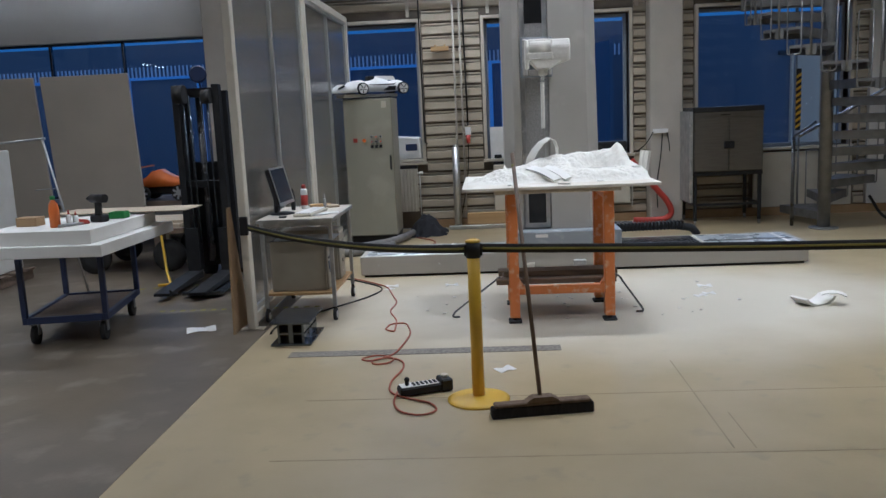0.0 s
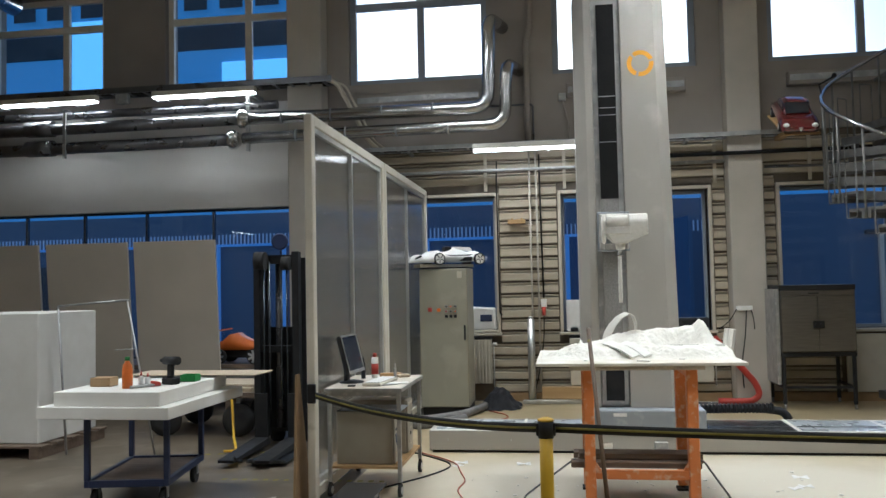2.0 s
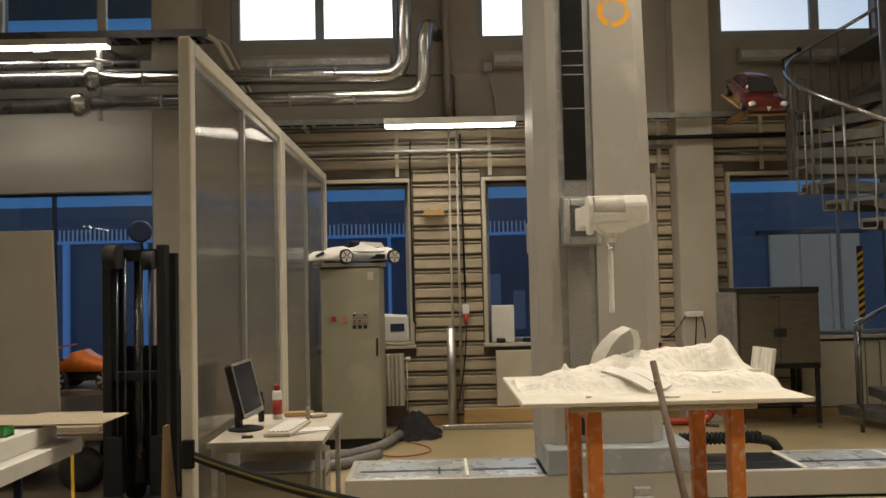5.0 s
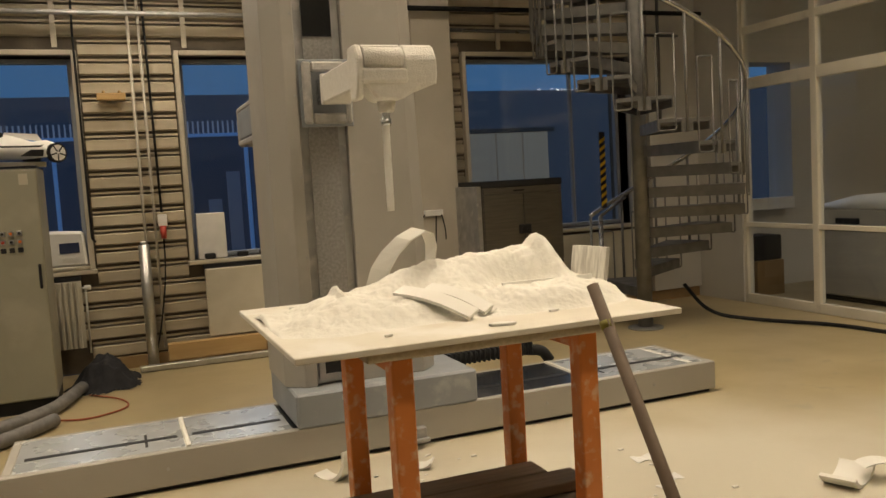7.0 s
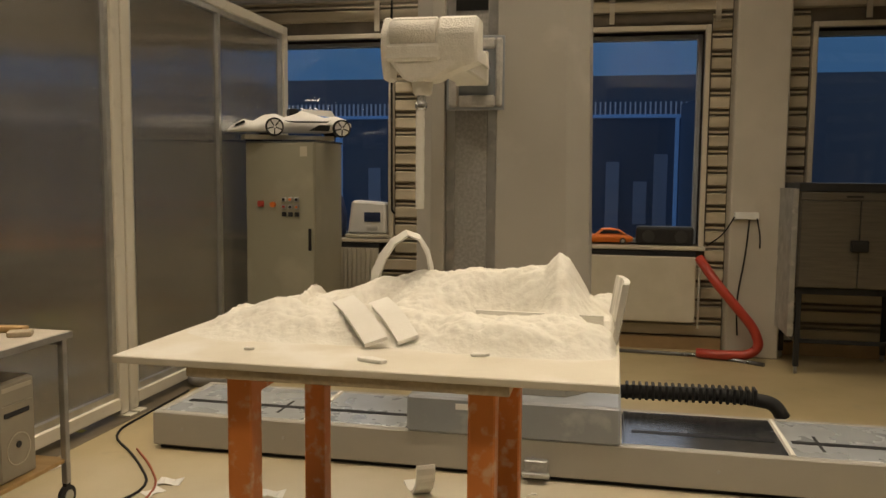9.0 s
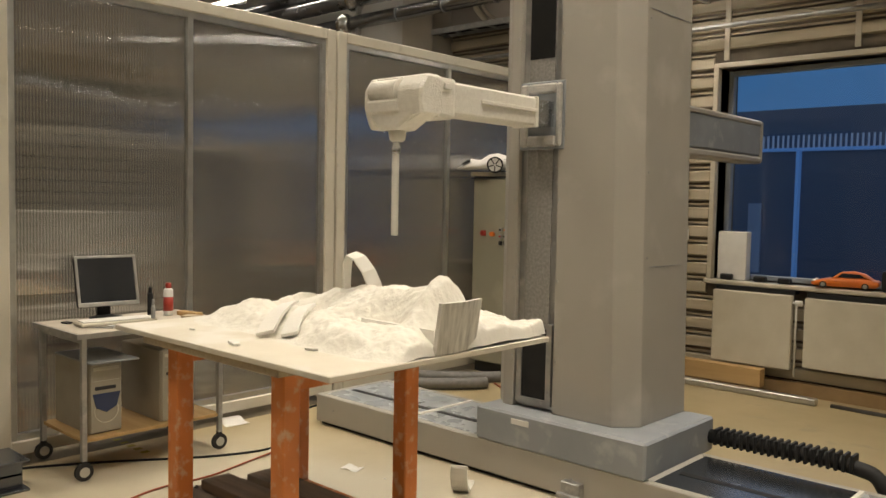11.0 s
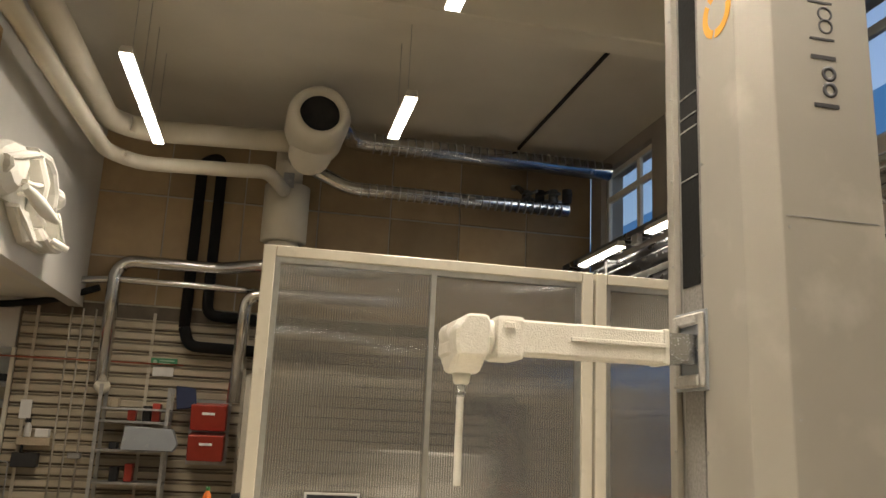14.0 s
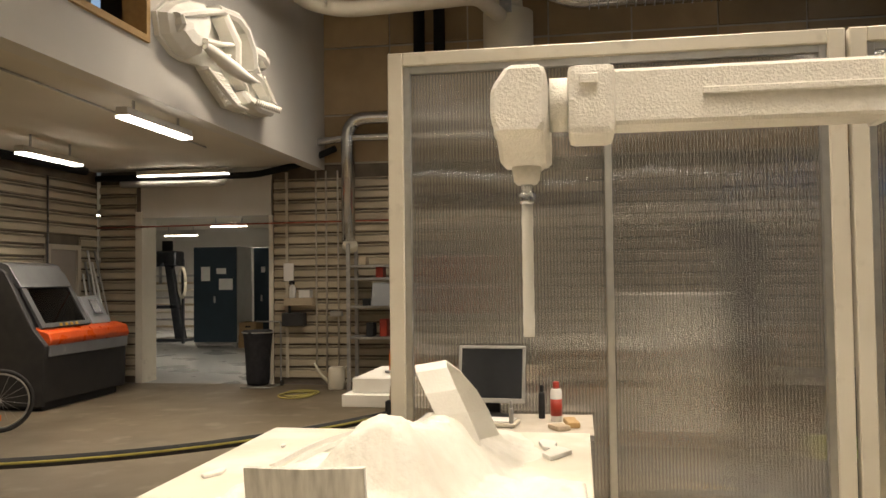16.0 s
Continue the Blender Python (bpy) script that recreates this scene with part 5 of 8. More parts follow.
for x0, x1, y0, y1, h, lab in ((-.88, -.44, 6.64, 6.83, .40, "beige tower computer with a blue drive panel"), (-.90, -.42, 7.06, 7.28, .43, "putty-coloured tower computer on the trolley shelf")):
    pc = thing("tower_computer", (x0, y0, .231), lab, "computer", "tower computers")
    part("case", B().box(x0, x1, y0, y1, .231, .231 + h, .006), M_PUTTY, pc)
    fr = part("front", B().box(x1, x1 + .018, y0 + .004, y1 - .004, .235, .227 + h, .006), M_PUTTY, pc)
    for k, w in enumerate((.04, .022)):
        part("drive_bay", B().box(x1 + .018, x1 + .021, y0 + .02, y1 - .02, .19 + h - k * .06, .19 + w + h - .02 - k * .06, .002), M_BEIGEPLASTIC, fr)
    mid = (y0 + y1) / 2
    part("floppy_slot", B().box(x1 + .018, x1 + .021, y0 + .03, y1 - .04, .08 + h, .10 + h, .003), M_CUTTER, fr)
    part("front_ring", B().lathe((x1 + .017, mid, .36), [(.066, 0), (.072, 0), (.072, .004), (.066, .004)], 24, (1, 0, 0), True), M_BEIGEPLASTIC, fr)
    part("power_button", B().cyl((x1 + .018, mid, .38), (x1 + .023, mid, .38), .014, n=12), M_CUTTER, fr)
    if y0 < 7:
        part("badge", B().prism([(mid - .08, .46), (mid + .08, .46), (mid + .06, .38), (mid, .35), (mid - .06, .38)], "x", x1 + .0185, x1 + .024, None, .002), M_BLUEPAINT, fr, "dark blue front panel")
        part("top_edge", B().box(x0, x1 + .018, y0 + .002, y1 - .002, .2315 + h, .236 + h, .001), M_BLACK, pc)
solo("folded_paper", B().box(-.84, -.36, 6.62, 6.90, .6385, .648, .003), M_MACHINE2, "grey folder lying on the computer", "folder")
mo = thing("monitor", (-.83, 6.93, .82), "flat computer monitor with a silver frame, switched off", "monitor")
mp_ = pose(-.83, 6.93, 1.05, 0, -14, -4)   # its face looks towards +x
part("casing", B().box(-.03, .012, -.183, .183, -.152, .152, .010, mp_), M_BLACK, mo)
part("bezel", B().box(.012, .018, -.186, .186, .140, .156, .003, mp_).box(.012, .018, -.186, .186, -.156, -.130, .003, mp_).box(.012, .018, -.186, -.168, -.13, .14, .003, mp_).box(.012, .018, .168, .186, -.13, .14, .003, mp_), M_ALU, mo, "silver bezel")
part("screen", B().box(.0125, .014, -.168, .168, -.13, .14, 0, mp_), M_SCREEN, mo, "dark blank screen")
part("stand", B().lathe((-.83, 6.93, .82), [(.10, 0), (.10, .008), (.05, .02), (.03, .022)], 20).box(-.885, -.855, 6.89, 6.97, .83, .98, .006), M_BLACK, mo)
kb = thing("keyboard", (-.62, 6.85, .82), "yellowed beige computer keyboard", "keyboard")
km = pose(-.58, 6.87, .82, 0, 0, 84)
part("body", B().box(-.22, .22, -.075, .075, .002, .025, .006, km), M_BEIGEPLASTIC, kb)
for j in range(5):
    part("key_row", B().box(-.205, .205, -.06 + j * .024, -.04 + j * .024, .025, .034, .003, km), M_WHITEPLASTIC, kb)
for x, y, r, h, m, cm, lab in ((-.72, 7.28, .03, .16, M_WHITEPLASTIC, M_RED, "white and red spray can with a red cap"), (-.80, 7.20, .018, .13, M_BLACK, M_BLACK, "slim dark marker tube"), (-.50, 7.06, .012, .09, M_GALV, M_GALV, "small steel pin upright")):
    sc = thing("spray_can" if r > .02 else "tube", (x, y, .82), lab, "can" if r > .02 else "tube")
    part("body", B().lathe((x, y, .8205), [(r * .95, 0), (r, .004), (r, h), (r * .7, h + .012)], 16), m, sc)
    part("cap", B().lathe((x, y, .8325 + h), [(r * .6, 0), (r * .6, .03), (r * .4, .036)], 14), cm, sc)
    if r > .02:
        part("band", B().lathe((x, y, .85), [(r + .0006, 0), (r + .0006, h * .55)], 16), M_RED, sc)
for x, y, sx, sy, sz, m, yaw, lab in ((-.60, 7.36, .09, .03, .03, M_WOOD, 10, "small block of light wood"), (-.48, 7.30, .05, .04, .025, M_BOARD, 30, "small lump of tan modelling foam"), (-.44, 6.86, .09, .06, .006, M_PAPER, 15, "white paper on the computer table"), (-.5, 6.72, .10, .008, .006, M_GALV, 35, "steel spanner on the table"), (-.76, 6.66, .03, .02, .012, M_BLACK, 10, "small dark hand tool")):
    solo("desk_item", B().box(-sx, sx, -sy, sy, .001, sz, min(.008, sz * .35), pose(x, y, .82, 0, 0, yaw), 2), m, lab, "small item", "items on the computer table")

# ---- blue trolley with foam slabs ----
tr = thing("platform_trolley", (-2.4, 6.55, 0), "dark blue steel trolley with four rubber wheels", "trolley")
tm = pose(-2.38, 6.55, 0, 0, 0, 9)
part("deck", B().box(-.29, .29, -.44, .44, .185, .20, 0, tm), M_BROWNWOOD, tr, "brown wooden lower deck")
f = B()
for s in (-1, 1):
    f.box(s * .29 - .018, s * .29 + .018, -.46, .46, .165, .215, .003, tm).box(-.272, .272, s * .445 - .018, s * .445 + .018, .165, .215, .003, tm)
part("deck_frame", f, M_BLUEPAINT, tr)
for sx in (-1, 1):
    for sy in (-1, 1):
        part("post", B().box(sx * .29 - .02, sx * .29 + .02, sy * .44 - .02, sy * .44 + .02, .215, .70, .004, tm), M_BLUEPAINT, tr)
        x, y = sx * .25, sy * .38
        w = part("wheel", B().cyl(tm @ Vector((x - .018, y, .07)), tm @ Vector((x + .018, y, .07)), .07, n=20), M_RUBBER, tr, "black rubber wheel")
        part("fork", B().box(x - .03, x - .022, y - .02, y + .02, .07, .165, 0, tm).box(x + .022, x + .03, y - .02, y + .02, .07, .165, 0, tm), M_GALV, w)
f = B()
for s in (-1, 1):
    f.box(s * .29 - .015, s * .29 + .015, -.46, .46, .67, .70, .003, tm)
part("top_frame", f, M_BLUEPAINT, tr)
sm_ = pose(-2.31, 6.42, 0, 0, 0, -1)
solo("foam_slab", B().box(-.50, .50, -.63, .63, .7005, .785, .004, sm_), M_FOAMSMOOTH, "large white foam slab on the blue trolley", "foam slab", "foam slabs")
solo("foam_slab", B().box(-.40, .41, -.58, .42, .7865, .885, .004, sm_), M_FOAMSMOOTH, "white foam slab stacked on a larger one", "foam slab", "foam slabs")
solo("foam_slab", B().box(-.20, .36, .44, .62, .7865, .90, .004, sm_), M_FOAMSMOOTH, "narrow white foam block on the slab", "foam slab", "foam slabs")
solo("thin_board", B().box(-.35, .75, .30, .68, .9015, .909, 0, sm_), M_BOARD, "thin tan board across the foam", "board")
dz = .887
ob = thing("glue_bottle", (-2.27, 6.05, dz), "bright orange plastic bottle with a dark cap", "bottle")
part("body", B().lathe((-2.27, 6.05, dz), [(.034, 0), (.037, .005), (.037, .13), (.03, .17), (.016, .19), (.016, .2)], 20), M_ORANGEPL, ob)
part("cap", B().lathe((-2.27, 6.05, dz + .2), [(.018, 0), (.018, .025), (.012, .028)], 14), M_GREEN, ob)
for x, y, h in ((-2.19, 6.10, .10), (-2.16, 6.14, .085)):
    b2 = thing("small_bottle", (x, y, dz), "small translucent white dropper bottle", "bottle", "dropper bottles")
    part("body", B().lathe((x, y, dz), [(.02, 0), (.021, .004), (.021, h * .7), (.009, h * .85)], 14), M_WHITEPLASTIC, b2)
    part("nozzle", B().lathe((x, y, dz + h * .85), [(.009, 0), (.003, h * .35)], 10), M_RED, b2)
dl = thing("cordless_drill", (-2.06, 6.30, dz), "dark cordless drill standing on its battery", "drill")
dm = pose(-2.06, 6.30, dz, 0, 0, 160)
part("battery", B().box(-.06, .06, -.04, .04, 0, .05, .008, dm), M_BLACK, dl)
part("grip", B().prism([(-.022, .05), (.03, .05), (.022, .15), (-.025, .15)], "y", -.018, .018, dm, .006), M_BLACK, dl)
part("motor_body", B().cyl(dm @ Vector((-.075, 0, .175)), dm @ Vector((.06, 0, .175)), .032, n=16), M_CUTTER, dl)
part("chuck", B().cyl(dm @ Vector((.06, 0, .175)), dm @ Vector((.105, 0, .175)), .022, .012, n=14), M_BLACK, dl)
gb = thing("green_tray", (-2.0, 6.5, dz), "small open green plastic tray", "tray")
part("tray", B().box(-2.06, -1.94, 6.45, 6.55, dz, dz + .006).box(-2.06, -2.055, 6.45, 6.55, dz, dz + .05).box(-1.945, -1.94, 6.45, 6.55, dz, dz + .05).box(-2.055, -1.945, 6.45, 6.455, dz, dz + .05).box(-2.055, -1.945, 6.545, 6.55, dz, dz + .05), M_GREEN, gb)
solo("carton_piece", B().box(-2.62, -2.46, 6.14, 6.26, dz, dz + .065, .004), M_CARTON, "small brown open carton", "box")
solo("hand_plane", B().prism([(-.06, 0), (.06, 0), (.05, .03), (-.03, .045)], "y", -.02, .02, pose(-2.14, 6.17, dz, 0, 0, 50), .004), M_RED, "small dark red hand tool", "tool")
solo("steel_tube_piece", B().cyl((-2.22, 6.0, dz + .012), (-2.10, 6.22, dz + .012), .011, n=10), M_GALV, "short steel tube lying on the foam", "tube")

# ---- pallet truck with mast behind the screen ----
fl = thing("stacker_truck", (-2.0, 8.6, 0), "black mast stacker truck with low forks", "forklift")
for x in (-2.18, -1.78):
    part("outer_mast", B().box(x - .035, x + .035, 8.36, 8.46, .1, 1.96, .005), M_BLACK, fl, "black mast channel")
    part("inner_mast", B().box(x - .025 + .05, x + .025 + .05, 8.47, 8.55, .1, 1.90, .005), M_BLACK, fl)
for z0, z1 in ((1.84, 1.93), (.95, 1.02)):
    part("mast_bar", B().box(-2.144, -1.816, 8.38, 8.45, z0, z1, .004), M_BLACK, fl)
part("lift_cylinder", B().cyl((-1.98, 8.46, .2), (-1.98, 8.46, 1.85), .035, n=14), M_DARKDUCT, fl)
part("pulley", B().cyl((-2.16, 8.30, 1.87), (-2.06, 8.30, 1.87), .09, n=22), M_RUBBER, fl)
part("pulley", B().cyl((-1.9, 8.34, 1.84), (-1.82, 8.34, 1.84), .07, n=22), M_RUBBER, fl)
for x in (-2.1, -2.04, -1.92, -1.86):
    part("chain", B().cyl((x, 8.35, .4), (x, 8.35, 1.86), .010, n=6), M_DARKSTEEL, fl)
part("motor_housing", B().box(-2.28, -1.66, 8.62, 9.3, .12, .95, .05), M_BLACK, fl)
part("lime_panel", B().box(-2.29, -1.65, 8.80, 9.05, .45, .60, .01), surf("lime_green_paint", (0.30, 0.36, 0.03), None, 6, .5), fl, "lime green panel")
part("guard", B().box(-2.2, -1.75, 8.56, 8.60, .3, 1.2), M_BLACK, fl)
for x in (-2.13, -1.80):
    part("fork", B().prism([(7.45, .05), (7.45, .075), (8.35, .12), (8.35, .05)], "x", x - .075, x + .075), M_BLACK, fl)
    part("fork_back", B().box(x - .06, x + .06, 8.33, 8.36, .05, .55), M_BLACK, fl)
    part("wheel", B().cyl((x - .05, 8.8, .1), (x + .05, 8.8, .1), .1, n=20), M_RUBBER, fl)
part("drip_tray", B().box(-1.98, -1.62, 7.55, 7.58, .03, .06).box(-1.98, -1.62, 7.58, 8.2, .028, .036), M_DARKSTEEL, fl)
part("hook", B().tube([(-2.02, 7.56, .05), (-2.06, 7.5, .06), (-2.06, 7.48, .10)], .012, 6, .02), M_BLACK, fl)
solo("warning_disc", B().lathe((-1.93, 8.37, 2.06), [(.07, 0), (.085, .01), (.085, .03), (.07, .04)], 24, (.2, -1, 0)).cyl((-1.93, 8.4, 1.93), (-1.93, 8.38, 2.0), .01, n=6), M_BLUEPAINT, "round blue beacon lamp on the mast", "beacon")

# ---- boards, big foam block, rod stand, tyre cart in the left bay ----
for a, b, y in ((-5.82, -4.68, 10.52), (-4.58, -3.48, 10.5), (-6.9, -5.95, 10.55)):
    lm = Matrix.Translation((0, y, 0)) @ pose(0, 0, 0, 5, 0, 0)
    solo("large_board", B().box(a, b, -.02, .02, .30, 2.24, .004, lm), M_GREYBOARD, "large pale grey board leaning by the windows", "board", "leaning boards")
bench = thing("window_bench", (-4.6, 11.1, 0), "low workshop bench along the windows", "bench")
part("top", B().box(-7.4, -2.95, 10.72, 11.6, .56, .62, .004), M_BROWNWOOD, bench)
for x in (-7.3, -6.0, -4.6, -3.05):
    part("leg", B().box(x, x + .06, 10.8, 11.5, 0, .56, .004), M_GALV, bench)
rack = B().box(-7.2, -3.2, 10.38, 10.62, .24, .30, .004)
solo("board_rail", rack.box(-7.1, -7.0, 10.4, 10.6, 0, .24).box(-5.2, -5.1, 10.4, 10.6, 0, .24).box(-3.4, -3.3, 10.4, 10.6, 0, .24), M_BROWNWOOD, "low wooden rail carrying the leaning boards", "rail")
pal = thing("pallet", (-4.7, 8.3, 0), "worn wooden pallet on the concrete floor", "pallet")
for k in range(5):
    part("plank", B().box(-5.3, -4.12, 7.75 + k * .25, 7.9 + k * .25, .10, .125, .003), M_BROWNWOOD, pal)
for x in (-5.25, -4.75, -4.25):
    part("bearer", B().box(x, x + .1, 7.75, 8.9, 0, .10, .003), M_BROWNWOOD, pal)
solo("foam_block", B().box(-5.25, -4.22, 7.85, 8.85, .127, 1.40, .01), M_FOAMSMOOTH, "tall white foam block on a pallet", "foam block")
rs = thing("rod_stand", (-3.7, 8.0, 0), "thin steel rod stand with a cross bar", "stand")
part("frame_tube", B().tube([(-4.02, 8.0, 0), (-4.11, 8.0, 1.46)], .011, 8).tube([(-4.11, 8.0, 1.46), (-3.34, 8.0, 1.51)], .011, 8).tube([(-3.5, 8.0, 1.02), (-3.3, 8.0, 1.03)], .006, 6), M_GALV, rs)
part("upright", B().tube([(-3.10, 8.02, 0), (-3.37, 8.0, 1.50)], .011, 8), M_GALV, rs)
rc = thing("model_buggy", (-3.4, 10.95, .622), "orange model buggy with knobbly tyres on the bench", "model car")
rings = [[(-3.78 + .085 * k, 10.95 + s * w, .80 + h) for s, h in ((-1, 0), (-.7, t), (.7, t), (1, 0))] for k, (w, t) in enumerate(((.10, .05), (.16, .10), (.18, .12), (.17, .2), (.16, .22), (.15, .16), (.16, .12), (.15, .10), (.10, .06)))]
part("body", B().loft(rings), M_ORANGEPL, rc)
for x in (-3.64, -3.14):
    for s in (-1, 1):
        w = part("wheel", B().cyl((x, 10.95 + s * .16, .72), (x, 10.95 + s * .24, .72), .10, n=18), M_RUBBER, rc)
        part("rim", B().cyl((x, 10.95 + s * .24, .72), (x, 10.95 + s * .246, .72), .035, n=12), M_ALU, w)
        for q in range(7):
            part("spoke", B().box(.03, .085, -.004, .004, -.014, .014, .002, Matrix.Translation((x, 10.95 + s * .243, .72)) @ pose(0, 0, 0, 0, q * 51.4, 0)), M_ALU, w)
part("chassis", B().box(-3.72, -3.06, 10.84, 11.06, .70, .80, .02), M_BLACK, rc)
part("wing", B().prism([(-3.84, 1.02), (-3.60, 1.06), (-3.60, 1.075), (-3.84, 1.04)], "y", 10.78, 11.12), M_ORANGEPL, rc)
fc = thing("flat_cart", (-3.1, 9.3, 0), "low cart with boards and pneumatic tyres", "cart")
part("deck", B().box(-3.7, -2.45, 8.95, 9.9, .42, .48, .004), M_BROWNWOOD, fc)
part("load", B().box(-3.5, -2.5, 9.0, 9.8, .481, .52).box(-3.3, -2.35, 9.1, 9.7, .521, .55), M_BOARD, fc)
for x in (-3.5, -2.65):
    for y in (9.02, 9.84):
        w = part("wheel", B().lathe((x, y - .04, .18), [(.1, 0), (.18, .01), (.18, .07), (.1, .08)], 22, (0, 1, 0)), M_RUBBER, fc)
        part("axle", B().box(x - .02, x + .02, y - .02, y + .02, .18, .42), M_GALV, w)
part("drawbar", B().tube([(-2.7, 8.95, .4), (-2.45, 8.4, .1), (-2.3, 8.1, .03)], .014, 8), M_YELLOW, fc)
part("drawbar_handle", B().cyl((-2.42, 8.08, .03), (-2.18, 8.12, .03), .014, n=8), M_YELLOW, fc)
mk = B()
for k in range(16):
    mk.box(-3.0 + k * .13, -2.94 + k * .13, 7.95 + k * .03, 8.0 + k * .03, .0002, .0015)
    mk.box(-2.0 + k * .09, -1.96 + k * .09, 7.05, 7.10, .0002, .0015)
solo("floor_marking", mk, M_BELTYELLOW, "worn yellow dashes of floor marking tape", "floor marking", kind="structure")


# ---- back wall: radiators, pipes, trays, sill things ----
for a, b, z0, z1, y in ((-.9, -.12, .25, .84, 11.62), (.93, 1.62, .22, .85, 11.62), (1.72, 2.78, .26, .84, 11.62)):
    r = thing("radiator", ((a + b) / 2, y, z0), "cream painted flat panel radiator under the window", "radiator", "radiators")
    if a < 0:
        n = int((b - a) / .045)
        part("back_panel", B().box(a, b, y + .03, y + .06, z0, z1), M_BEIGEPLASTIC, r)
        for k in range(n):
            part("fin", B().box(a + k * .045, a + k * .045 + .032, y, y + .03, z0, z1, .006), M_BEIGEPLASTIC, r)
    else:
        part("panel", B().box(a, b, y, y + .05, z0, z1, .008), M_BEIGEPLASTIC, r)
    part("bracket", B().box(a + .05, a + .09, y + .06, 11.79, z0 + .1, z1 - .05).box(b - .09, b - .05, y + .06, 11.79, z0 + .1, z1 - .05), M_DARKSTEEL, r)
    part("valve", B().cyl((b + .02, y + .02, z1 - .06), (b + .075, y + .02, z1 - .06), .022, n=12).tube([(b, y + .02, z1 - .06), (b + .03, y + .02, z1 - .06), (b + .03, y + .02, z0 - .05)], .009, 8, .02), M_WHITEPLASTIC, r)
    # black strip stands for the shade behind the radiator top
    part("shade_gap", B().box(a, b, y + .07, 11.785, z1 + .005, z1 + .04), M_BLACK, r)
solo("parapet_panel", B().box(4.45, 5.75, 11.70, 11.745, .12, .86, .004), M_BEIGEPLASTIC, "cream panel under the window sill", "panel", kind="structure")
base = B().box(-.04, 3.02, 11.725, 11.785, .0, .11).box(3.47, 6.6, 11.725, 11.785, 0, .11)
solo("baseboard", base, M_CARTON, "brown wooden skirting along the wall", "baseboard", kind="structure")


def pipe(name, pts, r, m, label, cat="pipe", bend=.08, group="wall pipes", n=10):
    return solo(name, B().tube(pts, r, n, bend), m, label, cat, group)


for x in (.445, .535):
    pipe("wall_conduit", [(x, 11.70, .16), (x, 11.70, 3.42)], .013, M_PILASTER, "cream vertical conduit on the slats")
pipe("wall_conduit", [(.60, 11.715, 1.40), (.58, 11.715, 3.1), (.58, 11.70, 3.36)], .011, M_CABLE, "black cable dropping down the slats", "cable", n=6)
pipe("wall_conduit", [(.03, 11.71, 1.17), (.0, 11.71, 1.2), (-.01, 11.71, 3.0), (.0, 11.70, 3.3)], .011, M_CABLE, "black cable beside the window", "cable", n=6)
pipe("wall_conduit", [(.60, 11.68, 1.22), (.59, 11.66, .8), (.50, 11.64, .3), (.42, 11.6, .02)], .007, M_CABLE, "thin cable hanging to the floor", "cable", .2, n=6)
sk = thing("red_plug_socket", (.60, 11.69, 1.22), "grey industrial socket with a red plug", "socket")
part("box", B().box(.56, .64, 11.66, 11.72, 1.27, 1.38, .006), M_WHITEPLASTIC, sk)
part("plug", B().cyl((.60, 11.66, 1.27), (.60, 11.64, 1.16), .03, .024, n=14), M_RED, sk)
solo("wall_shelf_box", B().box(.14, .38, 11.64, 11.74, 2.41, 2.47, .006).cyl((.2, 11.66, 2.47), (.2, 11.66, 2.49), .012, n=8).cyl((.33, 11.66, 2.47), (.33, 11.66, 2.49), .012, n=8), M_WOOD, "small wooden coat rail on the slats", "rail")
solo("silver_tube", B().cyl((.42, 11.60, .04), (.42, 11.60, 1.12), .048, n=18).cyl((.42, 11.60, 1.12), (.42, 11.60, 1.15), .03, n=14), M_ALU, "upright aluminium tube standing at the wall", "tube")
solo("aluminium_rail", B().box(.30, 1.9, 11.42, 11.50, .005, .055, .004), M_ALU, "long aluminium profile lying on the floor", "profile")
solo("wooden_beam", B().box(.55, 1.42, 11.52, 11.62, .057, .21, .004), M_WOOD, "light wooden plank on edge at the wall", "plank")
bag = grid_mesh(-.32, .30, 10.75, 11.5, 40, 44, lambda x, y: .26 * math.exp(-(((x - .02) / .22) ** 2 + ((y - 11.12) / .24) ** 2) ** 1.3) + .06 * noise.fractal(Vector((x, y, 0)) * 9, 1, 2, 4) - .03, 0)
solo("black_bag", bag, M_FABRIC, "crumpled black cloth bag on the floor", "bag")
pipe("vacuum_hose", [(-.15, 10.9, .06), (-.32, 10.3, .05), (-.62, 9.95, .05), (-.92, 9.75, .05), (-.90, 9.5, .05), (-.62, 9.55, .05), (-.38, 9.85, .05), (-.30, 9.98, .05)], .048, M_GREYHOSE, "thick grey suction hose on the floor", "hose", .18, "", 12)
pipe("floor_lead", [(-.1, 10.8, .01), (.15, 10.5, .01), (.2, 10.2, .01), (-.1, 10.0, .01), (-.35, 10.15, .01)], .007, M_REDCABLE, "thin orange lead looped on the floor", "cable", .15, "", 6)
pipe("floor_lead", [(2.0, 11.5, .012), (2.9, 11.45, .012), (3.3, 11.2, .012)], .02, M_DARKDUCT, "dark cable duct along the skirting", "cable", .1, "", 6)
hs = [(2.80, 11.6, .84), (2.92, 11.45, .66), (3.08, 11.40, .47), (3.24, 11.38, .28), (3.29, 11.36, .13), (3.2, 11.35, .055), (2.98, 11.36, .045), (2.78, 11.38, .05)]
pipe("red_hose", hs, .04, M_RED, "bright red hose hanging by the pillar", "hose", .1, "", 12)
so = thing("wall_socket", (3.16, 11.48, 1.2), "white double socket on the pillar with leads", "socket")
part("box", B().box(3.06, 3.26, 11.46, 11.5, 1.19, 1.25, .006), M_WHITEPLASTIC, so)
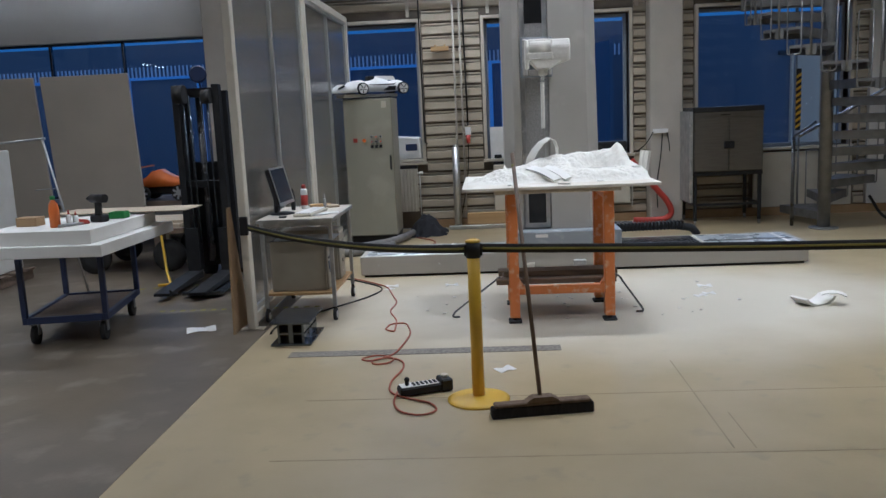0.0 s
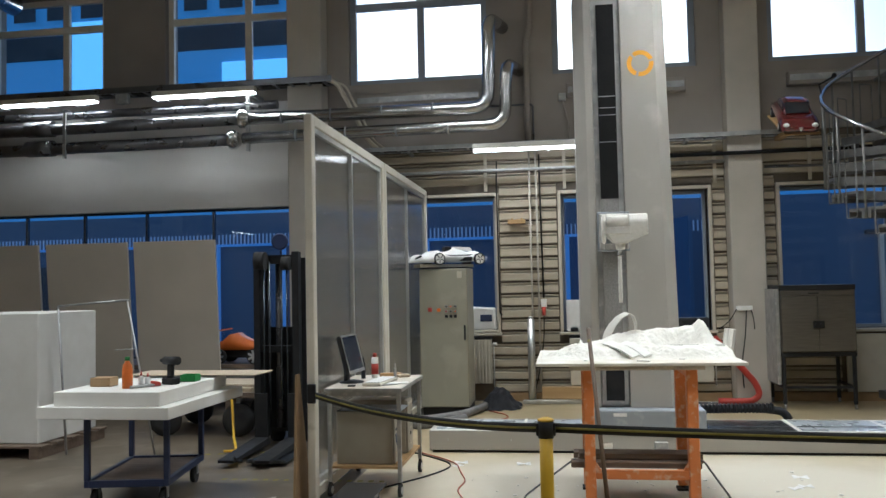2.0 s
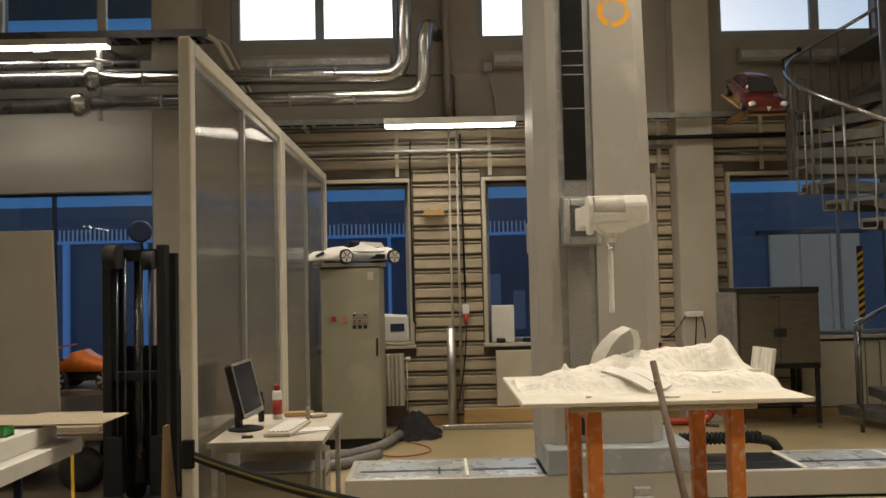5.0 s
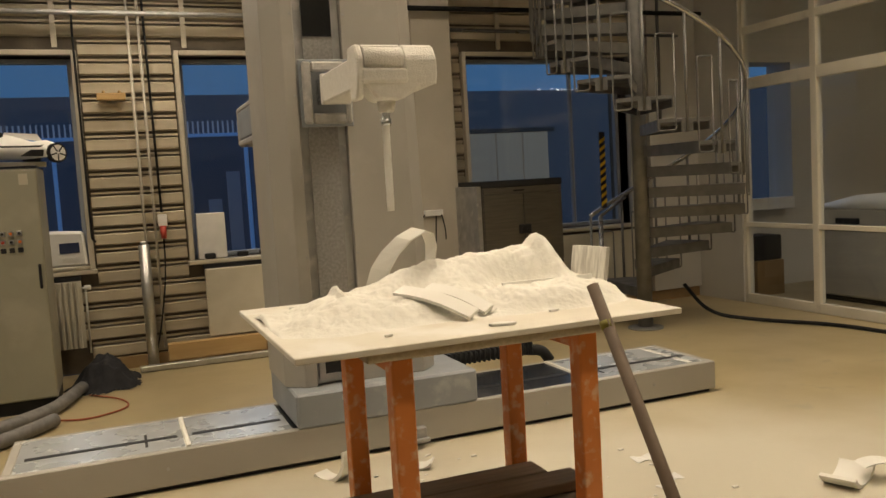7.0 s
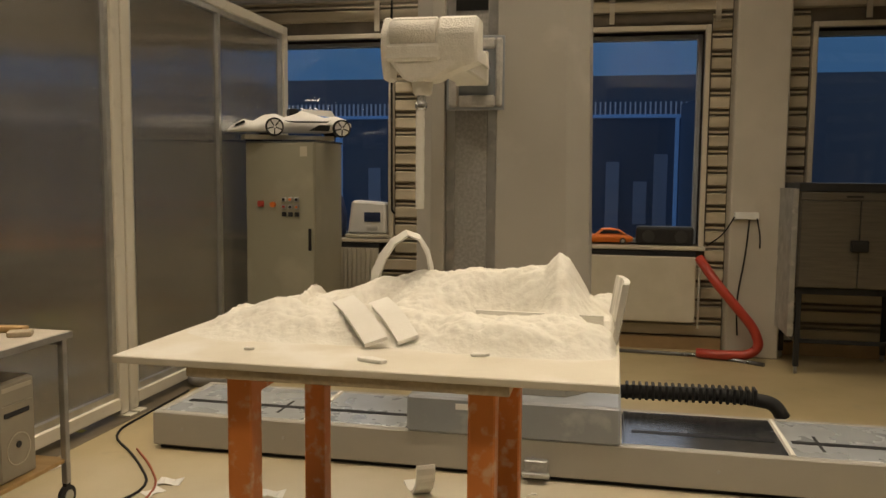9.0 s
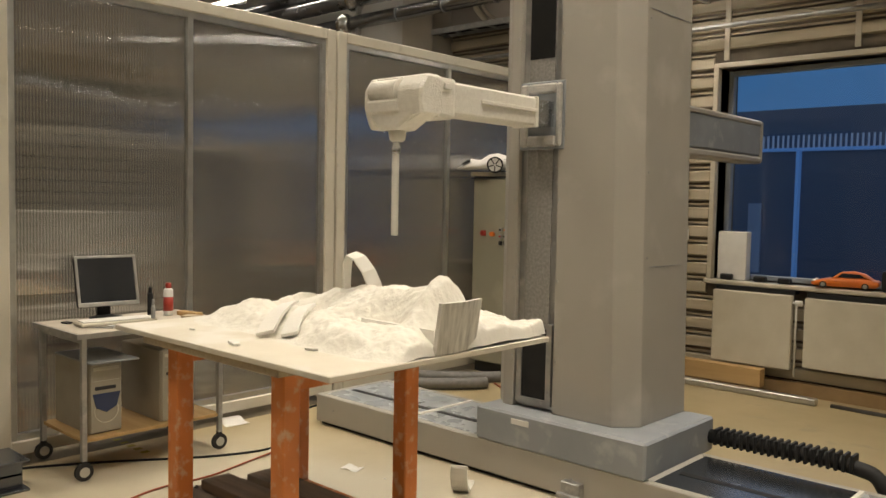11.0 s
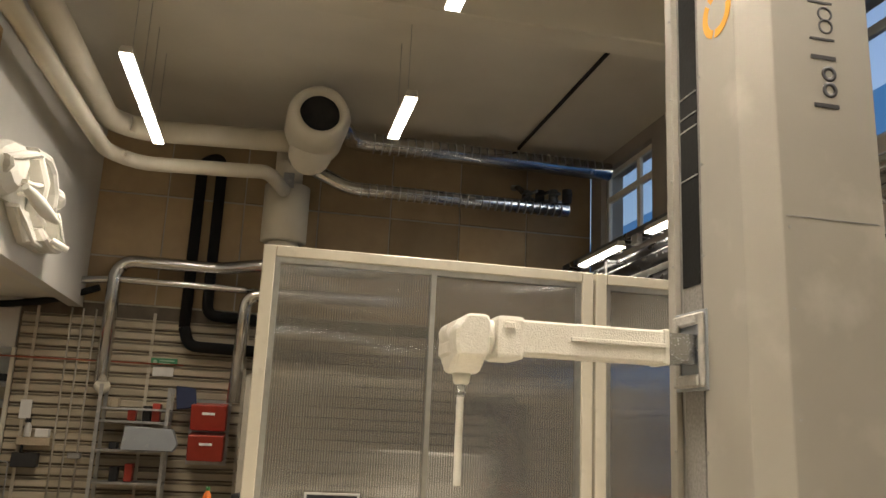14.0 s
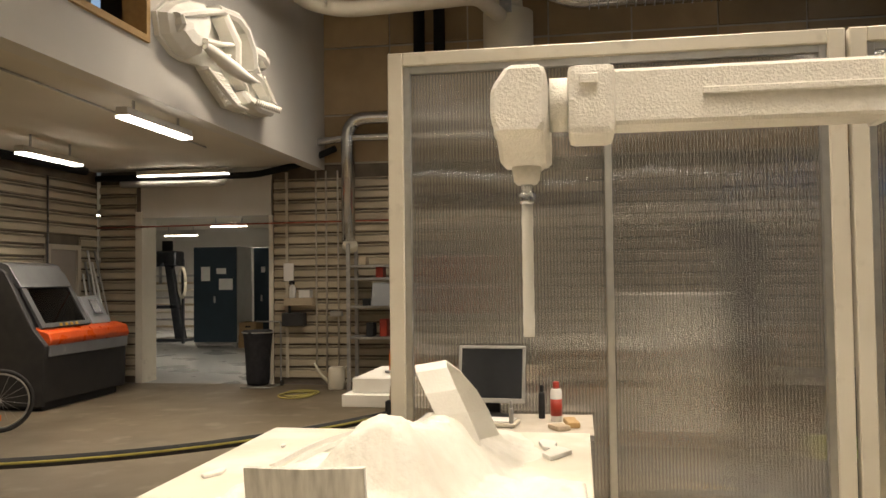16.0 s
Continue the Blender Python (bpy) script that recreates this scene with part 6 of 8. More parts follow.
part("lead", B().tube([(3.18, 11.46, 1.19), (3.16, 11.45, .9), (3.10, 11.46, .5), (3.12, 11.47, .2)], .007, 6, .2).tube([(3.24, 11.46, 1.2), (3.27, 11.45, 1.05), (3.27, 11.45, .95)], .006, 6, .05).tube([(3.06, 11.46, 1.21), (2.98, 11.52, 1.05), (2.86, 11.6, .95)], .006, 6, .1), M_CABLE, so)
# sill things
pr = thing("printer", (-.24, 11.78, .935), "white desktop machine with a blue panel on the sill", "printer")
part("body", B().prism([(-.44, .97), (-.05, .97), (-.07, 1.27), (-.40, 1.29)], "y", 11.70, 11.92, None, .02), M_WHITEPLASTIC, pr)
part("base", B().box(-.46, -.03, 11.69, 11.93, .935, .969, .008), M_BEIGEPLASTIC, pr)
part("front_slot", B().box(-.27, -.11, 11.694, 11.70, 1.09, 1.18, .002), M_BLUEPAINT, pr, "dark blue panel")
part("paper_tray", B().box(-.25, -.13, 11.69, 11.70, 1.03, 1.05), M_PAPER, pr)
ch = thing("machine_cover", (-.65, 11.74, .935), "dark blue rounded plastic cover on the sill", "cover")
part("shell", B().prism([(-.82, .935), (-.50, .935), (-.48, 1.15), (-.53, 1.34), (-.62, 1.39), (-.76, 1.36), (-.82, 1.2)], "y", 11.70, 11.86, None, .03), M_BLUEPAINT, ch)
part("knob", B().cyl((-.60, 11.68, 1.05), (-.60, 11.70, 1.05), .05, n=16), M_BLACK, ch)
solo("white_box", B().box(.90, 1.16, 11.76, 11.86, .935, 1.36, .004), M_PAPER, "plain white board standing on the sill", "board")
for x in (.95, 1.25, 1.46):
    solo("dark_tin", B().box(x, x + .10, 11.70, 11.78, .935, .985, .01), M_BLACK, "small black tin on the sill", "tin", "tins on the sill")
ra = thing("radio", (2.5, 11.78, .935), "black portable radio on the sill", "radio")
part("case", B().box(2.26, 2.76, 11.71, 11.87, .935, 1.10, .03, None, 2), M_BLACK, ra)
for x in (2.37, 2.65):
    part("speaker", B().cyl((x, 11.705, 1.01), (x, 11.712, 1.01), .055, n=18), M_CUTTER, ra)


def small_car(c, yaw, L, body, label, name="model_car"):
    r = thing(name, c, label, "model car")
    m = Matrix.Translation(c) @ pose(0, 0, 0, 0, 0, yaw)
    W, H = L * .2, L * .27
    prof = [(-.5, .10, .22, .75), (-.46, .06, .30, .95), (-.32, .05, .42, 1.0), (-.18, .05, .48, 1.0), (-.02, .05, .5, 1.0), (.2, .05, .5, 1.0), (.36, .05, .48, 1.0), (.46, .07, .44, .95), (.5, .12, .36, .8)]
    rings = [[m @ Vector((L * x, s * W * w * k, H * z)) for s, k, z in ((-1, .9, lo * 2), (-1, 1, lo * 2 + (hi - lo) * .9), (-1, .8, hi * 1.25), (1, .8, hi * 1.25), (1, 1, lo * 2 + (hi - lo) * .9), (1, .9, lo * 2))] for x, lo, hi, w in prof]
    bd = part("body", B().loft(rings), body, r)
    cab_ = [(-.2, .60, .8), (-.06, .98, .66), (.12, 1.04, .64), (.28, .92, .66), (.40, .62, .74)]
    rings = [[m @ Vector((L * x, s * W * w, H * z)) for s, z in ((-1, .56), (-1, t * .9), (-.7, t), (.7, t), (1, t * .9), (1, .56))] for x, t, w in cab_]
    part("roof", B().loft(rings), body, bd)
    part("windscreen", B().prism([(-.185 * L, .63 * H), (-.07 * L, .965 * H), (-.075 * L, .99 * H), (-.2 * L, .65 * H)], "y", -W * .6, W * .6, m), M_SCREEN, bd)
    part("side_glass", B().prism([(-.12 * L, .66 * H), (-.03 * L, .92 * H), (.22 * L, .90 * H), (.32 * L, .68 * H)], "y", -W * .70, W * .70, m), M_SCREEN, bd)
    for s in (-1, 1):
        part("headlight", B().ball(m @ Vector((-.455 * L, s * W * .72, .40 * H)), .035 * L, 10, (1, 1, .7)), M_WHITEPLASTIC, bd)
        for x in (-.31, .31):
            w = part("wheel", B().cyl(m @ Vector((x * L, s * W * .82, .2 * H)), m @ Vector((x * L, s * W * 1.01, .2 * H)), .2 * H, n=18), M_RUBBER, r)
            part("rim", B().cyl(m @ Vector((x * L, s * W * 1.01, .2 * H)), m @ Vector((x * L, s * W * 1.02, .2 * H)), .13 * H, n=12), M_ALU, w)
    part("grille", B().prism([(-.02 * L, .34 * H), (.02 * L, .34 * H), (0, .16 * H)], "x", -.503 * L, -.49 * L, m), M_ALU, bd)
    return r


small_car((1.98, 11.79, .936), 8, .50, M_ORANGEPL, "orange model car on the window sill")
sh = solo("wall_bracket_board", B().box(-.2, .2, -.42, .46, -.024, -.002, .004, pose(3.68, 10.85, 3.46, 26, 0, 0)).box(-.04, .04, .2, .75, -.08, -.03, 0, pose(3.68, 10.85, 3.46, 0, 0, 0)), M_WOOD, "tilted wooden board on the cable tray", "board")
rcar = small_car((3.68, 10.85, 3.46), 84, 1.08, M_CAR, "glossy dark red model car on a tilted wall board")
rcar.rotation_euler = (radians(26), 0, 0)

# cable trays and pipes on the wall
tray = thing("cable_tray", (1, 11.55, 3.42), "galvanised cable tray with bundled cables along the wall", "cable tray", "cable trays")
for y in (11.40, 11.60):
    part("rail", B().box(-2.38, 3.9, y, y + .02, 3.44, 3.50), M_GALV, tray)
for k in range(26):
    part("rung", B().box(-2.3 + k * .24, -2.27 + k * .24, 11.42, 11.60, 3.44, 3.455), M_GALV, tray)
part("cables", B().tube([(-2.38, 11.48, 3.475), (0, 11.5, 3.47), (3.9, 11.49, 3.475)], .022, 8).tube([(-2.38, 11.54, 3.47), (1, 11.55, 3.468), (3.9, 11.54, 3.47)], .017, 8), M_CABLE, tray)
for x in (-1.2, .7, 2.5):
    part("bracket", B().box(x, x + .04, 11.42, 11.75, 3.40, 3.44), M_GALV, tray)
tray = thing("cable_tray", (-5.4, 11.4, 4.42), "dark cable tray above the long window", "cable tray", "cable trays")
for y in (11.22, 11.50):
    part("rail", B().box(-8.15, -2.2, y, y + .03, 4.42, 4.50), M_DARKDUCT, tray)
for k in range(25):
    part("rung", B().box(-8.1 + k * .24, -8.06 + k * .24, 11.25, 11.50, 4.42, 4.44), M_DARKDUCT, tray)
part("cables", B().tube([(-8.1, 11.35, 4.47), (-2.3, 11.35, 4.46)], .03, 8).tube([(-8.1, 11.43, 4.47), (-2.3, 11.43, 4.46)], .022, 8), M_CABLE, tray)
part("drop", B().tube([(-2.3, 11.33, 4.47), (-2.15, 11.36, 4.42), (-1.75, 11.46, 3.62), (-1.6, 11.48, 3.48)], .03, 8, .08).tube([(-2.3, 11.40, 4.47), (-2.05, 11.42, 4.40), (-1.68, 11.5, 3.62), (-1.5, 11.52, 3.48)], .016, 8, .08), M_WHITEPIPE, tray)
for k in range(6):
    part("box", B().box(-7.2 + k * .62, -7.02 + k * .62, 11.18, 11.26, 4.26, 4.40, .004), M_GALV, tray)
pipe("thin_pipe", [(-2.3, 11.55, 3.14), (3.0, 11.55, 3.14)], .022, M_GALV, "thin horizontal pipe below the cable tray", n=8)
pipe("thin_pipe", [(2.0, 11.45, 3.22), (6.5, 11.45, 3.24)], .025, M_BLACKPIPE, "black horizontal pipe past the pillar", n=8)
pipe("thin_pipe", [(3.5, 11.6, 3.05), (6.3, 11.6, 3.02)], .018, M_DARKDUCT, "dark cable on the slats", n=6)
pipe("riser_pipe", [(.44, 11.68, 3.5), (.44, 11.68, 4.9), (.5, 11.66, 5.1), (.5, 11.66, 6.28)], .04, M_PLASTER, "grey-painted riser pipe on the upper wall", bend=.1)
pipe("riser_pipe", [(.52, 11.68, 3.52), (.52, 11.68, 4.05), (-.1, 11.68, 4.05)], .015, M_DARKDUCT, "thin dark pipe with a tee", bend=.05)
pipe("riser_pipe", [(.92, 11.70, 4.1), (1.0, 11.70, 3.75), (1.0, 11.70, 3.55)], .012, M_PLASTER, "thin conduit from a junction box", bend=.05)
solo("junction_box", B().box(.87, .97, 11.66, 11.748, 4.08, 4.18, .006), M_GALV, "small grey junction box", "box")
for a, b in ((-1.95, -.2), (.98, 2.55), (3.85, 5.5)):
    c = thing("window_convector", (a, 11.7, 4.15), "long grey convector under the high window", "heater", "convectors")
    part("casing", B().box(a, b, 11.62, 11.748, 4.12, 4.30, .006), M_PLASTER, c)
    part("grille", B().box(a + .02, b - .02, 11.612, 11.62, 4.17, 4.25), M_GALV, c)
# shiny ducts
def duct(name, pts, r, m, label, bend=.2, seams=0, n=16):
    d = thing(name, pts[0], label, "duct", "ducts")
    part("tube", B().tube(pts, r, n, bend), m, d)
    return d


d = duct("steel_duct", [(-3.45, 11.2, 3.95), (-.05, 11.2, 3.93), (-.02, 11.2, 5.14), (.12, 11.76, 5.16)], .088, M_DUCT, "shiny steel duct turning up into the wall", .22)
for x in (-2.9, -2.2, -1.5, -.8):
    part("seam", B().cyl((x, 11.2, 3.945), (x + .02, 11.2, 3.945), .0905, n=18), M_GALV, d)
d = duct("steel_duct", [(-3.45, 11.2, 3.68), (.17, 11.2, 3.70), (.2, 11.2, 4.52), (.34, 11.76, 4.54)], .082, M_DUCT, "shiny steel duct below its twin", .22)
for x in (-2.7, -2.0, -1.3, -.6):
    part("seam", B().cyl((x, 11.2, 3.687), (x + .02, 11.2, 3.687), .0845, n=18), M_GALV, d)
for z, x1, r in ((3.95, -3.5, .085), (3.67, -3.65, .085)):
    d = duct("insulated_pipe", [(-8.15, 11.2, z - .02), (x1, 11.2, z)], r, M_DARKDUCT, "dark metal-clad pipe with end flange", 0)
    part("flange", B().lathe((x1 - .02, 11.2, z), [(.085, 0), (.135, .03), (.135, .10), (.11, .14), (.085, .17)], 22, (1, 0, 0)), M_DUCT, d, "shiny flared flange")
    part("sleeve", B().cyl((-6.7, 11.2, z), (-6.3, 11.2, z), .115, n=20), M_DARKDUCT, d)
duct("insulated_pipe", [(-8.15, 11.33, 4.16), (-3.0, 11.33, 4.16)], .06, M_DARKDUCT, "dark pipe under the cable tray", 0)
solo("pipe_hanger", B().box(-3.40, -3.36, 11.17, 11.23, 3.5, 4.36).box(-3.40, -3.36, 11.17, 11.75, 4.30, 4.36).cyl((-3.38, 11.1, 4.14), (-3.2, 11.1, 4.10), .02, n=8), M_GALV, "galvanised steel hanger holding the pipes", "hanger")
solo("pipe_hanger", B().box(-6.1, -6.06, 11.1, 11.14, 3.5, 4.2).box(-6.1, -6.06, 11.1, 11.75, 4.16, 4.2), M_GALV, "galvanised steel hanger holding the pipes", "hanger")

# ---- stainless oven on a black stand ----
ov = thing("drying_oven", (3.9, 11.3, 0), "stainless two-door drying cabinet on a black steel stand", "cabinet")
part("body", B().box(3.47, 4.34, 10.98, 11.66, .69, 1.50, .008), M_STAINLESS, ov)
part("top_band", B().box(3.465, 4.345, 10.965, 11.665, 1.44, 1.505, .004), M_BLACK, ov)
for a, b in ((3.48, 3.902), (3.908, 4.33)):
    part("door", B().box(a, b, 10.955, 10.98, .70, 1.37, .004), M_STAINLESS, ov)
part("header", B().box(3.48, 4.33, 10.958, 10.98, 1.375, 1.435, .003), M_STAINLESS, ov)
part("latch", B().box(3.84, 3.97, 10.93, 10.955, .98, 1.07, .008).cyl((3.875, 10.92, 1.025), (3.875, 10.93, 1.025), .018, n=10).cyl((3.935, 10.92, 1.025), (3.935, 10.93, 1.025), .018, n=10), M_BLACK, ov)
part("badge", B().box(3.80, 3.92, 10.955, 10.958, 1.395, 1.41), M_BLACK, ov)
part("side_panel", B().box(3.42, 3.465, 10.98, 11.66, .30, 1.46, .004), M_GALV, ov)
for x in (3.48, 4.29):
    for y in (10.99, 11.60):
        part("leg", B().box(x, x + .04, y, y + .04, .06, .69, .002), M_BLACK, ov)
        part("caster", B().cyl((x + .01, y + .02, .03), (x + .03, y + .02, .03), .03, n=12).box(x + .012, x + .028, y + .01, y + .03, .03, .062), M_GALV, ov)
part("stand_rail", B().box(3.47, 4.34, 10.985, 11.03, .64, .688).box(3.47, 4.34, 11.6, 11.64, .64, .688).box(3.52, 4.29, 11.0, 11.03, .25, .28).box(3.485, 3.515, 11.03, 11.6, .25, .28).box(4.295, 4.325, 11.03, 11.6, .25, .28), M_BLACK, ov)

# ---- spiral staircase ----
SX, SY, SR = 4.89, 10.42, .95
st = thing("spiral_staircase", (SX, SY, 0), "galvanised steel spiral staircase with tubular railings", "staircase")
part("pole", B().cyl((SX, SY, .02), (SX, SY, 4.9), .072, n=24), M_STAIR, st)
part("base_plate", B().lathe((SX, SY, 0), [(.17, 0), (.17, .015), (.08, .022)], 24), M_STAIR, st)
RISE, TURNDEG, A0 = .195, 21.0, 88.0
hand = []
for k in range(21):
    z, a = .19 + k * RISE, A0 - k * TURNDEG
    ca, sa = radians(a + 14), radians(a - 14)
    def rim(r, ang):
        return (SX + r * math.cos(ang), SY + r * math.sin(ang))
    poly = [rim(.07, ca), rim(SR, ca), rim(SR * 1.005, radians(a)), rim(SR, sa), rim(.07, sa)]
    tread = part("tread", B().prism(poly, "z", z - .035, z, bev=.003), M_STAIR, st, "steel grating tread")
    lip = B()
    for ang in (ca, sa):
        p, q = rim(.08, ang), rim(SR, ang)
        d = Vector((q[0] - p[0], q[1] - p[1], 0)).normalized().cross(Vector((0, 0, 1))) * .006
        lip.prism([(p[0] - d.x, p[1] - d.y), (q[0] - d.x, q[1] - d.y), (q[0] + d.x, q[1] + d.y), (p[0] + d.x, p[1] + d.y)], "z", z - .10, z - .002)
    part("tread_edge", lip, M_STAIR, tread)
    part("end_plate", B().box(-.055, .055, -.006, .006, -.085, .02, .002, Matrix.Translation((*rim(SR + .01, radians(a)), z - .03)) @ pose(0, 0, 0, 0, 0, a + 90)), M_STAIR, tread)
    px, py = rim(SR + .02, radians(a))
    part("baluster", B().cyl((px, py, z - .12), (px, py, z + .86), .014, n=8), M_STAIR, st)
    b0, b1 = rim(SR + .02, radians(a - 6)), rim(SR + .02, radians(a - 15))
    part("infill_loop", B().tube([(*b0, z + .70), (*b0, z - .10), (*b1, z - .10), (*b1, z + .70), (*b0, z + .70)], .008, 6, .03), M_STAIR, st)
    hand.append((px, py, z + .88))
last = hand[-1]
fine = []
for k in range(0, 121):
    u = k / 6
    a, z = radians(A0 - u * TURNDEG), .19 + u * RISE + .88
    fine.append((SX + (SR + .02) * math.cos(a), SY + (SR + .02) * math.sin(a), z))
part("handrail", B().tube(fine, .022, 10), M_DUCT, st, "smooth steel handrail")
part("clamp_lamp", B().tube([fine[84], (fine[84][0] - .05, fine[84][1] - .08, fine[84][2] + .10), (fine[84][0] + .1, fine[84][1] - .1, fine[84][2] + .18)], .012, 8).ball((fine[84][0] + .12, fine[84][1] - .1, fine[84][2] + .2), .03, 8), M_BLACK, st)
part("landing", B().prism([(SX, SY + .05), (SX + 1.1, SY + .05), (SX + 1.1, SY + 1.2), (SX, SY + 1.2)], "z", 4.09, 4.13), M_STAIR, st)
wp = thing("guard_post", (4.62, 10.75, 0), "thin dark post with a handle and a striped warning strip", "post")
part("pole", B().cyl((4.62, 10.72, 0), (4.62, 10.72, 1.1), .022, n=10).cyl((4.62, 10.72, 1.1), (4.85, 10.62, 1.28), .016, n=8), M_DARKDUCT, wp)
for k in range(9):
    part("warning_bar", B().prism([(4.63, 1.20 + k * .075), (4.69, 1.24 + k * .075), (4.69, 1.275 + k * .075), (4.63, 1.235 + k * .075)], "y", 10.70, 10.702), M_YELLOW, wp)
part("strip", B().box(4.63, 4.69, 10.702, 10.71, 1.18, 1.92), M_BLACK, wp)
pipe("stair_cable", [(5.5, 10.6, .35), (5.55, 10.3, .08), (5.9, 10.0, .02), (6.25, 9.4, .02), (6.3, 8.6, .02), (6.3, 7.6, .02)], .018, M_CABLE, "thick black cable along the glazed partition", "cable", .3, "", 8)
pipe("corner_conduit", [(6.1, 11.7, 2.0), (6.1, 11.7, 3.3), (6.1, 11.65, 4.6)], .02, M_DARKDUCT, "vertical dark pipe beyond the stairs", n=8)
solo("corner_panel", B().box(5.95, 6.615, 11.70, 11.788, 0.12, 3.55), M_WHITE, "plain cream wall panel beyond the stairs", "wall panel", kind="structure")

# ---- things in the glazed side room ----
cn = thing("lab_machine", (8.0, 9.95, 0), "grey bench-high machine with a white lid", "machine")
part("body", B().box(7.35, 8.8, 9.2, 10.66, .06, 1.0, .02), M_MACHINE, cn)
part("lid", B().loft([[(7.35 + .04 * a, y, 1.0 + h) for a, h in ((0, 0), (2, t), (34, t), (36, 0))] for y, t in ((9.25, .05), (9.6, .14), (10.2, .14), (10.62, .05))]), M_WHITEPLASTIC, cn)
part("handle", B().box(7.33, 7.35, 10.1, 10.4, .84, .90, .006), M_BLACK, cn)
part("door_seam", B().box(7.346, 7.351, 9.25, 10.62, .76, .77), M_BLACK, cn)
part("plinth", B().box(7.4, 8.75, 9.25, 10.6, 0, .06), M_BLACK, cn)
solo("cardboard_box", B().box(7.0, 7.4, 11.2, 11.6, 0, .40, .006), M_CARTON, "brown cardboard box on the side room floor", "box")
solo("black_crate", B().box(7.0, 7.4, 11.22, 11.58, .402, .69, .02), M_BLACK, "black plastic crate on the carton", "crate")
solo("sill_papers", B().box(6.75, 8.0, 11.62, 11.74, .96, 1.10, .004), M_PAPER, "row of white folders on the sill", "folders")


# ---- ceiling ducts and the vessel at the west wall ----
d = duct("spiral_duct", [(-6.2, 7.0, 6.02), (-7.3, 7.4, 6.0), (-7.3, 11.7, 5.98)], .15, M_DUCT, "ribbed spiral duct under the ceiling", .25, n=20)
for k in range(30):
    part("rib", B().cyl((-7.3, 7.75 + k * .13, 6.0), (-7.3, 7.762 + k * .13, 6.0), .155, n=20), M_GALV, d)
d = duct("spiral_duct", [(-6.9, 6.55, 5.5), (-7.3, 6.8, 5.5), (-7.3, 7.4, 5.23), (-7.3, 10.98, 5.24)], .11, M_DUCT, "ribbed spiral duct with an offset", .15, n=20)
for k in range(28):
    part("rib", B().cyl((-7.3, 7.6 + k * .12, 5.232), (-7.3, 7.612 + k * .12, 5.232), .114, n=20), M_GALV, d)
d = thing("duct_elbow", (-5.3, 6.8, 5.2), "large off-white duct elbow with a round open end", "duct", "ducts")
part("drum", B().lathe((-6.4, 6.78, 5.66), [(.37, 0), (.42, .05), (.42, .9), (.36, 1.1), (.27, 1.14), (.27, .8)], 32, (.92, .03, -.02)), M_WHITEPIPE, d)
# black disc closes the mouth in place of the shaded inside
part("opening", B().lathe((-5.42, 6.81, 5.64), [(.262, 0), (.262, .01)], 32, (.92, .03, -.02)), M_BLACK, d, "black disc for the shade inside the duct end")
part("lower_ball", B().ball((-6.1, 6.75, 5.32), .30, 20), M_WHITEPIPE, d)
d = duct("white_duct", [(-6.2, 6.6, 5.5), (-6.2, 4.55, 5.42), (-5.9, 4.12, 5.42), (2.0, 4.05, 5.42)], .15, M_WHITEPIPE, "off-white round duct along the gallery", .3, n=18)
d = duct("white_duct", [(-7.0, 6.45, 5.0), (-6.5, 6.2, 5.12), (-6.35, 5.9, 5.05), (-6.35, 4.5, 5.0), (-6.1, 4.1, 5.05), (2.0, 3.85, 5.1)], .10, M_WHITEPIPE, "thinner off-white duct below", .25, n=16)
v = thing("white_vessel", (-7.6, 6.5, 0), "tall white insulated standing duct with a thick collar", "vessel")
part("collar", B().lathe((-7.55, 6.5, 4.33), [(.30, 0), (.345, .02), (.345, .88), (.30, .9)], 28), M_WHITEPIPE, v)
part("upper_neck", B().cyl((-7.5, 6.5, 5.23), (-7.2, 6.5, 5.75), .21, n=20), M_WHITEPIPE, v)
part("shaft", B().tube([(-7.55, 6.5, 4.33), (-7.55, 6.52, 3.3), (-7.6, 6.55, 2.3)], lambda u: .235 - .02 * u, 22), M_WHITEPIPE, v)
part("wrap", B().cyl((-7.57, 6.54, 2.72), (-7.57, 6.54, 2.98), .24, n=22), M_BATTEN, v, "grey tape wrap")
part("cabinet", B().box(-8.0, -7.25, 6.15, 7.0, 0, 2.3, .008), M_BATTEN, v, "grey board casing")
part("cabinet_seam", B().box(-7.249, -7.244, 6.55, 6.60, 0, 2.3), M_IVORY, v)
part("valve", B().box(-7.22, -7.16, 6.42, 6.58, 5.12, 5.34, .006), M_GALV, v)
duct("black_pipe", [(-8.0, 5.16, 3.0), (-8.0, 5.16, 5.62), (-8.0, 5.42, 5.72), (-8.0, 5.46, 5.5), (-8.0, 5.46, 3.2), (-8.0, 7.2, 3.15)], .085, M_BLACKPIPE, "thick black insulated pipe loop", .18)
duct("black_pipe", [(-8.0, 5.16, 3.0), (-8.0, 5.25, 2.72), (-8.0, 7.4, 2.68)], .085, M_BLACKPIPE, "thick black insulated pipe", .15)
duct("steel_duct", [(-7.9, 4.10, 2.12), (-7.9, 4.10, 3.75), (-7.9, 4.25, 3.92), (-7.9, 5.6, 3.92), (-7.5, 6.2, 3.95), (-7.4, 8.0, 3.95)], .10, M_DUCT, "steel duct bent down along the slats", .16)
duct("steel_duct", [(-7.9, 2.9, 3.42), (-7.9, 3.55, 3.58), (-7.9, 4.1, 3.64), (-7.9, 6.0, 3.62), (-7.4, 6.4, 3.55), (-7.3, 8.0, 3.5)], .055, M_DUCT, "thinner steel pipe below the duct", .12)
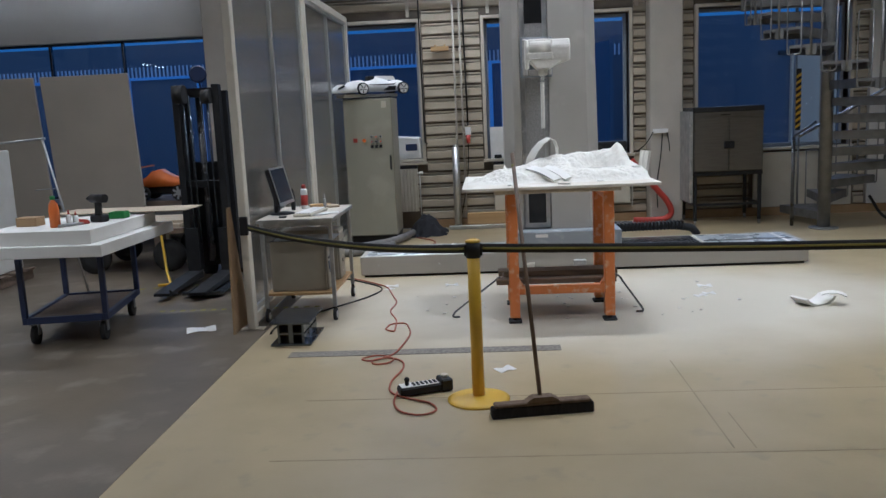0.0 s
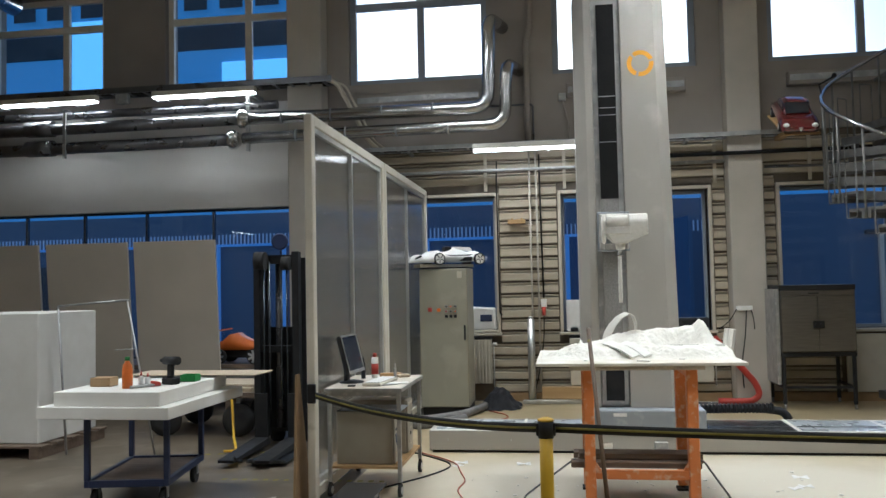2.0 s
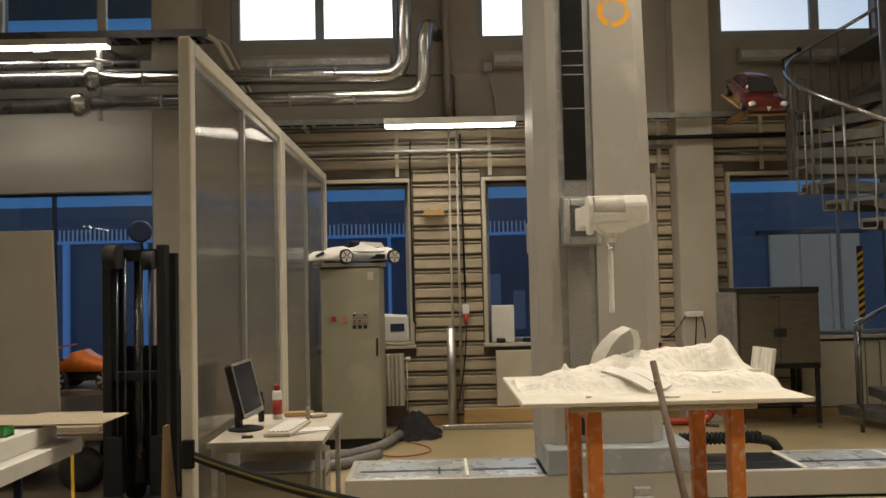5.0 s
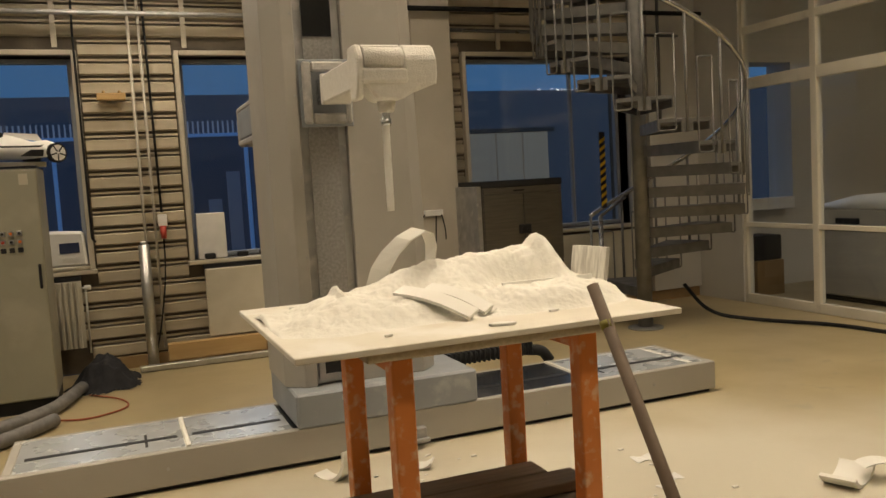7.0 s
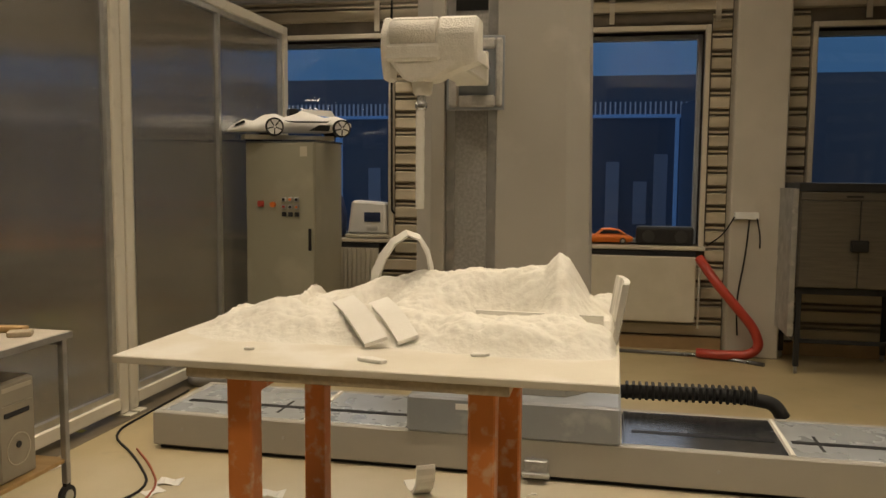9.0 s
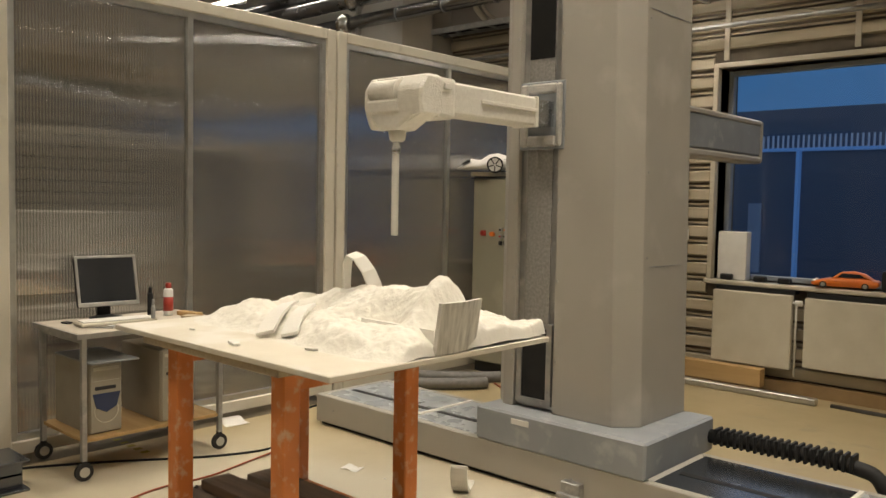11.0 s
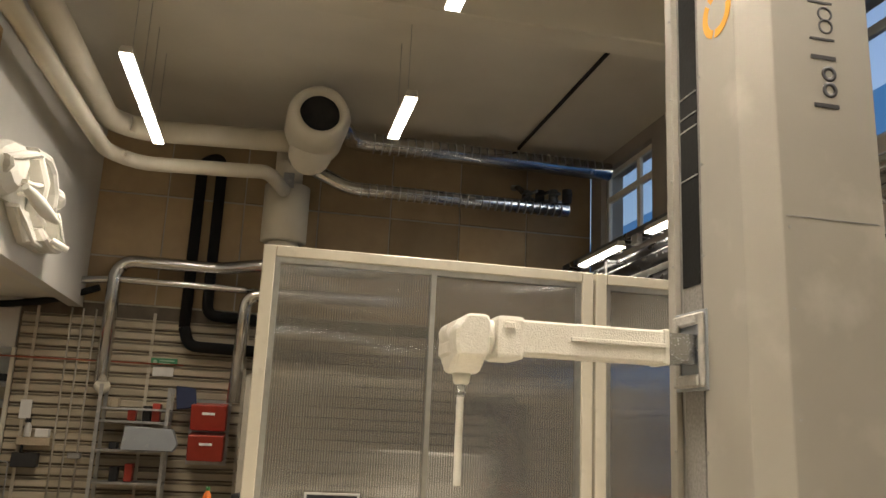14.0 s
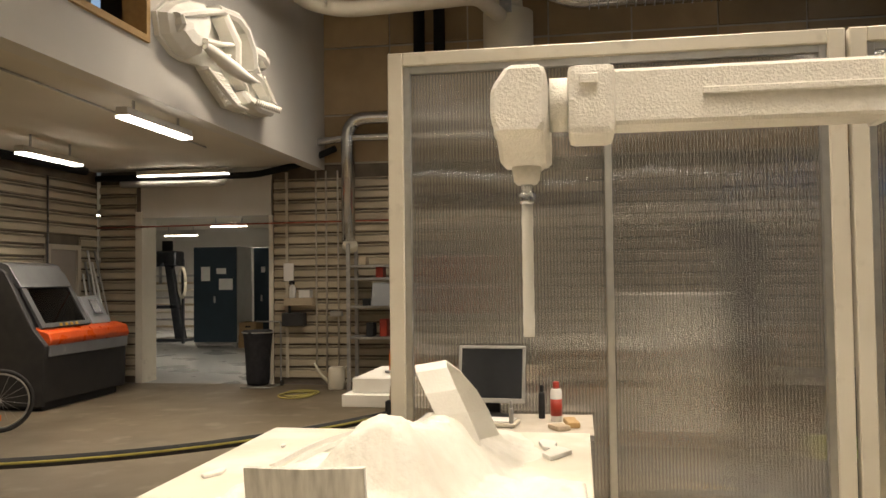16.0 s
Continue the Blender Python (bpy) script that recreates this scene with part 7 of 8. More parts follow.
duct("steel_duct", [(-7.2, 8.0, 3.5), (-7.25, 6.3, 3.5), (-7.3, 6.05, 3.4), (-7.35, 6.0, 1.9)], .09, M_DUCT, "steel duct dropping beside the vessel", .2)
solo("duct_foot_ring", B().lathe((-7.9, 4.12, 2.02), [(.105, 0), (.115, .02), (.115, .06), (.10, .10)], 24, (.5, .2, .6)), M_WHITEPIPE, "pale open end of the steel duct", "duct end")
tk = thing("curtain_track", (-5.5, 10.2, 6.2), "black ceiling track with a hook end", "track")
part("track", B().box(-7.5, -3.5, 10.16, 10.19, 6.25, 6.30), M_CABLE, tk)
part("hook", B().tube([(-3.5, 10.17, 6.24), (-3.3, 10.17, 6.22), (-3.2, 10.2, 6.08), (-3.32, 10.3, 6.04)], .02, 8, .06), M_BLACK, tk)
va = thing("valve_cluster", (-7.6, 11.1, 5.45), "cluster of dark pipe valves in the corner", "valves")
for k in range(4):
    part("valve", B().cyl((-7.7 + k * .1, 10.4 + k * .2, 5.4), (-7.7 + k * .1, 10.4 + k * .2, 5.62), .08, n=12).cyl((-7.62 + k * .1, 10.32 + k * .2, 5.5), (-7.3, 10.45 + k * .2, 5.52), .03, n=8), (M_DARKDUCT, M_RUBBER)[k % 2], va)
part("stem", B().tube([(-8.15, 10.3, 5.8), (-7.8, 10.3, 5.7), (-7.7, 10.5, 5.45), (-7.6, 11.1, 5.45)], .05, 10, .1), M_DARKDUCT, va)

# ---- west wall things ----
sg = thing("exit_sign", (-8.16, 4.92, 2.4), "green sign with a white panel below", "sign")
part("plate", B().box(-8.19, -8.175, 4.72, 5.10, 2.42, 2.53, .003), M_SIGN, sg)
part("print_bar", B().box(-8.175, -8.173, 4.84, 5.06, 2.485, 2.505).box(-8.175, -8.173, 4.84, 5.0, 2.445, 2.465).lathe((-8.175, 4.78, 2.475), [(.03, 0), (.03, .002)], 16, (1, 0, 0)), surf("pale_green", (.35, .55, .42), None, 5, .6), sg)
part("lower_plate", B().box(-8.19, -8.178, 4.76, 5.06, 2.26, 2.40, .003), M_PAPER, sg)
sf = thing("steel_shelf", (-7.75, 4.65, 0), "grey steel open shelf with tools", "shelf")
for y in (4.15, 5.08):
    for x in (-8.05, -7.62):
        part("upright", B().box(x, x + .035, y, y + .05, 0, 2.08), M_GALV, sf)
for z in (.12, .72, 1.16, 1.56, 1.74):
    part("shelf_board", B().box(-8.05, -7.6, 4.15, 5.12, z, z + .03, .002), M_GALV, sf)
solo("grey_case", B().prism([(4.55, 1.19), (5.25, 1.19), (5.3, 1.3), (5.22, 1.50), (4.58, 1.52)], "x", -7.6, -7.4, None, .01), M_MACHINE2, "grey plastic machine case on the shelf", "case")
for k, (y, z, h, m) in enumerate(((4.55, 1.59, .18, M_RED), (4.75, 1.59, .22, M_BLACK), (4.88, 1.59, .26, M_RED), (4.3, 1.77, .12, M_BOARD), (4.4, .75, .2, M_BLACK), (4.6, .75, .25, M_RED), (4.35, 1.19, .1, M_BLACK))):
    solo("shelf_tool", B().box(-7.9, -7.7, y, y + .11, z + .0015, z + h, .015, None, 2), m, "boxy workshop tool on the shelf", "tool", "tools on the shelf")
for z in (1.50, 1.07):
    rb = thing("red_bin", (-7.85, 5.6, z), "red plastic storage bin on the wall", "bin", "red bins")
    part("shell", B().prism([(-8.12, z), (-7.72, z), (-7.58, z + .36), (-8.12, z + .40)], "y", 5.42, 5.92, None, .01), M_RED, rb)
    part("label", B().box(-7.66, -7.62, 5.58, 5.76, z + .22, z + .28), M_PAPER, rb)
solo("bin_rail", B().box(-8.16, -8.12, 5.38, 5.96, 1.0, 1.95), M_GALV, "steel back plate for bins", "rail")
solo("blue_cloth", B().prism([(5.20, 1.78), (5.48, 1.82), (5.44, 2.10), (5.16, 2.12)], "x", -7.9, -7.82, None, .01), M_BLUEPAINT, "dark blue cloth hanging at the shelf", "cloth")
wc = thing("watering_can", (-7.75, 3.95, 0), "pale plastic watering can on the floor", "watering can")
part("body", B().lathe((-7.75, 3.95, 0), [(.12, 0), (.13, .02), (.115, .30), (.09, .32)], 20), M_BEIGEPLASTIC, wc)
part("spout", B().tube([(-7.72, 3.86, .08), (-7.70, 3.72, .22), (-7.68, 3.64, .38)], lambda u: .03 - .015 * u, 10), M_BEIGEPLASTIC, wc)
part("handle", B().tube([(-7.75, 4.04, .28), (-7.75, 4.12, .34), (-7.75, 4.14, .18), (-7.75, 4.07, .08)], .014, 8, .04), M_BEIGEPLASTIC, wc)
gh = [(-7.3 + .28 * math.cos(k * .8) + .02 * k, 3.6 + .25 * math.sin(k * .8), .012 + .004 * (k % 3)) for k in range(20)]
pipe("garden_hose", gh, .012, surf("yellow_green_hose", (.35, .30, .08), None, 6, .5), "coiled yellow-green hose on the floor", "hose", .1, "", 6)
tb_ = thing("waste_bin", (-7.9, 2.72, 0), "black waste sack in a wire bin stand", "bin")
part("sack", B().loft([[(-7.95 + r * math.cos(a), 2.68 + r * .95 * math.sin(a), z) for a in [k * math.tau / 20 for k in range(20)]] for r, z in ((.16, .03), (.18, .10), (.19, .4), (.215, .70), (.235, .80), (.22, .83))]), M_FABRIC, tb_)
part("stand", B().tube([(-7.72, 2.5, .01), (-7.72, 2.95, .01), (-8.1, 2.98, .01), (-8.1, 2.98, .95), (-8.1, 2.6, .95)], .012, 8, .05).tube([(-7.95 + .24 * math.cos(k * .5), 2.68 + .23 * math.sin(k * .5), .80) for k in range(13)], .01, 6), M_GALV, tb_)
part("caster", B().cyl((-8.05, 3.0, .04), (-8.05, 3.03, .04), .04, n=12), M_RUBBER, tb_)
for y0, y1, z0, z1, dp, m, lab, nm in ((3.0, 3.16, 1.55, 1.82, .02, M_PAPER, "white notice on the slats", "notice"), (3.05, 3.5, 1.18, 1.30, .16, M_BOARD, "small wooden wall shelf", "shelf"), (3.28, 3.46, 1.30, 1.42, .14, M_WHITEPLASTIC, "pale roll on the wall shelf", "roll"), (3.02, 3.36, .88, 1.08, .16, M_CUTTER, "dark plastic wall dispenser", "dispenser"), (3.74, 3.92, 1.02, 1.1, .08, M_GALV, "small grey valve box", "valve box")):
    solo(nm, B().box(-8.19, -8.19 + dp, y0, y1, z0, z1, min(.01, dp * .3)), m, lab, nm)
bt = thing("spray_bottle", (-8.05, 3.2, 1.301), "white spray bottle with a dark trigger", "bottle")
part("body", B().lathe((-8.07, 3.18, 1.301), [(.045, 0), (.05, .01), (.048, .15), (.018, .20)], 16), M_WHITEPLASTIC, bt)
part("trigger", B().box(-8.09, -8.05, 3.13, 3.21, 1.50, 1.56, .01), M_BLACK, bt)
part("tube", B().cyl((-8.05, 3.14, 1.08), (-8.05, 3.14, 1.30), .02, n=10), M_BLACK, bt)
for y in (3.52, 3.68, 3.86):
    pipe("wall_conduit", [(-8.165, y, .2), (-8.165, y, 3.2)], .014, M_PILASTER, "cream vertical conduit on the slats", n=8)
pipe("wall_conduit", [(-8.15, -.05, 2.42), (-8.15, 5.2, 2.44)], .012, M_REDCABLE, "thin brown pipe over the doorway", n=8)
pipe("ceiling_pipe", [(-8.05, .0, 3.18), (-8.05, 2.6, 3.16), (-8.0, 3.3, 3.28), (-7.95, 3.9, 3.5)], .05, M_BLACKPIPE, "black pipe under the gallery", bend=.2)
pipe("ceiling_pipe", [(-8.08, .4, 3.09), (-8.08, 2.1, 3.07), (-8.08, 2.1, 3.3)], .055, M_WHITEPLASTIC, "white drain pipe above the doorway", bend=.08)
pipe("ceiling_pipe", [(-7.6, .1, 3.24), (2.0, .1, 3.24)], .06, M_BLACKPIPE, "dark pipe bundle under the gallery", bend=.08)
pipe("ceiling_pipe", [(-6.2, 2.7, 3.288), (-2.0, 2.9, 3.288)], .012, M_GALV, "thin conduit under the gallery", bend=.05, n=6)

# skull relief on the gallery wall: one plain shape
sk_ = B()
rim_ = [(-3.3, 4.16), (-3.11, 4.01), (-3.17, 3.8), (-3.44, 3.7), (-3.63, 3.69), (-3.95, 3.73), (-4.18, 3.6), (-4.58, 3.43), (-5.45, 3.48), (-5.78, 3.57), (-5.80, 3.71), (-5.60, 3.85), (-5.40, 3.99), (-5.42, 4.10), (-5.17, 4.22), (-5.01, 4.37), (-4.81, 4.41), (-4.37, 4.41), (-4.06, 4.39), (-3.69, 4.31)]
sk_.prism(rim_, "y", 3.652, 3.70)
# faceted cranium, then the ridges and bars that stand out over the hollows
crown = [(-3.3, 4.14), (-3.13, 4.01), (-3.19, 3.82), (-3.44, 3.72), (-3.66, 3.71), (-3.86, 3.80), (-4.0, 4.0), (-4.1, 4.2), (-3.95, 4.35), (-3.6, 4.28)]
sk_.loft([[(-3.6 + (x + 3.6) * k, y, 3.99 + (z - 3.99) * k) for x, z in crown] for k, y in ((1, 3.69), (.92, 3.78), (.6, 3.86), (.25, 3.88))], smooth=False)


def bone(points, wide, deep):
    """A flat bar with a raised back along a bent line on the relief."""
    rings = []
    for k, (x, y, z) in enumerate(points):
        a, b = points[max(k - 1, 0)], points[min(k + 1, len(points) - 1)]
        d = Vector((b[0] - a[0], 0, b[2] - a[2])).normalized()
        n = Vector((-d.z, 0, d.x)) * wide * (.5 if 0 < k < len(points) - 1 else .38)
        c = Vector((x, y, z))
        rings.append([c - n - Vector((0, deep, 0)), c - n, c - n * .4 + Vector((0, .03, 0)), c + n * .4 + Vector((0, .03, 0)), c + n, c + n - Vector((0, deep, 0))])
    sk_.loft(rings, smooth=False)


bone([(-4.22, 3.86, 4.31), (-4.45, 3.90, 4.08), (-4.54, 3.86, 3.87), (-4.6, 3.80, 3.76)], .15, .14)
bone([(-4.12, 3.84, 4.34), (-4.5, 3.88, 4.37), (-4.74, 3.88, 4.31), (-4.95, 3.88, 4.12), (-5.02, 3.86, 3.98), (-5.2, 3.82, 3.94)], .11, .16)
bone([(-3.68, 3.90, 3.89), (-4.04, 3.90, 3.95), (-4.4, 3.86, 4.05)], .06, .12)
bone([(-3.24, 3.84, 4.0), (-3.63, 3.90, 4.15), (-4.17, 3.84, 4.33)], .08, .14)
bone([(-4.04, 3.84, 3.85), (-4.2, 3.86, 3.88), (-4.4, 3.82, 3.94)], .05, .1)
bone([(-3.27, 3.86, 4.01), (-3.28, 3.88, 3.93), (-3.3, 3.82, 3.86)], .06, .1)
bone([(-4.95, 3.84, 4.16), (-5.15, 3.90, 4.13), (-5.38, 3.86, 4.11), (-5.42, 3.80, 4.04)], .13, .14)
bone([(-5.02, 3.80, 3.95), (-5.22, 3.84, 3.90), (-5.48, 3.84, 3.78), (-5.62, 3.80, 3.66)], .12, .12)
bone([(-4.78, 3.80, 3.66), (-4.84, 3.86, 3.57), (-5.1, 3.88, 3.52), (-5.45, 3.88, 3.55), (-5.68, 3.84, 3.64)], .11, .15)
bone([(-3.95, 3.78, 3.70), (-4.25, 3.80, 3.58), (-4.6, 3.80, 3.46), (-4.9, 3.80, 3.47)], .06, .1)
bone([(-4.65, 3.80, 3.80), (-4.78, 3.84, 3.70), (-4.9, 3.80, 3.60)], .07, .12)
# the long fang, ribbed jaw and rows of teeth
sk_.tube([(-3.62, 3.93, 3.82), (-3.74, 3.97, 3.775), (-3.88, 4.0, 3.735), (-4.08, 4.02, 3.70), (-4.29, 4.03, 3.685), (-4.57, 4.02, 3.70), (-4.86, 3.98, 3.75)], lambda u: .07 * math.sin(math.pi * min(1, .16 + .84 * u)) + .004, 10)
for k in range(12):
    u = k / 11
    a, b = Vector((-3.96 - .46 * u, 3.77, 3.67 - .24 * u)), Vector((-4.28 - .44 * u, 3.80, 3.70 - .19 * u))
    sk_.cyl(a, b, .022, .016, n=6)
for k in range(13):
    u = k / 12
    sk_.cyl((-4.88 - .70 * u, 3.92, 3.505 + .05 * u), (-4.88 - .70 * u, 3.95, 3.575 + .05 * u), .022, .010, n=5)
for k in range(8):
    u = k / 7
    sk_.cyl((-5.22 - .34 * u, 3.86, 3.93 - .22 * u), (-5.25 - .34 * u, 3.90, 3.87 - .22 * u), .026, .010, n=5)
solo("skull_relief", sk_, M_FOAMSMOOTH, "large white foam relief of a dinosaur skull", "relief")

# ---- laser cutter, rods, door by the south wall ----
lc = thing("laser_cutter", (-6.35, .5, 0), "charcoal laser cutter with an orange band and a glass lid", "laser cutter")
prof = [(.0, .06), (.92, .06), (.97, .80), (.80, 1.0), (.42, 1.70), (.28, 1.78), (.0, 1.78)]
part("end_cheek", B().prism(prof, "x", -5.52, -5.44, None, .008), M_CUTTER, lc)
part("body", B().prism([(.0, .1), (.90, .1), (.94, .78), (.0, .78)], "x", -7.28, -5.52, None, .006), M_CUTTER, lc)
part("plinth", B().box(-7.2, -5.55, .05, .85, 0, .1), M_BLACK, lc)
part("band_grey", B().box(-7.29, -5.53, .93, .975, .66, .80, .01), M_MACHINE2, lc)
part("band", B().prism([(.60, .80), (.98, .80), (1.0, .86), (.96, .96), (.80, 1.01), (.60, 1.01)], "x", -7.30, -5.52, None, .015), M_REDORANGE, lc, "glossy orange front band")
part("back_housing", B().prism([(.0, .78), (.62, .78), (.62, .98), (.30, 1.72), (.0, 1.76)], "x", -6.62, -5.52, None, .006), M_CUTTER, lc)
part("lid_frame", B().prism([(.84, 1.0), (.87, 1.02), (.47, 1.70), (.44, 1.68)], "x", -6.55, -6.47).prism([(.84, 1.0), (.87, 1.02), (.47, 1.70), (.44, 1.68)], "x", -5.62, -5.53).prism([(.55, 1.50), (.58, 1.52), (.47, 1.70), (.44, 1.68)], "x", -6.47, -5.62).prism([(.82, 1.0), (.87, 1.02), (.84, 1.07), (.80, 1.06)], "x", -6.47, -5.62), M_MACHINE3, lc)
part("lid_glass", B().prism([(.82, 1.06), (.835, 1.065), (.575, 1.51), (.56, 1.50)], "x", -6.47, -5.62), M_SMOKE, lc, "smoked glass lid")
part("lid_top", B().prism([(.56, 1.50), (.60, 1.52), (.42, 1.80), (.30, 1.84), (.28, 1.78)], "x", -6.50, -5.50, None, .006), M_MACHINE3, lc)
part("console", B().prism([(.55, 1.0), (.82, 1.0), (.62, 1.38), (.50, 1.38)], "x", -7.12, -6.68, None, .008), M_MACHINE2, lc)
part("display", B().prism([(.765, 1.14), (.775, 1.145), (.675, 1.34), (.665, 1.335)], "x", -6.98, -6.80), M_SCREEN, lc)
wb = B()
for k in range(4):
    wb.prism([(-.06 + k * .11, 0), (-.01 + k * .11, 0), (.01 + k * .11, .035), (-.04 + k * .11, .035)], "y", 0, .004, Matrix.Translation((-6.2, .872, 1.025)))
part("warning_dash", wb, M_YELLOW, lc)
dr = thing("door_1", (-7.3, -.06, 0), "closed grey door in a pale frame", "door", kind="structure")
part("leaf", B().box(-7.62, -6.98, -.085, -.06, 0, 2.05, .004), M_PLASTER, dr)
part("frame", B().box(-7.70, -7.62, -.088, -.03, 0, 2.13, .004).box(-6.98, -6.90, -.088, -.03, 0, 2.13, .004).box(-7.62, -6.98, -.088, -.03, 2.05, 2.13, .004), M_TRIM, dr)
for k in range(6):
    x = -7.72 - k * .06
    solo("leaning_rod", B().cyl((x, .32 + .03 * k, 0), (x - .02, -.03, 1.7 + .18 * (k % 3)), .016, n=8), (M_WHITEPLASTIC, M_GALV)[k % 2], "long pale rod leaning in the corner", "rod", "rods in the corner")
solo("rod_bin", B().lathe((-7.9, .36, 0), [(.17, 0), (.18, .02), (.20, .9), (.19, .9), (.17, .04)], 20), M_CUTTER, "grey bin for rods", "bin")
for x in (-5.2, -5.6, -6.9):
    pipe("wall_conduit", [(x, -.03, .8), (x, -.03, 3.1)], .014, M_DARKDUCT, "vertical conduit on the south slats", n=8)
bk = thing("bicycle_wheel", (-3.95, 1.5, 0), "bicycle wheel with a black tyre and orange reflector", "wheel")
bmx = pose(-4.15, 1.35, .335, 0, 90, 35)
part("tyre", B().tube([bmx @ Vector((.315 * math.cos(k * math.tau / 36), .315 * math.sin(k * math.tau / 36), 0)) for k in range(37)], .022, 10, caps=False), M_RUBBER, bk)
part("rim", B().tube([bmx @ Vector((.285 * math.cos(k * math.tau / 36), .285 * math.sin(k * math.tau / 36), 0)) for k in range(37)], .011, 8, caps=False), M_ALU, bk)
part("hub", B().cyl(bmx @ Vector((0, 0, -.05)), bmx @ Vector((0, 0, .05)), .02, n=12), M_ALU, bk)
for k in range(18):
    a = k * math.tau / 18
    part("spoke", B().cyl(bmx @ Vector((.02 * math.cos(a + .5), .02 * math.sin(a + .5), .03 * (-1) ** k)), bmx @ Vector((.28 * math.cos(a), .28 * math.sin(a), 0)), .0015, n=5), M_ALU, bk)
part("reflector", B().box(.15, .21, -.02, .02, -.012, .012, .003, bmx), M_ORANGEPL, bk, "orange spoke reflector")

# ---- store room behind the doorway ----
def locker(x, y0, y1, depth, notices):
    l = thing("locker", (x, y0, 0), "dark blue steel locker with pale sides and paper notices", "locker", "lockers")
    part("body", B().box(x - depth, x, y0, y1, .12, 2.36, .006), M_WHITEPLASTIC, l, "pale grey steel sides")
    dr_ = part("door", B().box(x, x + .02, y0 + .01, y1 - .01, .13, 2.35, .006), M_TEAL, l, "dark blue steel door")
    part("handle", B().box(x + .02, x + .04, (y0 + y1) / 2 - .03, (y0 + y1) / 2 + .01, 1.05, 1.2), M_GALV, dr_)
    part("plinth", B().box(x - depth + .02, x - .02, y0 + .03, y1 - .03, .05, .12), M_GALV, l)
    for u in (y0 + .08, y1 - .08):
        part("foot", B().box(x - .1, x - .05, u - .03, u + .03, 0, .05), M_GALV, l)
    for du, zz, w, h in notices:
        part("notice", B().box(x + .02, x + .022, y0 + du, y0 + du + w, zz, zz + h), M_PAPER, dr_)


locker(-14.4, -1.53, -.44, .88, ((.2, 1.56, .22, .33), (.58, 1.72, .24, .13), (.64, 1.35, .34, .26)))
locker(-15.32, -.42, .02, .5, ((.2, 1.75, .1, .14),))
for y, z, h, d in ((-.42, 0, .29, .46), (-.40, .291, .30, .42)):
    cb_ = thing("cardboard_box", (-14.4, y, z), "brown cardboard box stacked by the lockers", "box", "boxes in the store room")
    part("carton", B().box(-14.8, -14.38, y, y + d, z + .001, z + h, .006), M_CARTON, cb_)
    part("hand_hole", B().box(-14.38, -14.378, y + .16, y + .28, z + h - .12, z + h - .08), M_BLACK, cb_)
rk = thing("parts_rack", (-16.5, .8, 0), "tall steel rack full of dark boxes", "rack")
for y in (.10, 1.5):
    part("upright", B().box(-16.8, -16.74, y, y + .05, 0, 2.6).box(-16.2, -16.14, y, y + .05, 0, 2.6), M_GALV, rk)
for k in range(6):
    part("shelf", B().box(-16.8, -16.14, .1, 1.55, .2 + k * .42, .23 + k * .42), M_GALV, rk)
    for y in (.16, .62, 1.08):
        part("crate", B().box(-16.7, -16.2, y, y + .4, .232 + k * .42, .40 + k * .42 + .06 * ((k + int(y * 10)) % 3), .01), (M_CUTTER, M_CARTON, M_BOARD)[(k + int(y * 10)) % 3], rk)
dp = thing("drill_stand", (-16.5, -3.2, 0), "dark workshop machine with a slanted column", "machine")
part("column", B().prism([(-3.05, .06), (-2.80, .06), (-3.16, 2.0), (-3.34, 2.0)], "x", -16.6, -16.4, None, .01), M_DARKSTEEL, dp)
part("head", B().box(-16.75, -16.25, -3.62, -2.95, 1.95, 2.35, .03), M_DARKSTEEL, dp)
part("motor", B().cyl((-16.5, -3.3, 2.35), (-16.5, -3.3, 2.62), .14, n=18), M_BLACK, dp)
part("table", B().box(-16.8, -16.2, -3.75, -3.1, .85, .93, .01), M_DARKSTEEL, dp)
part("foot", B().box(-16.9, -16.1, -3.5, -2.6, 0, .08, .01), M_DARKSTEEL, dp)
part("spindle", B().cyl((-16.4, -3.45, 1.5), (-16.4, -3.45, 1.95), .04, n=12), M_GALV, dp)
ropes = B()
for k in range(3):
    ropes.tube([(-15.5 + .02 * k, -2.38 + (.11 - .012 * k) * math.cos(q * .35), 1.53 + (.40 - .03 * k) * math.sin(q * .35)) for q in range(19)], .018, 6)
solo("rope_coil", ropes, M_BEIGEPLASTIC, "pale coiled rope hung on a post", "rope")
solo("rope_post", B().box(-15.58, -15.52, -2.41, -2.35, 0, 2.1, .004).cyl((-15.52, -2.38, 1.95), (-15.42, -2.38, 1.95), .012, n=8), M_DARKSTEEL, "dark steel post with a hook", "post")
br_ = thing("bar_rack", (-17.8, -4.3, 0), "dark steel rack for bar stock", "rack")
for y in (-6.0, -4.6, -2.3):
    part("upright", B().box(-18.0, -17.7, y, y + .08, 0, 2.0), M_DARKSTEEL, br_)
for k in range(8):
    solo("bar_stock", B().cyl((-17.66, -6.3, .3 + .2 * k), (-17.66, -2.0, .31 + .2 * k), .034, n=8), (M_BOARD, M_GALV, M_BEIGEPLASTIC)[k % 3], "long bar of stock on a rack", "bar", "bar stock")
    br_bar = part("arm", B().box(-17.72, -17.61, -4.58, -4.54, .24 + .2 * k, .266 + .2 * k).box(-17.72, -17.61, -2.28, -2.24, .24 + .2 * k, .266 + .2 * k), M_DARKSTEEL, br_)


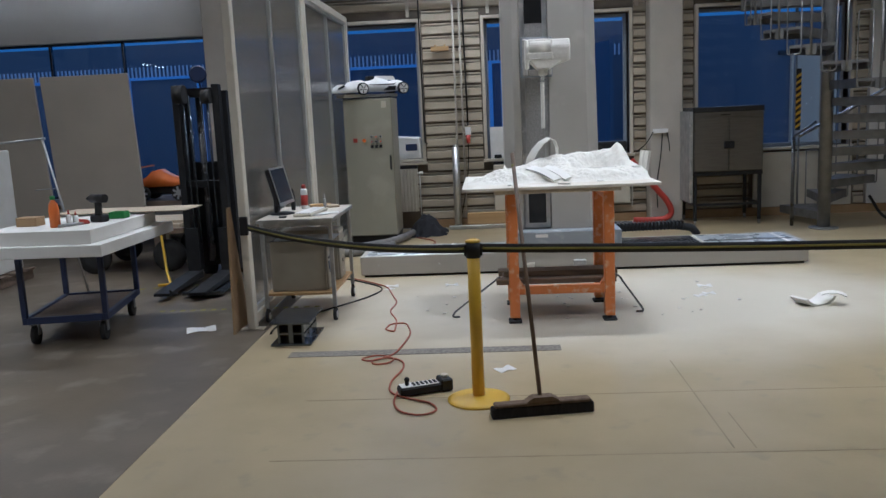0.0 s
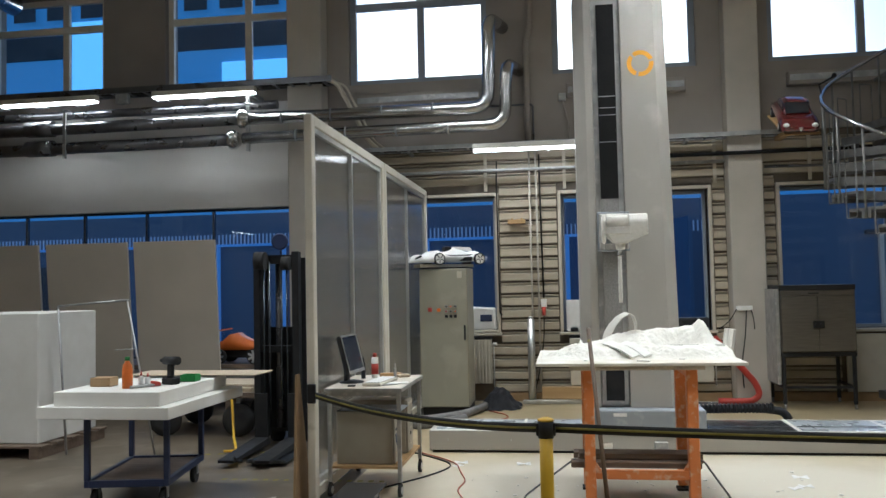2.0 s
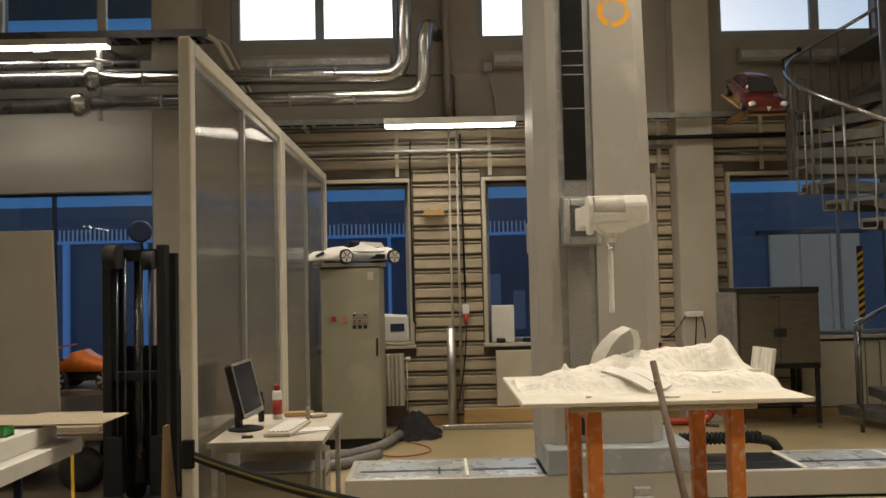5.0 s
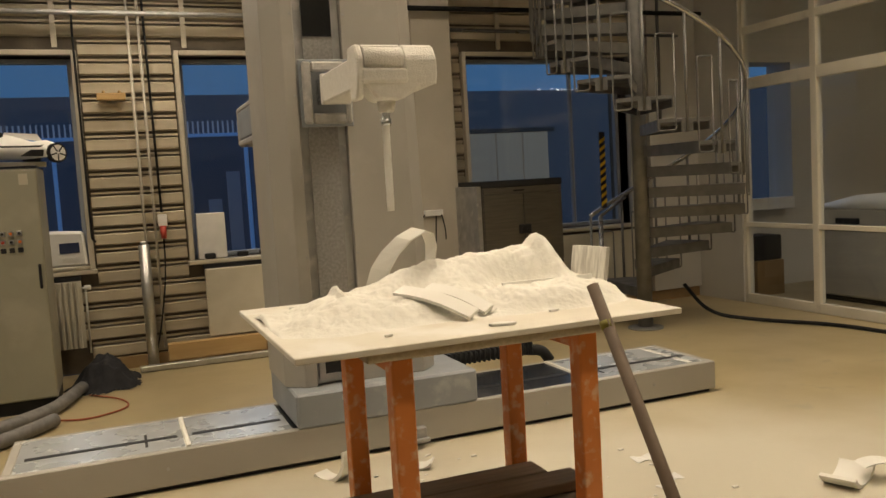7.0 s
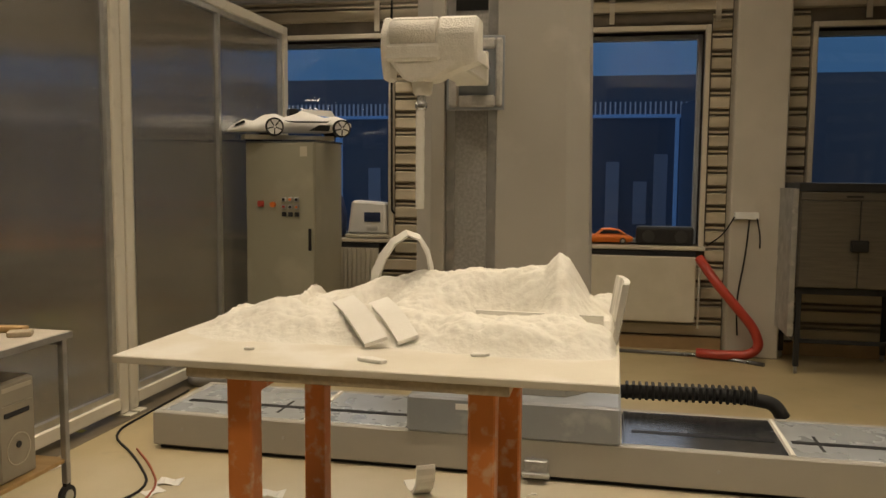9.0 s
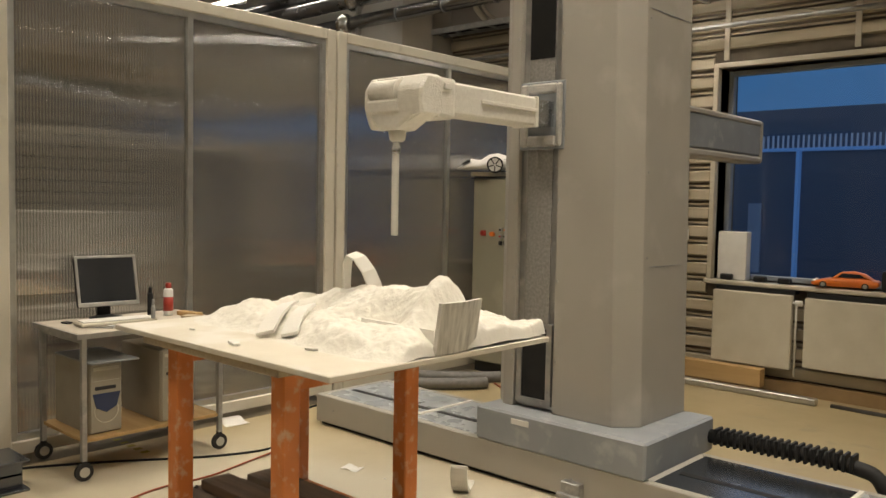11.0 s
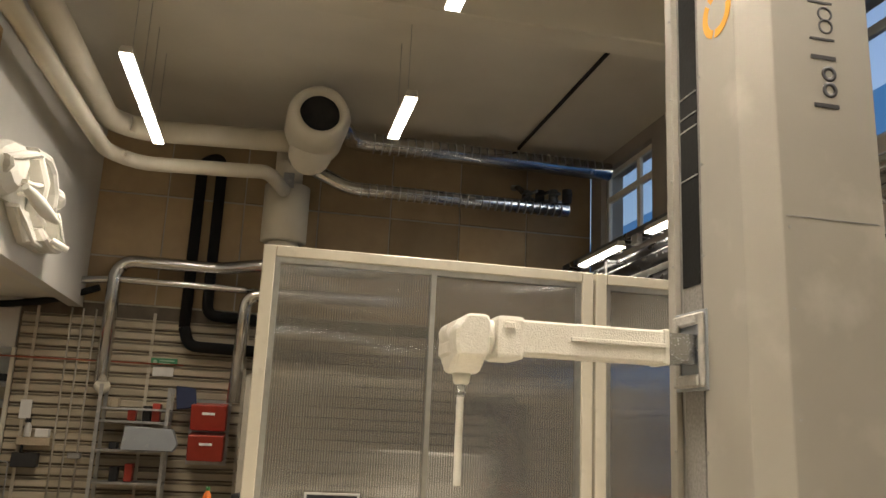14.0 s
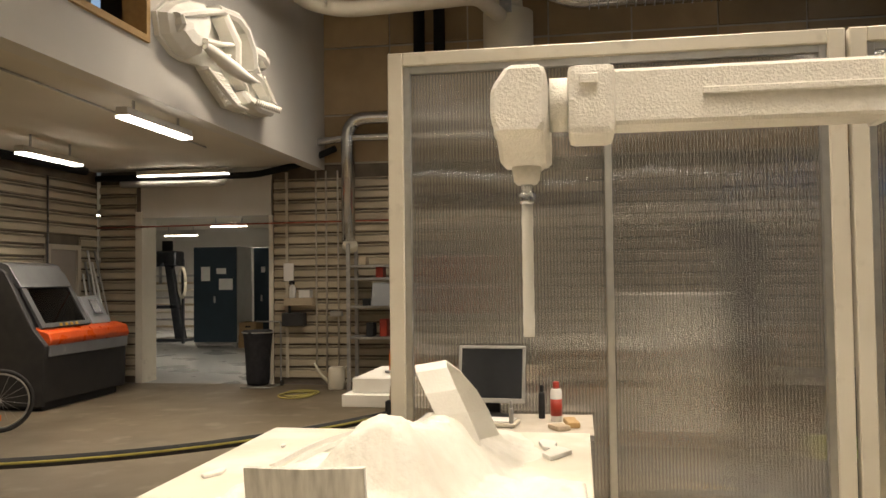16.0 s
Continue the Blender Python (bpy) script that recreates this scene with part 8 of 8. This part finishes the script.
# ---- slats of the clad walls, one mesh for all ----
def slat_mesh():
    b = B()
    prof = [(0.0, 0.0), (-.012, .004), (-.034, .012), (-.034, .098), (-.012, .106), (0, .108), (0.0, .122), (-.016, .126), (-.016, .142), (0, .146)]
    return b.prism([(y, z) for y, z in prof], "x", 0, 1).mesh("slat")


SLAT = slat_mesh()
SLAT.materials.append(M_PLANK)
PITCH = .168


def slats(wall, runs, z0, z1, holes, place):
    """One slat object a run and row, shared mesh, scaled to its length."""
    for k in range(int((z1 - z0) / PITCH)):
        z = z0 + k * PITCH
        cuts = list(runs)
        for a, b, lo, hi in holes:
            if z + PITCH > lo and z < hi:
                cuts = [piece for u, v in cuts for piece in ((u, min(v, a)), (max(u, b), v)) if piece[1] - piece[0] > .03]
        for a, b in cuts:
            o = new("slat", SLAT)
            o.parent = wall
            o.matrix_parent_inverse = Matrix.Translation(wall.location).inverted()
            o.matrix_basis = place(a, z) @ Matrix.Diagonal((b - a, 1, 1, 1))


slats(wall_north, [(-2.39, 3.02), (3.47, 5.94)], .12, 3.56, [(a - .06, b + .06, .86, 2.87) for a, b in WINS] + [(4.4, 5.8, 0, .9), (-.95, -.08, 0, .2)], lambda a, z: Matrix.Translation((a, Y + .038, z)))
slats(wall_west, [(-.05, .57), (2.84, 11.7)], .10, 3.2, [], lambda a, z: Matrix.Translation((X - .038, a, z)) @ pose(0, 0, 0, 0, 0, 90))
slats(wall_south, [(-8.15, 3.0)], .10, 3.15, [(-7.72, -6.88, 0, 2.15)], lambda a, z: Matrix.Translation((a, -.086, z)) @ Matrix.Diagonal((1, -1, 1, 1)))
rails = B()
for x in (-.16, .92, 2.0, 2.9, 4.1, 5.3):
    rails.box(x - .022, x + .022, Y - .016, Y + .006, 2.88, 3.54)
for y in (3.05, 4.7, 6.1):
    rails.box(X - .002, X + .016, y - .022, y + .022, .1, 3.2)
solo("slat_batten", rails, M_TRIM, "cream upright battens over the slats", "batten", kind="structure")

# ---- tan panels of the upper west wall ----
PANEL = B().box(0, .03, .012, 1.168, .012, 1.0, .003).mesh("panel")
PANEL.materials.append(M_PANEL)
for j, z in enumerate((3.32, 4.04, 5.06)):
    h = (.70, 1.0, 1.2)[j]
    for k in range(10):
        o = new("panel", PANEL)
        o.parent = wall_west_upper
        o.matrix_parent_inverse = Matrix.Translation(wall_west_upper.location).inverted()
        o.matrix_basis = Matrix.Translation((X - .03, -.05 + k * 1.18, z)) @ Matrix.Diagonal((1, 1, h, 1))
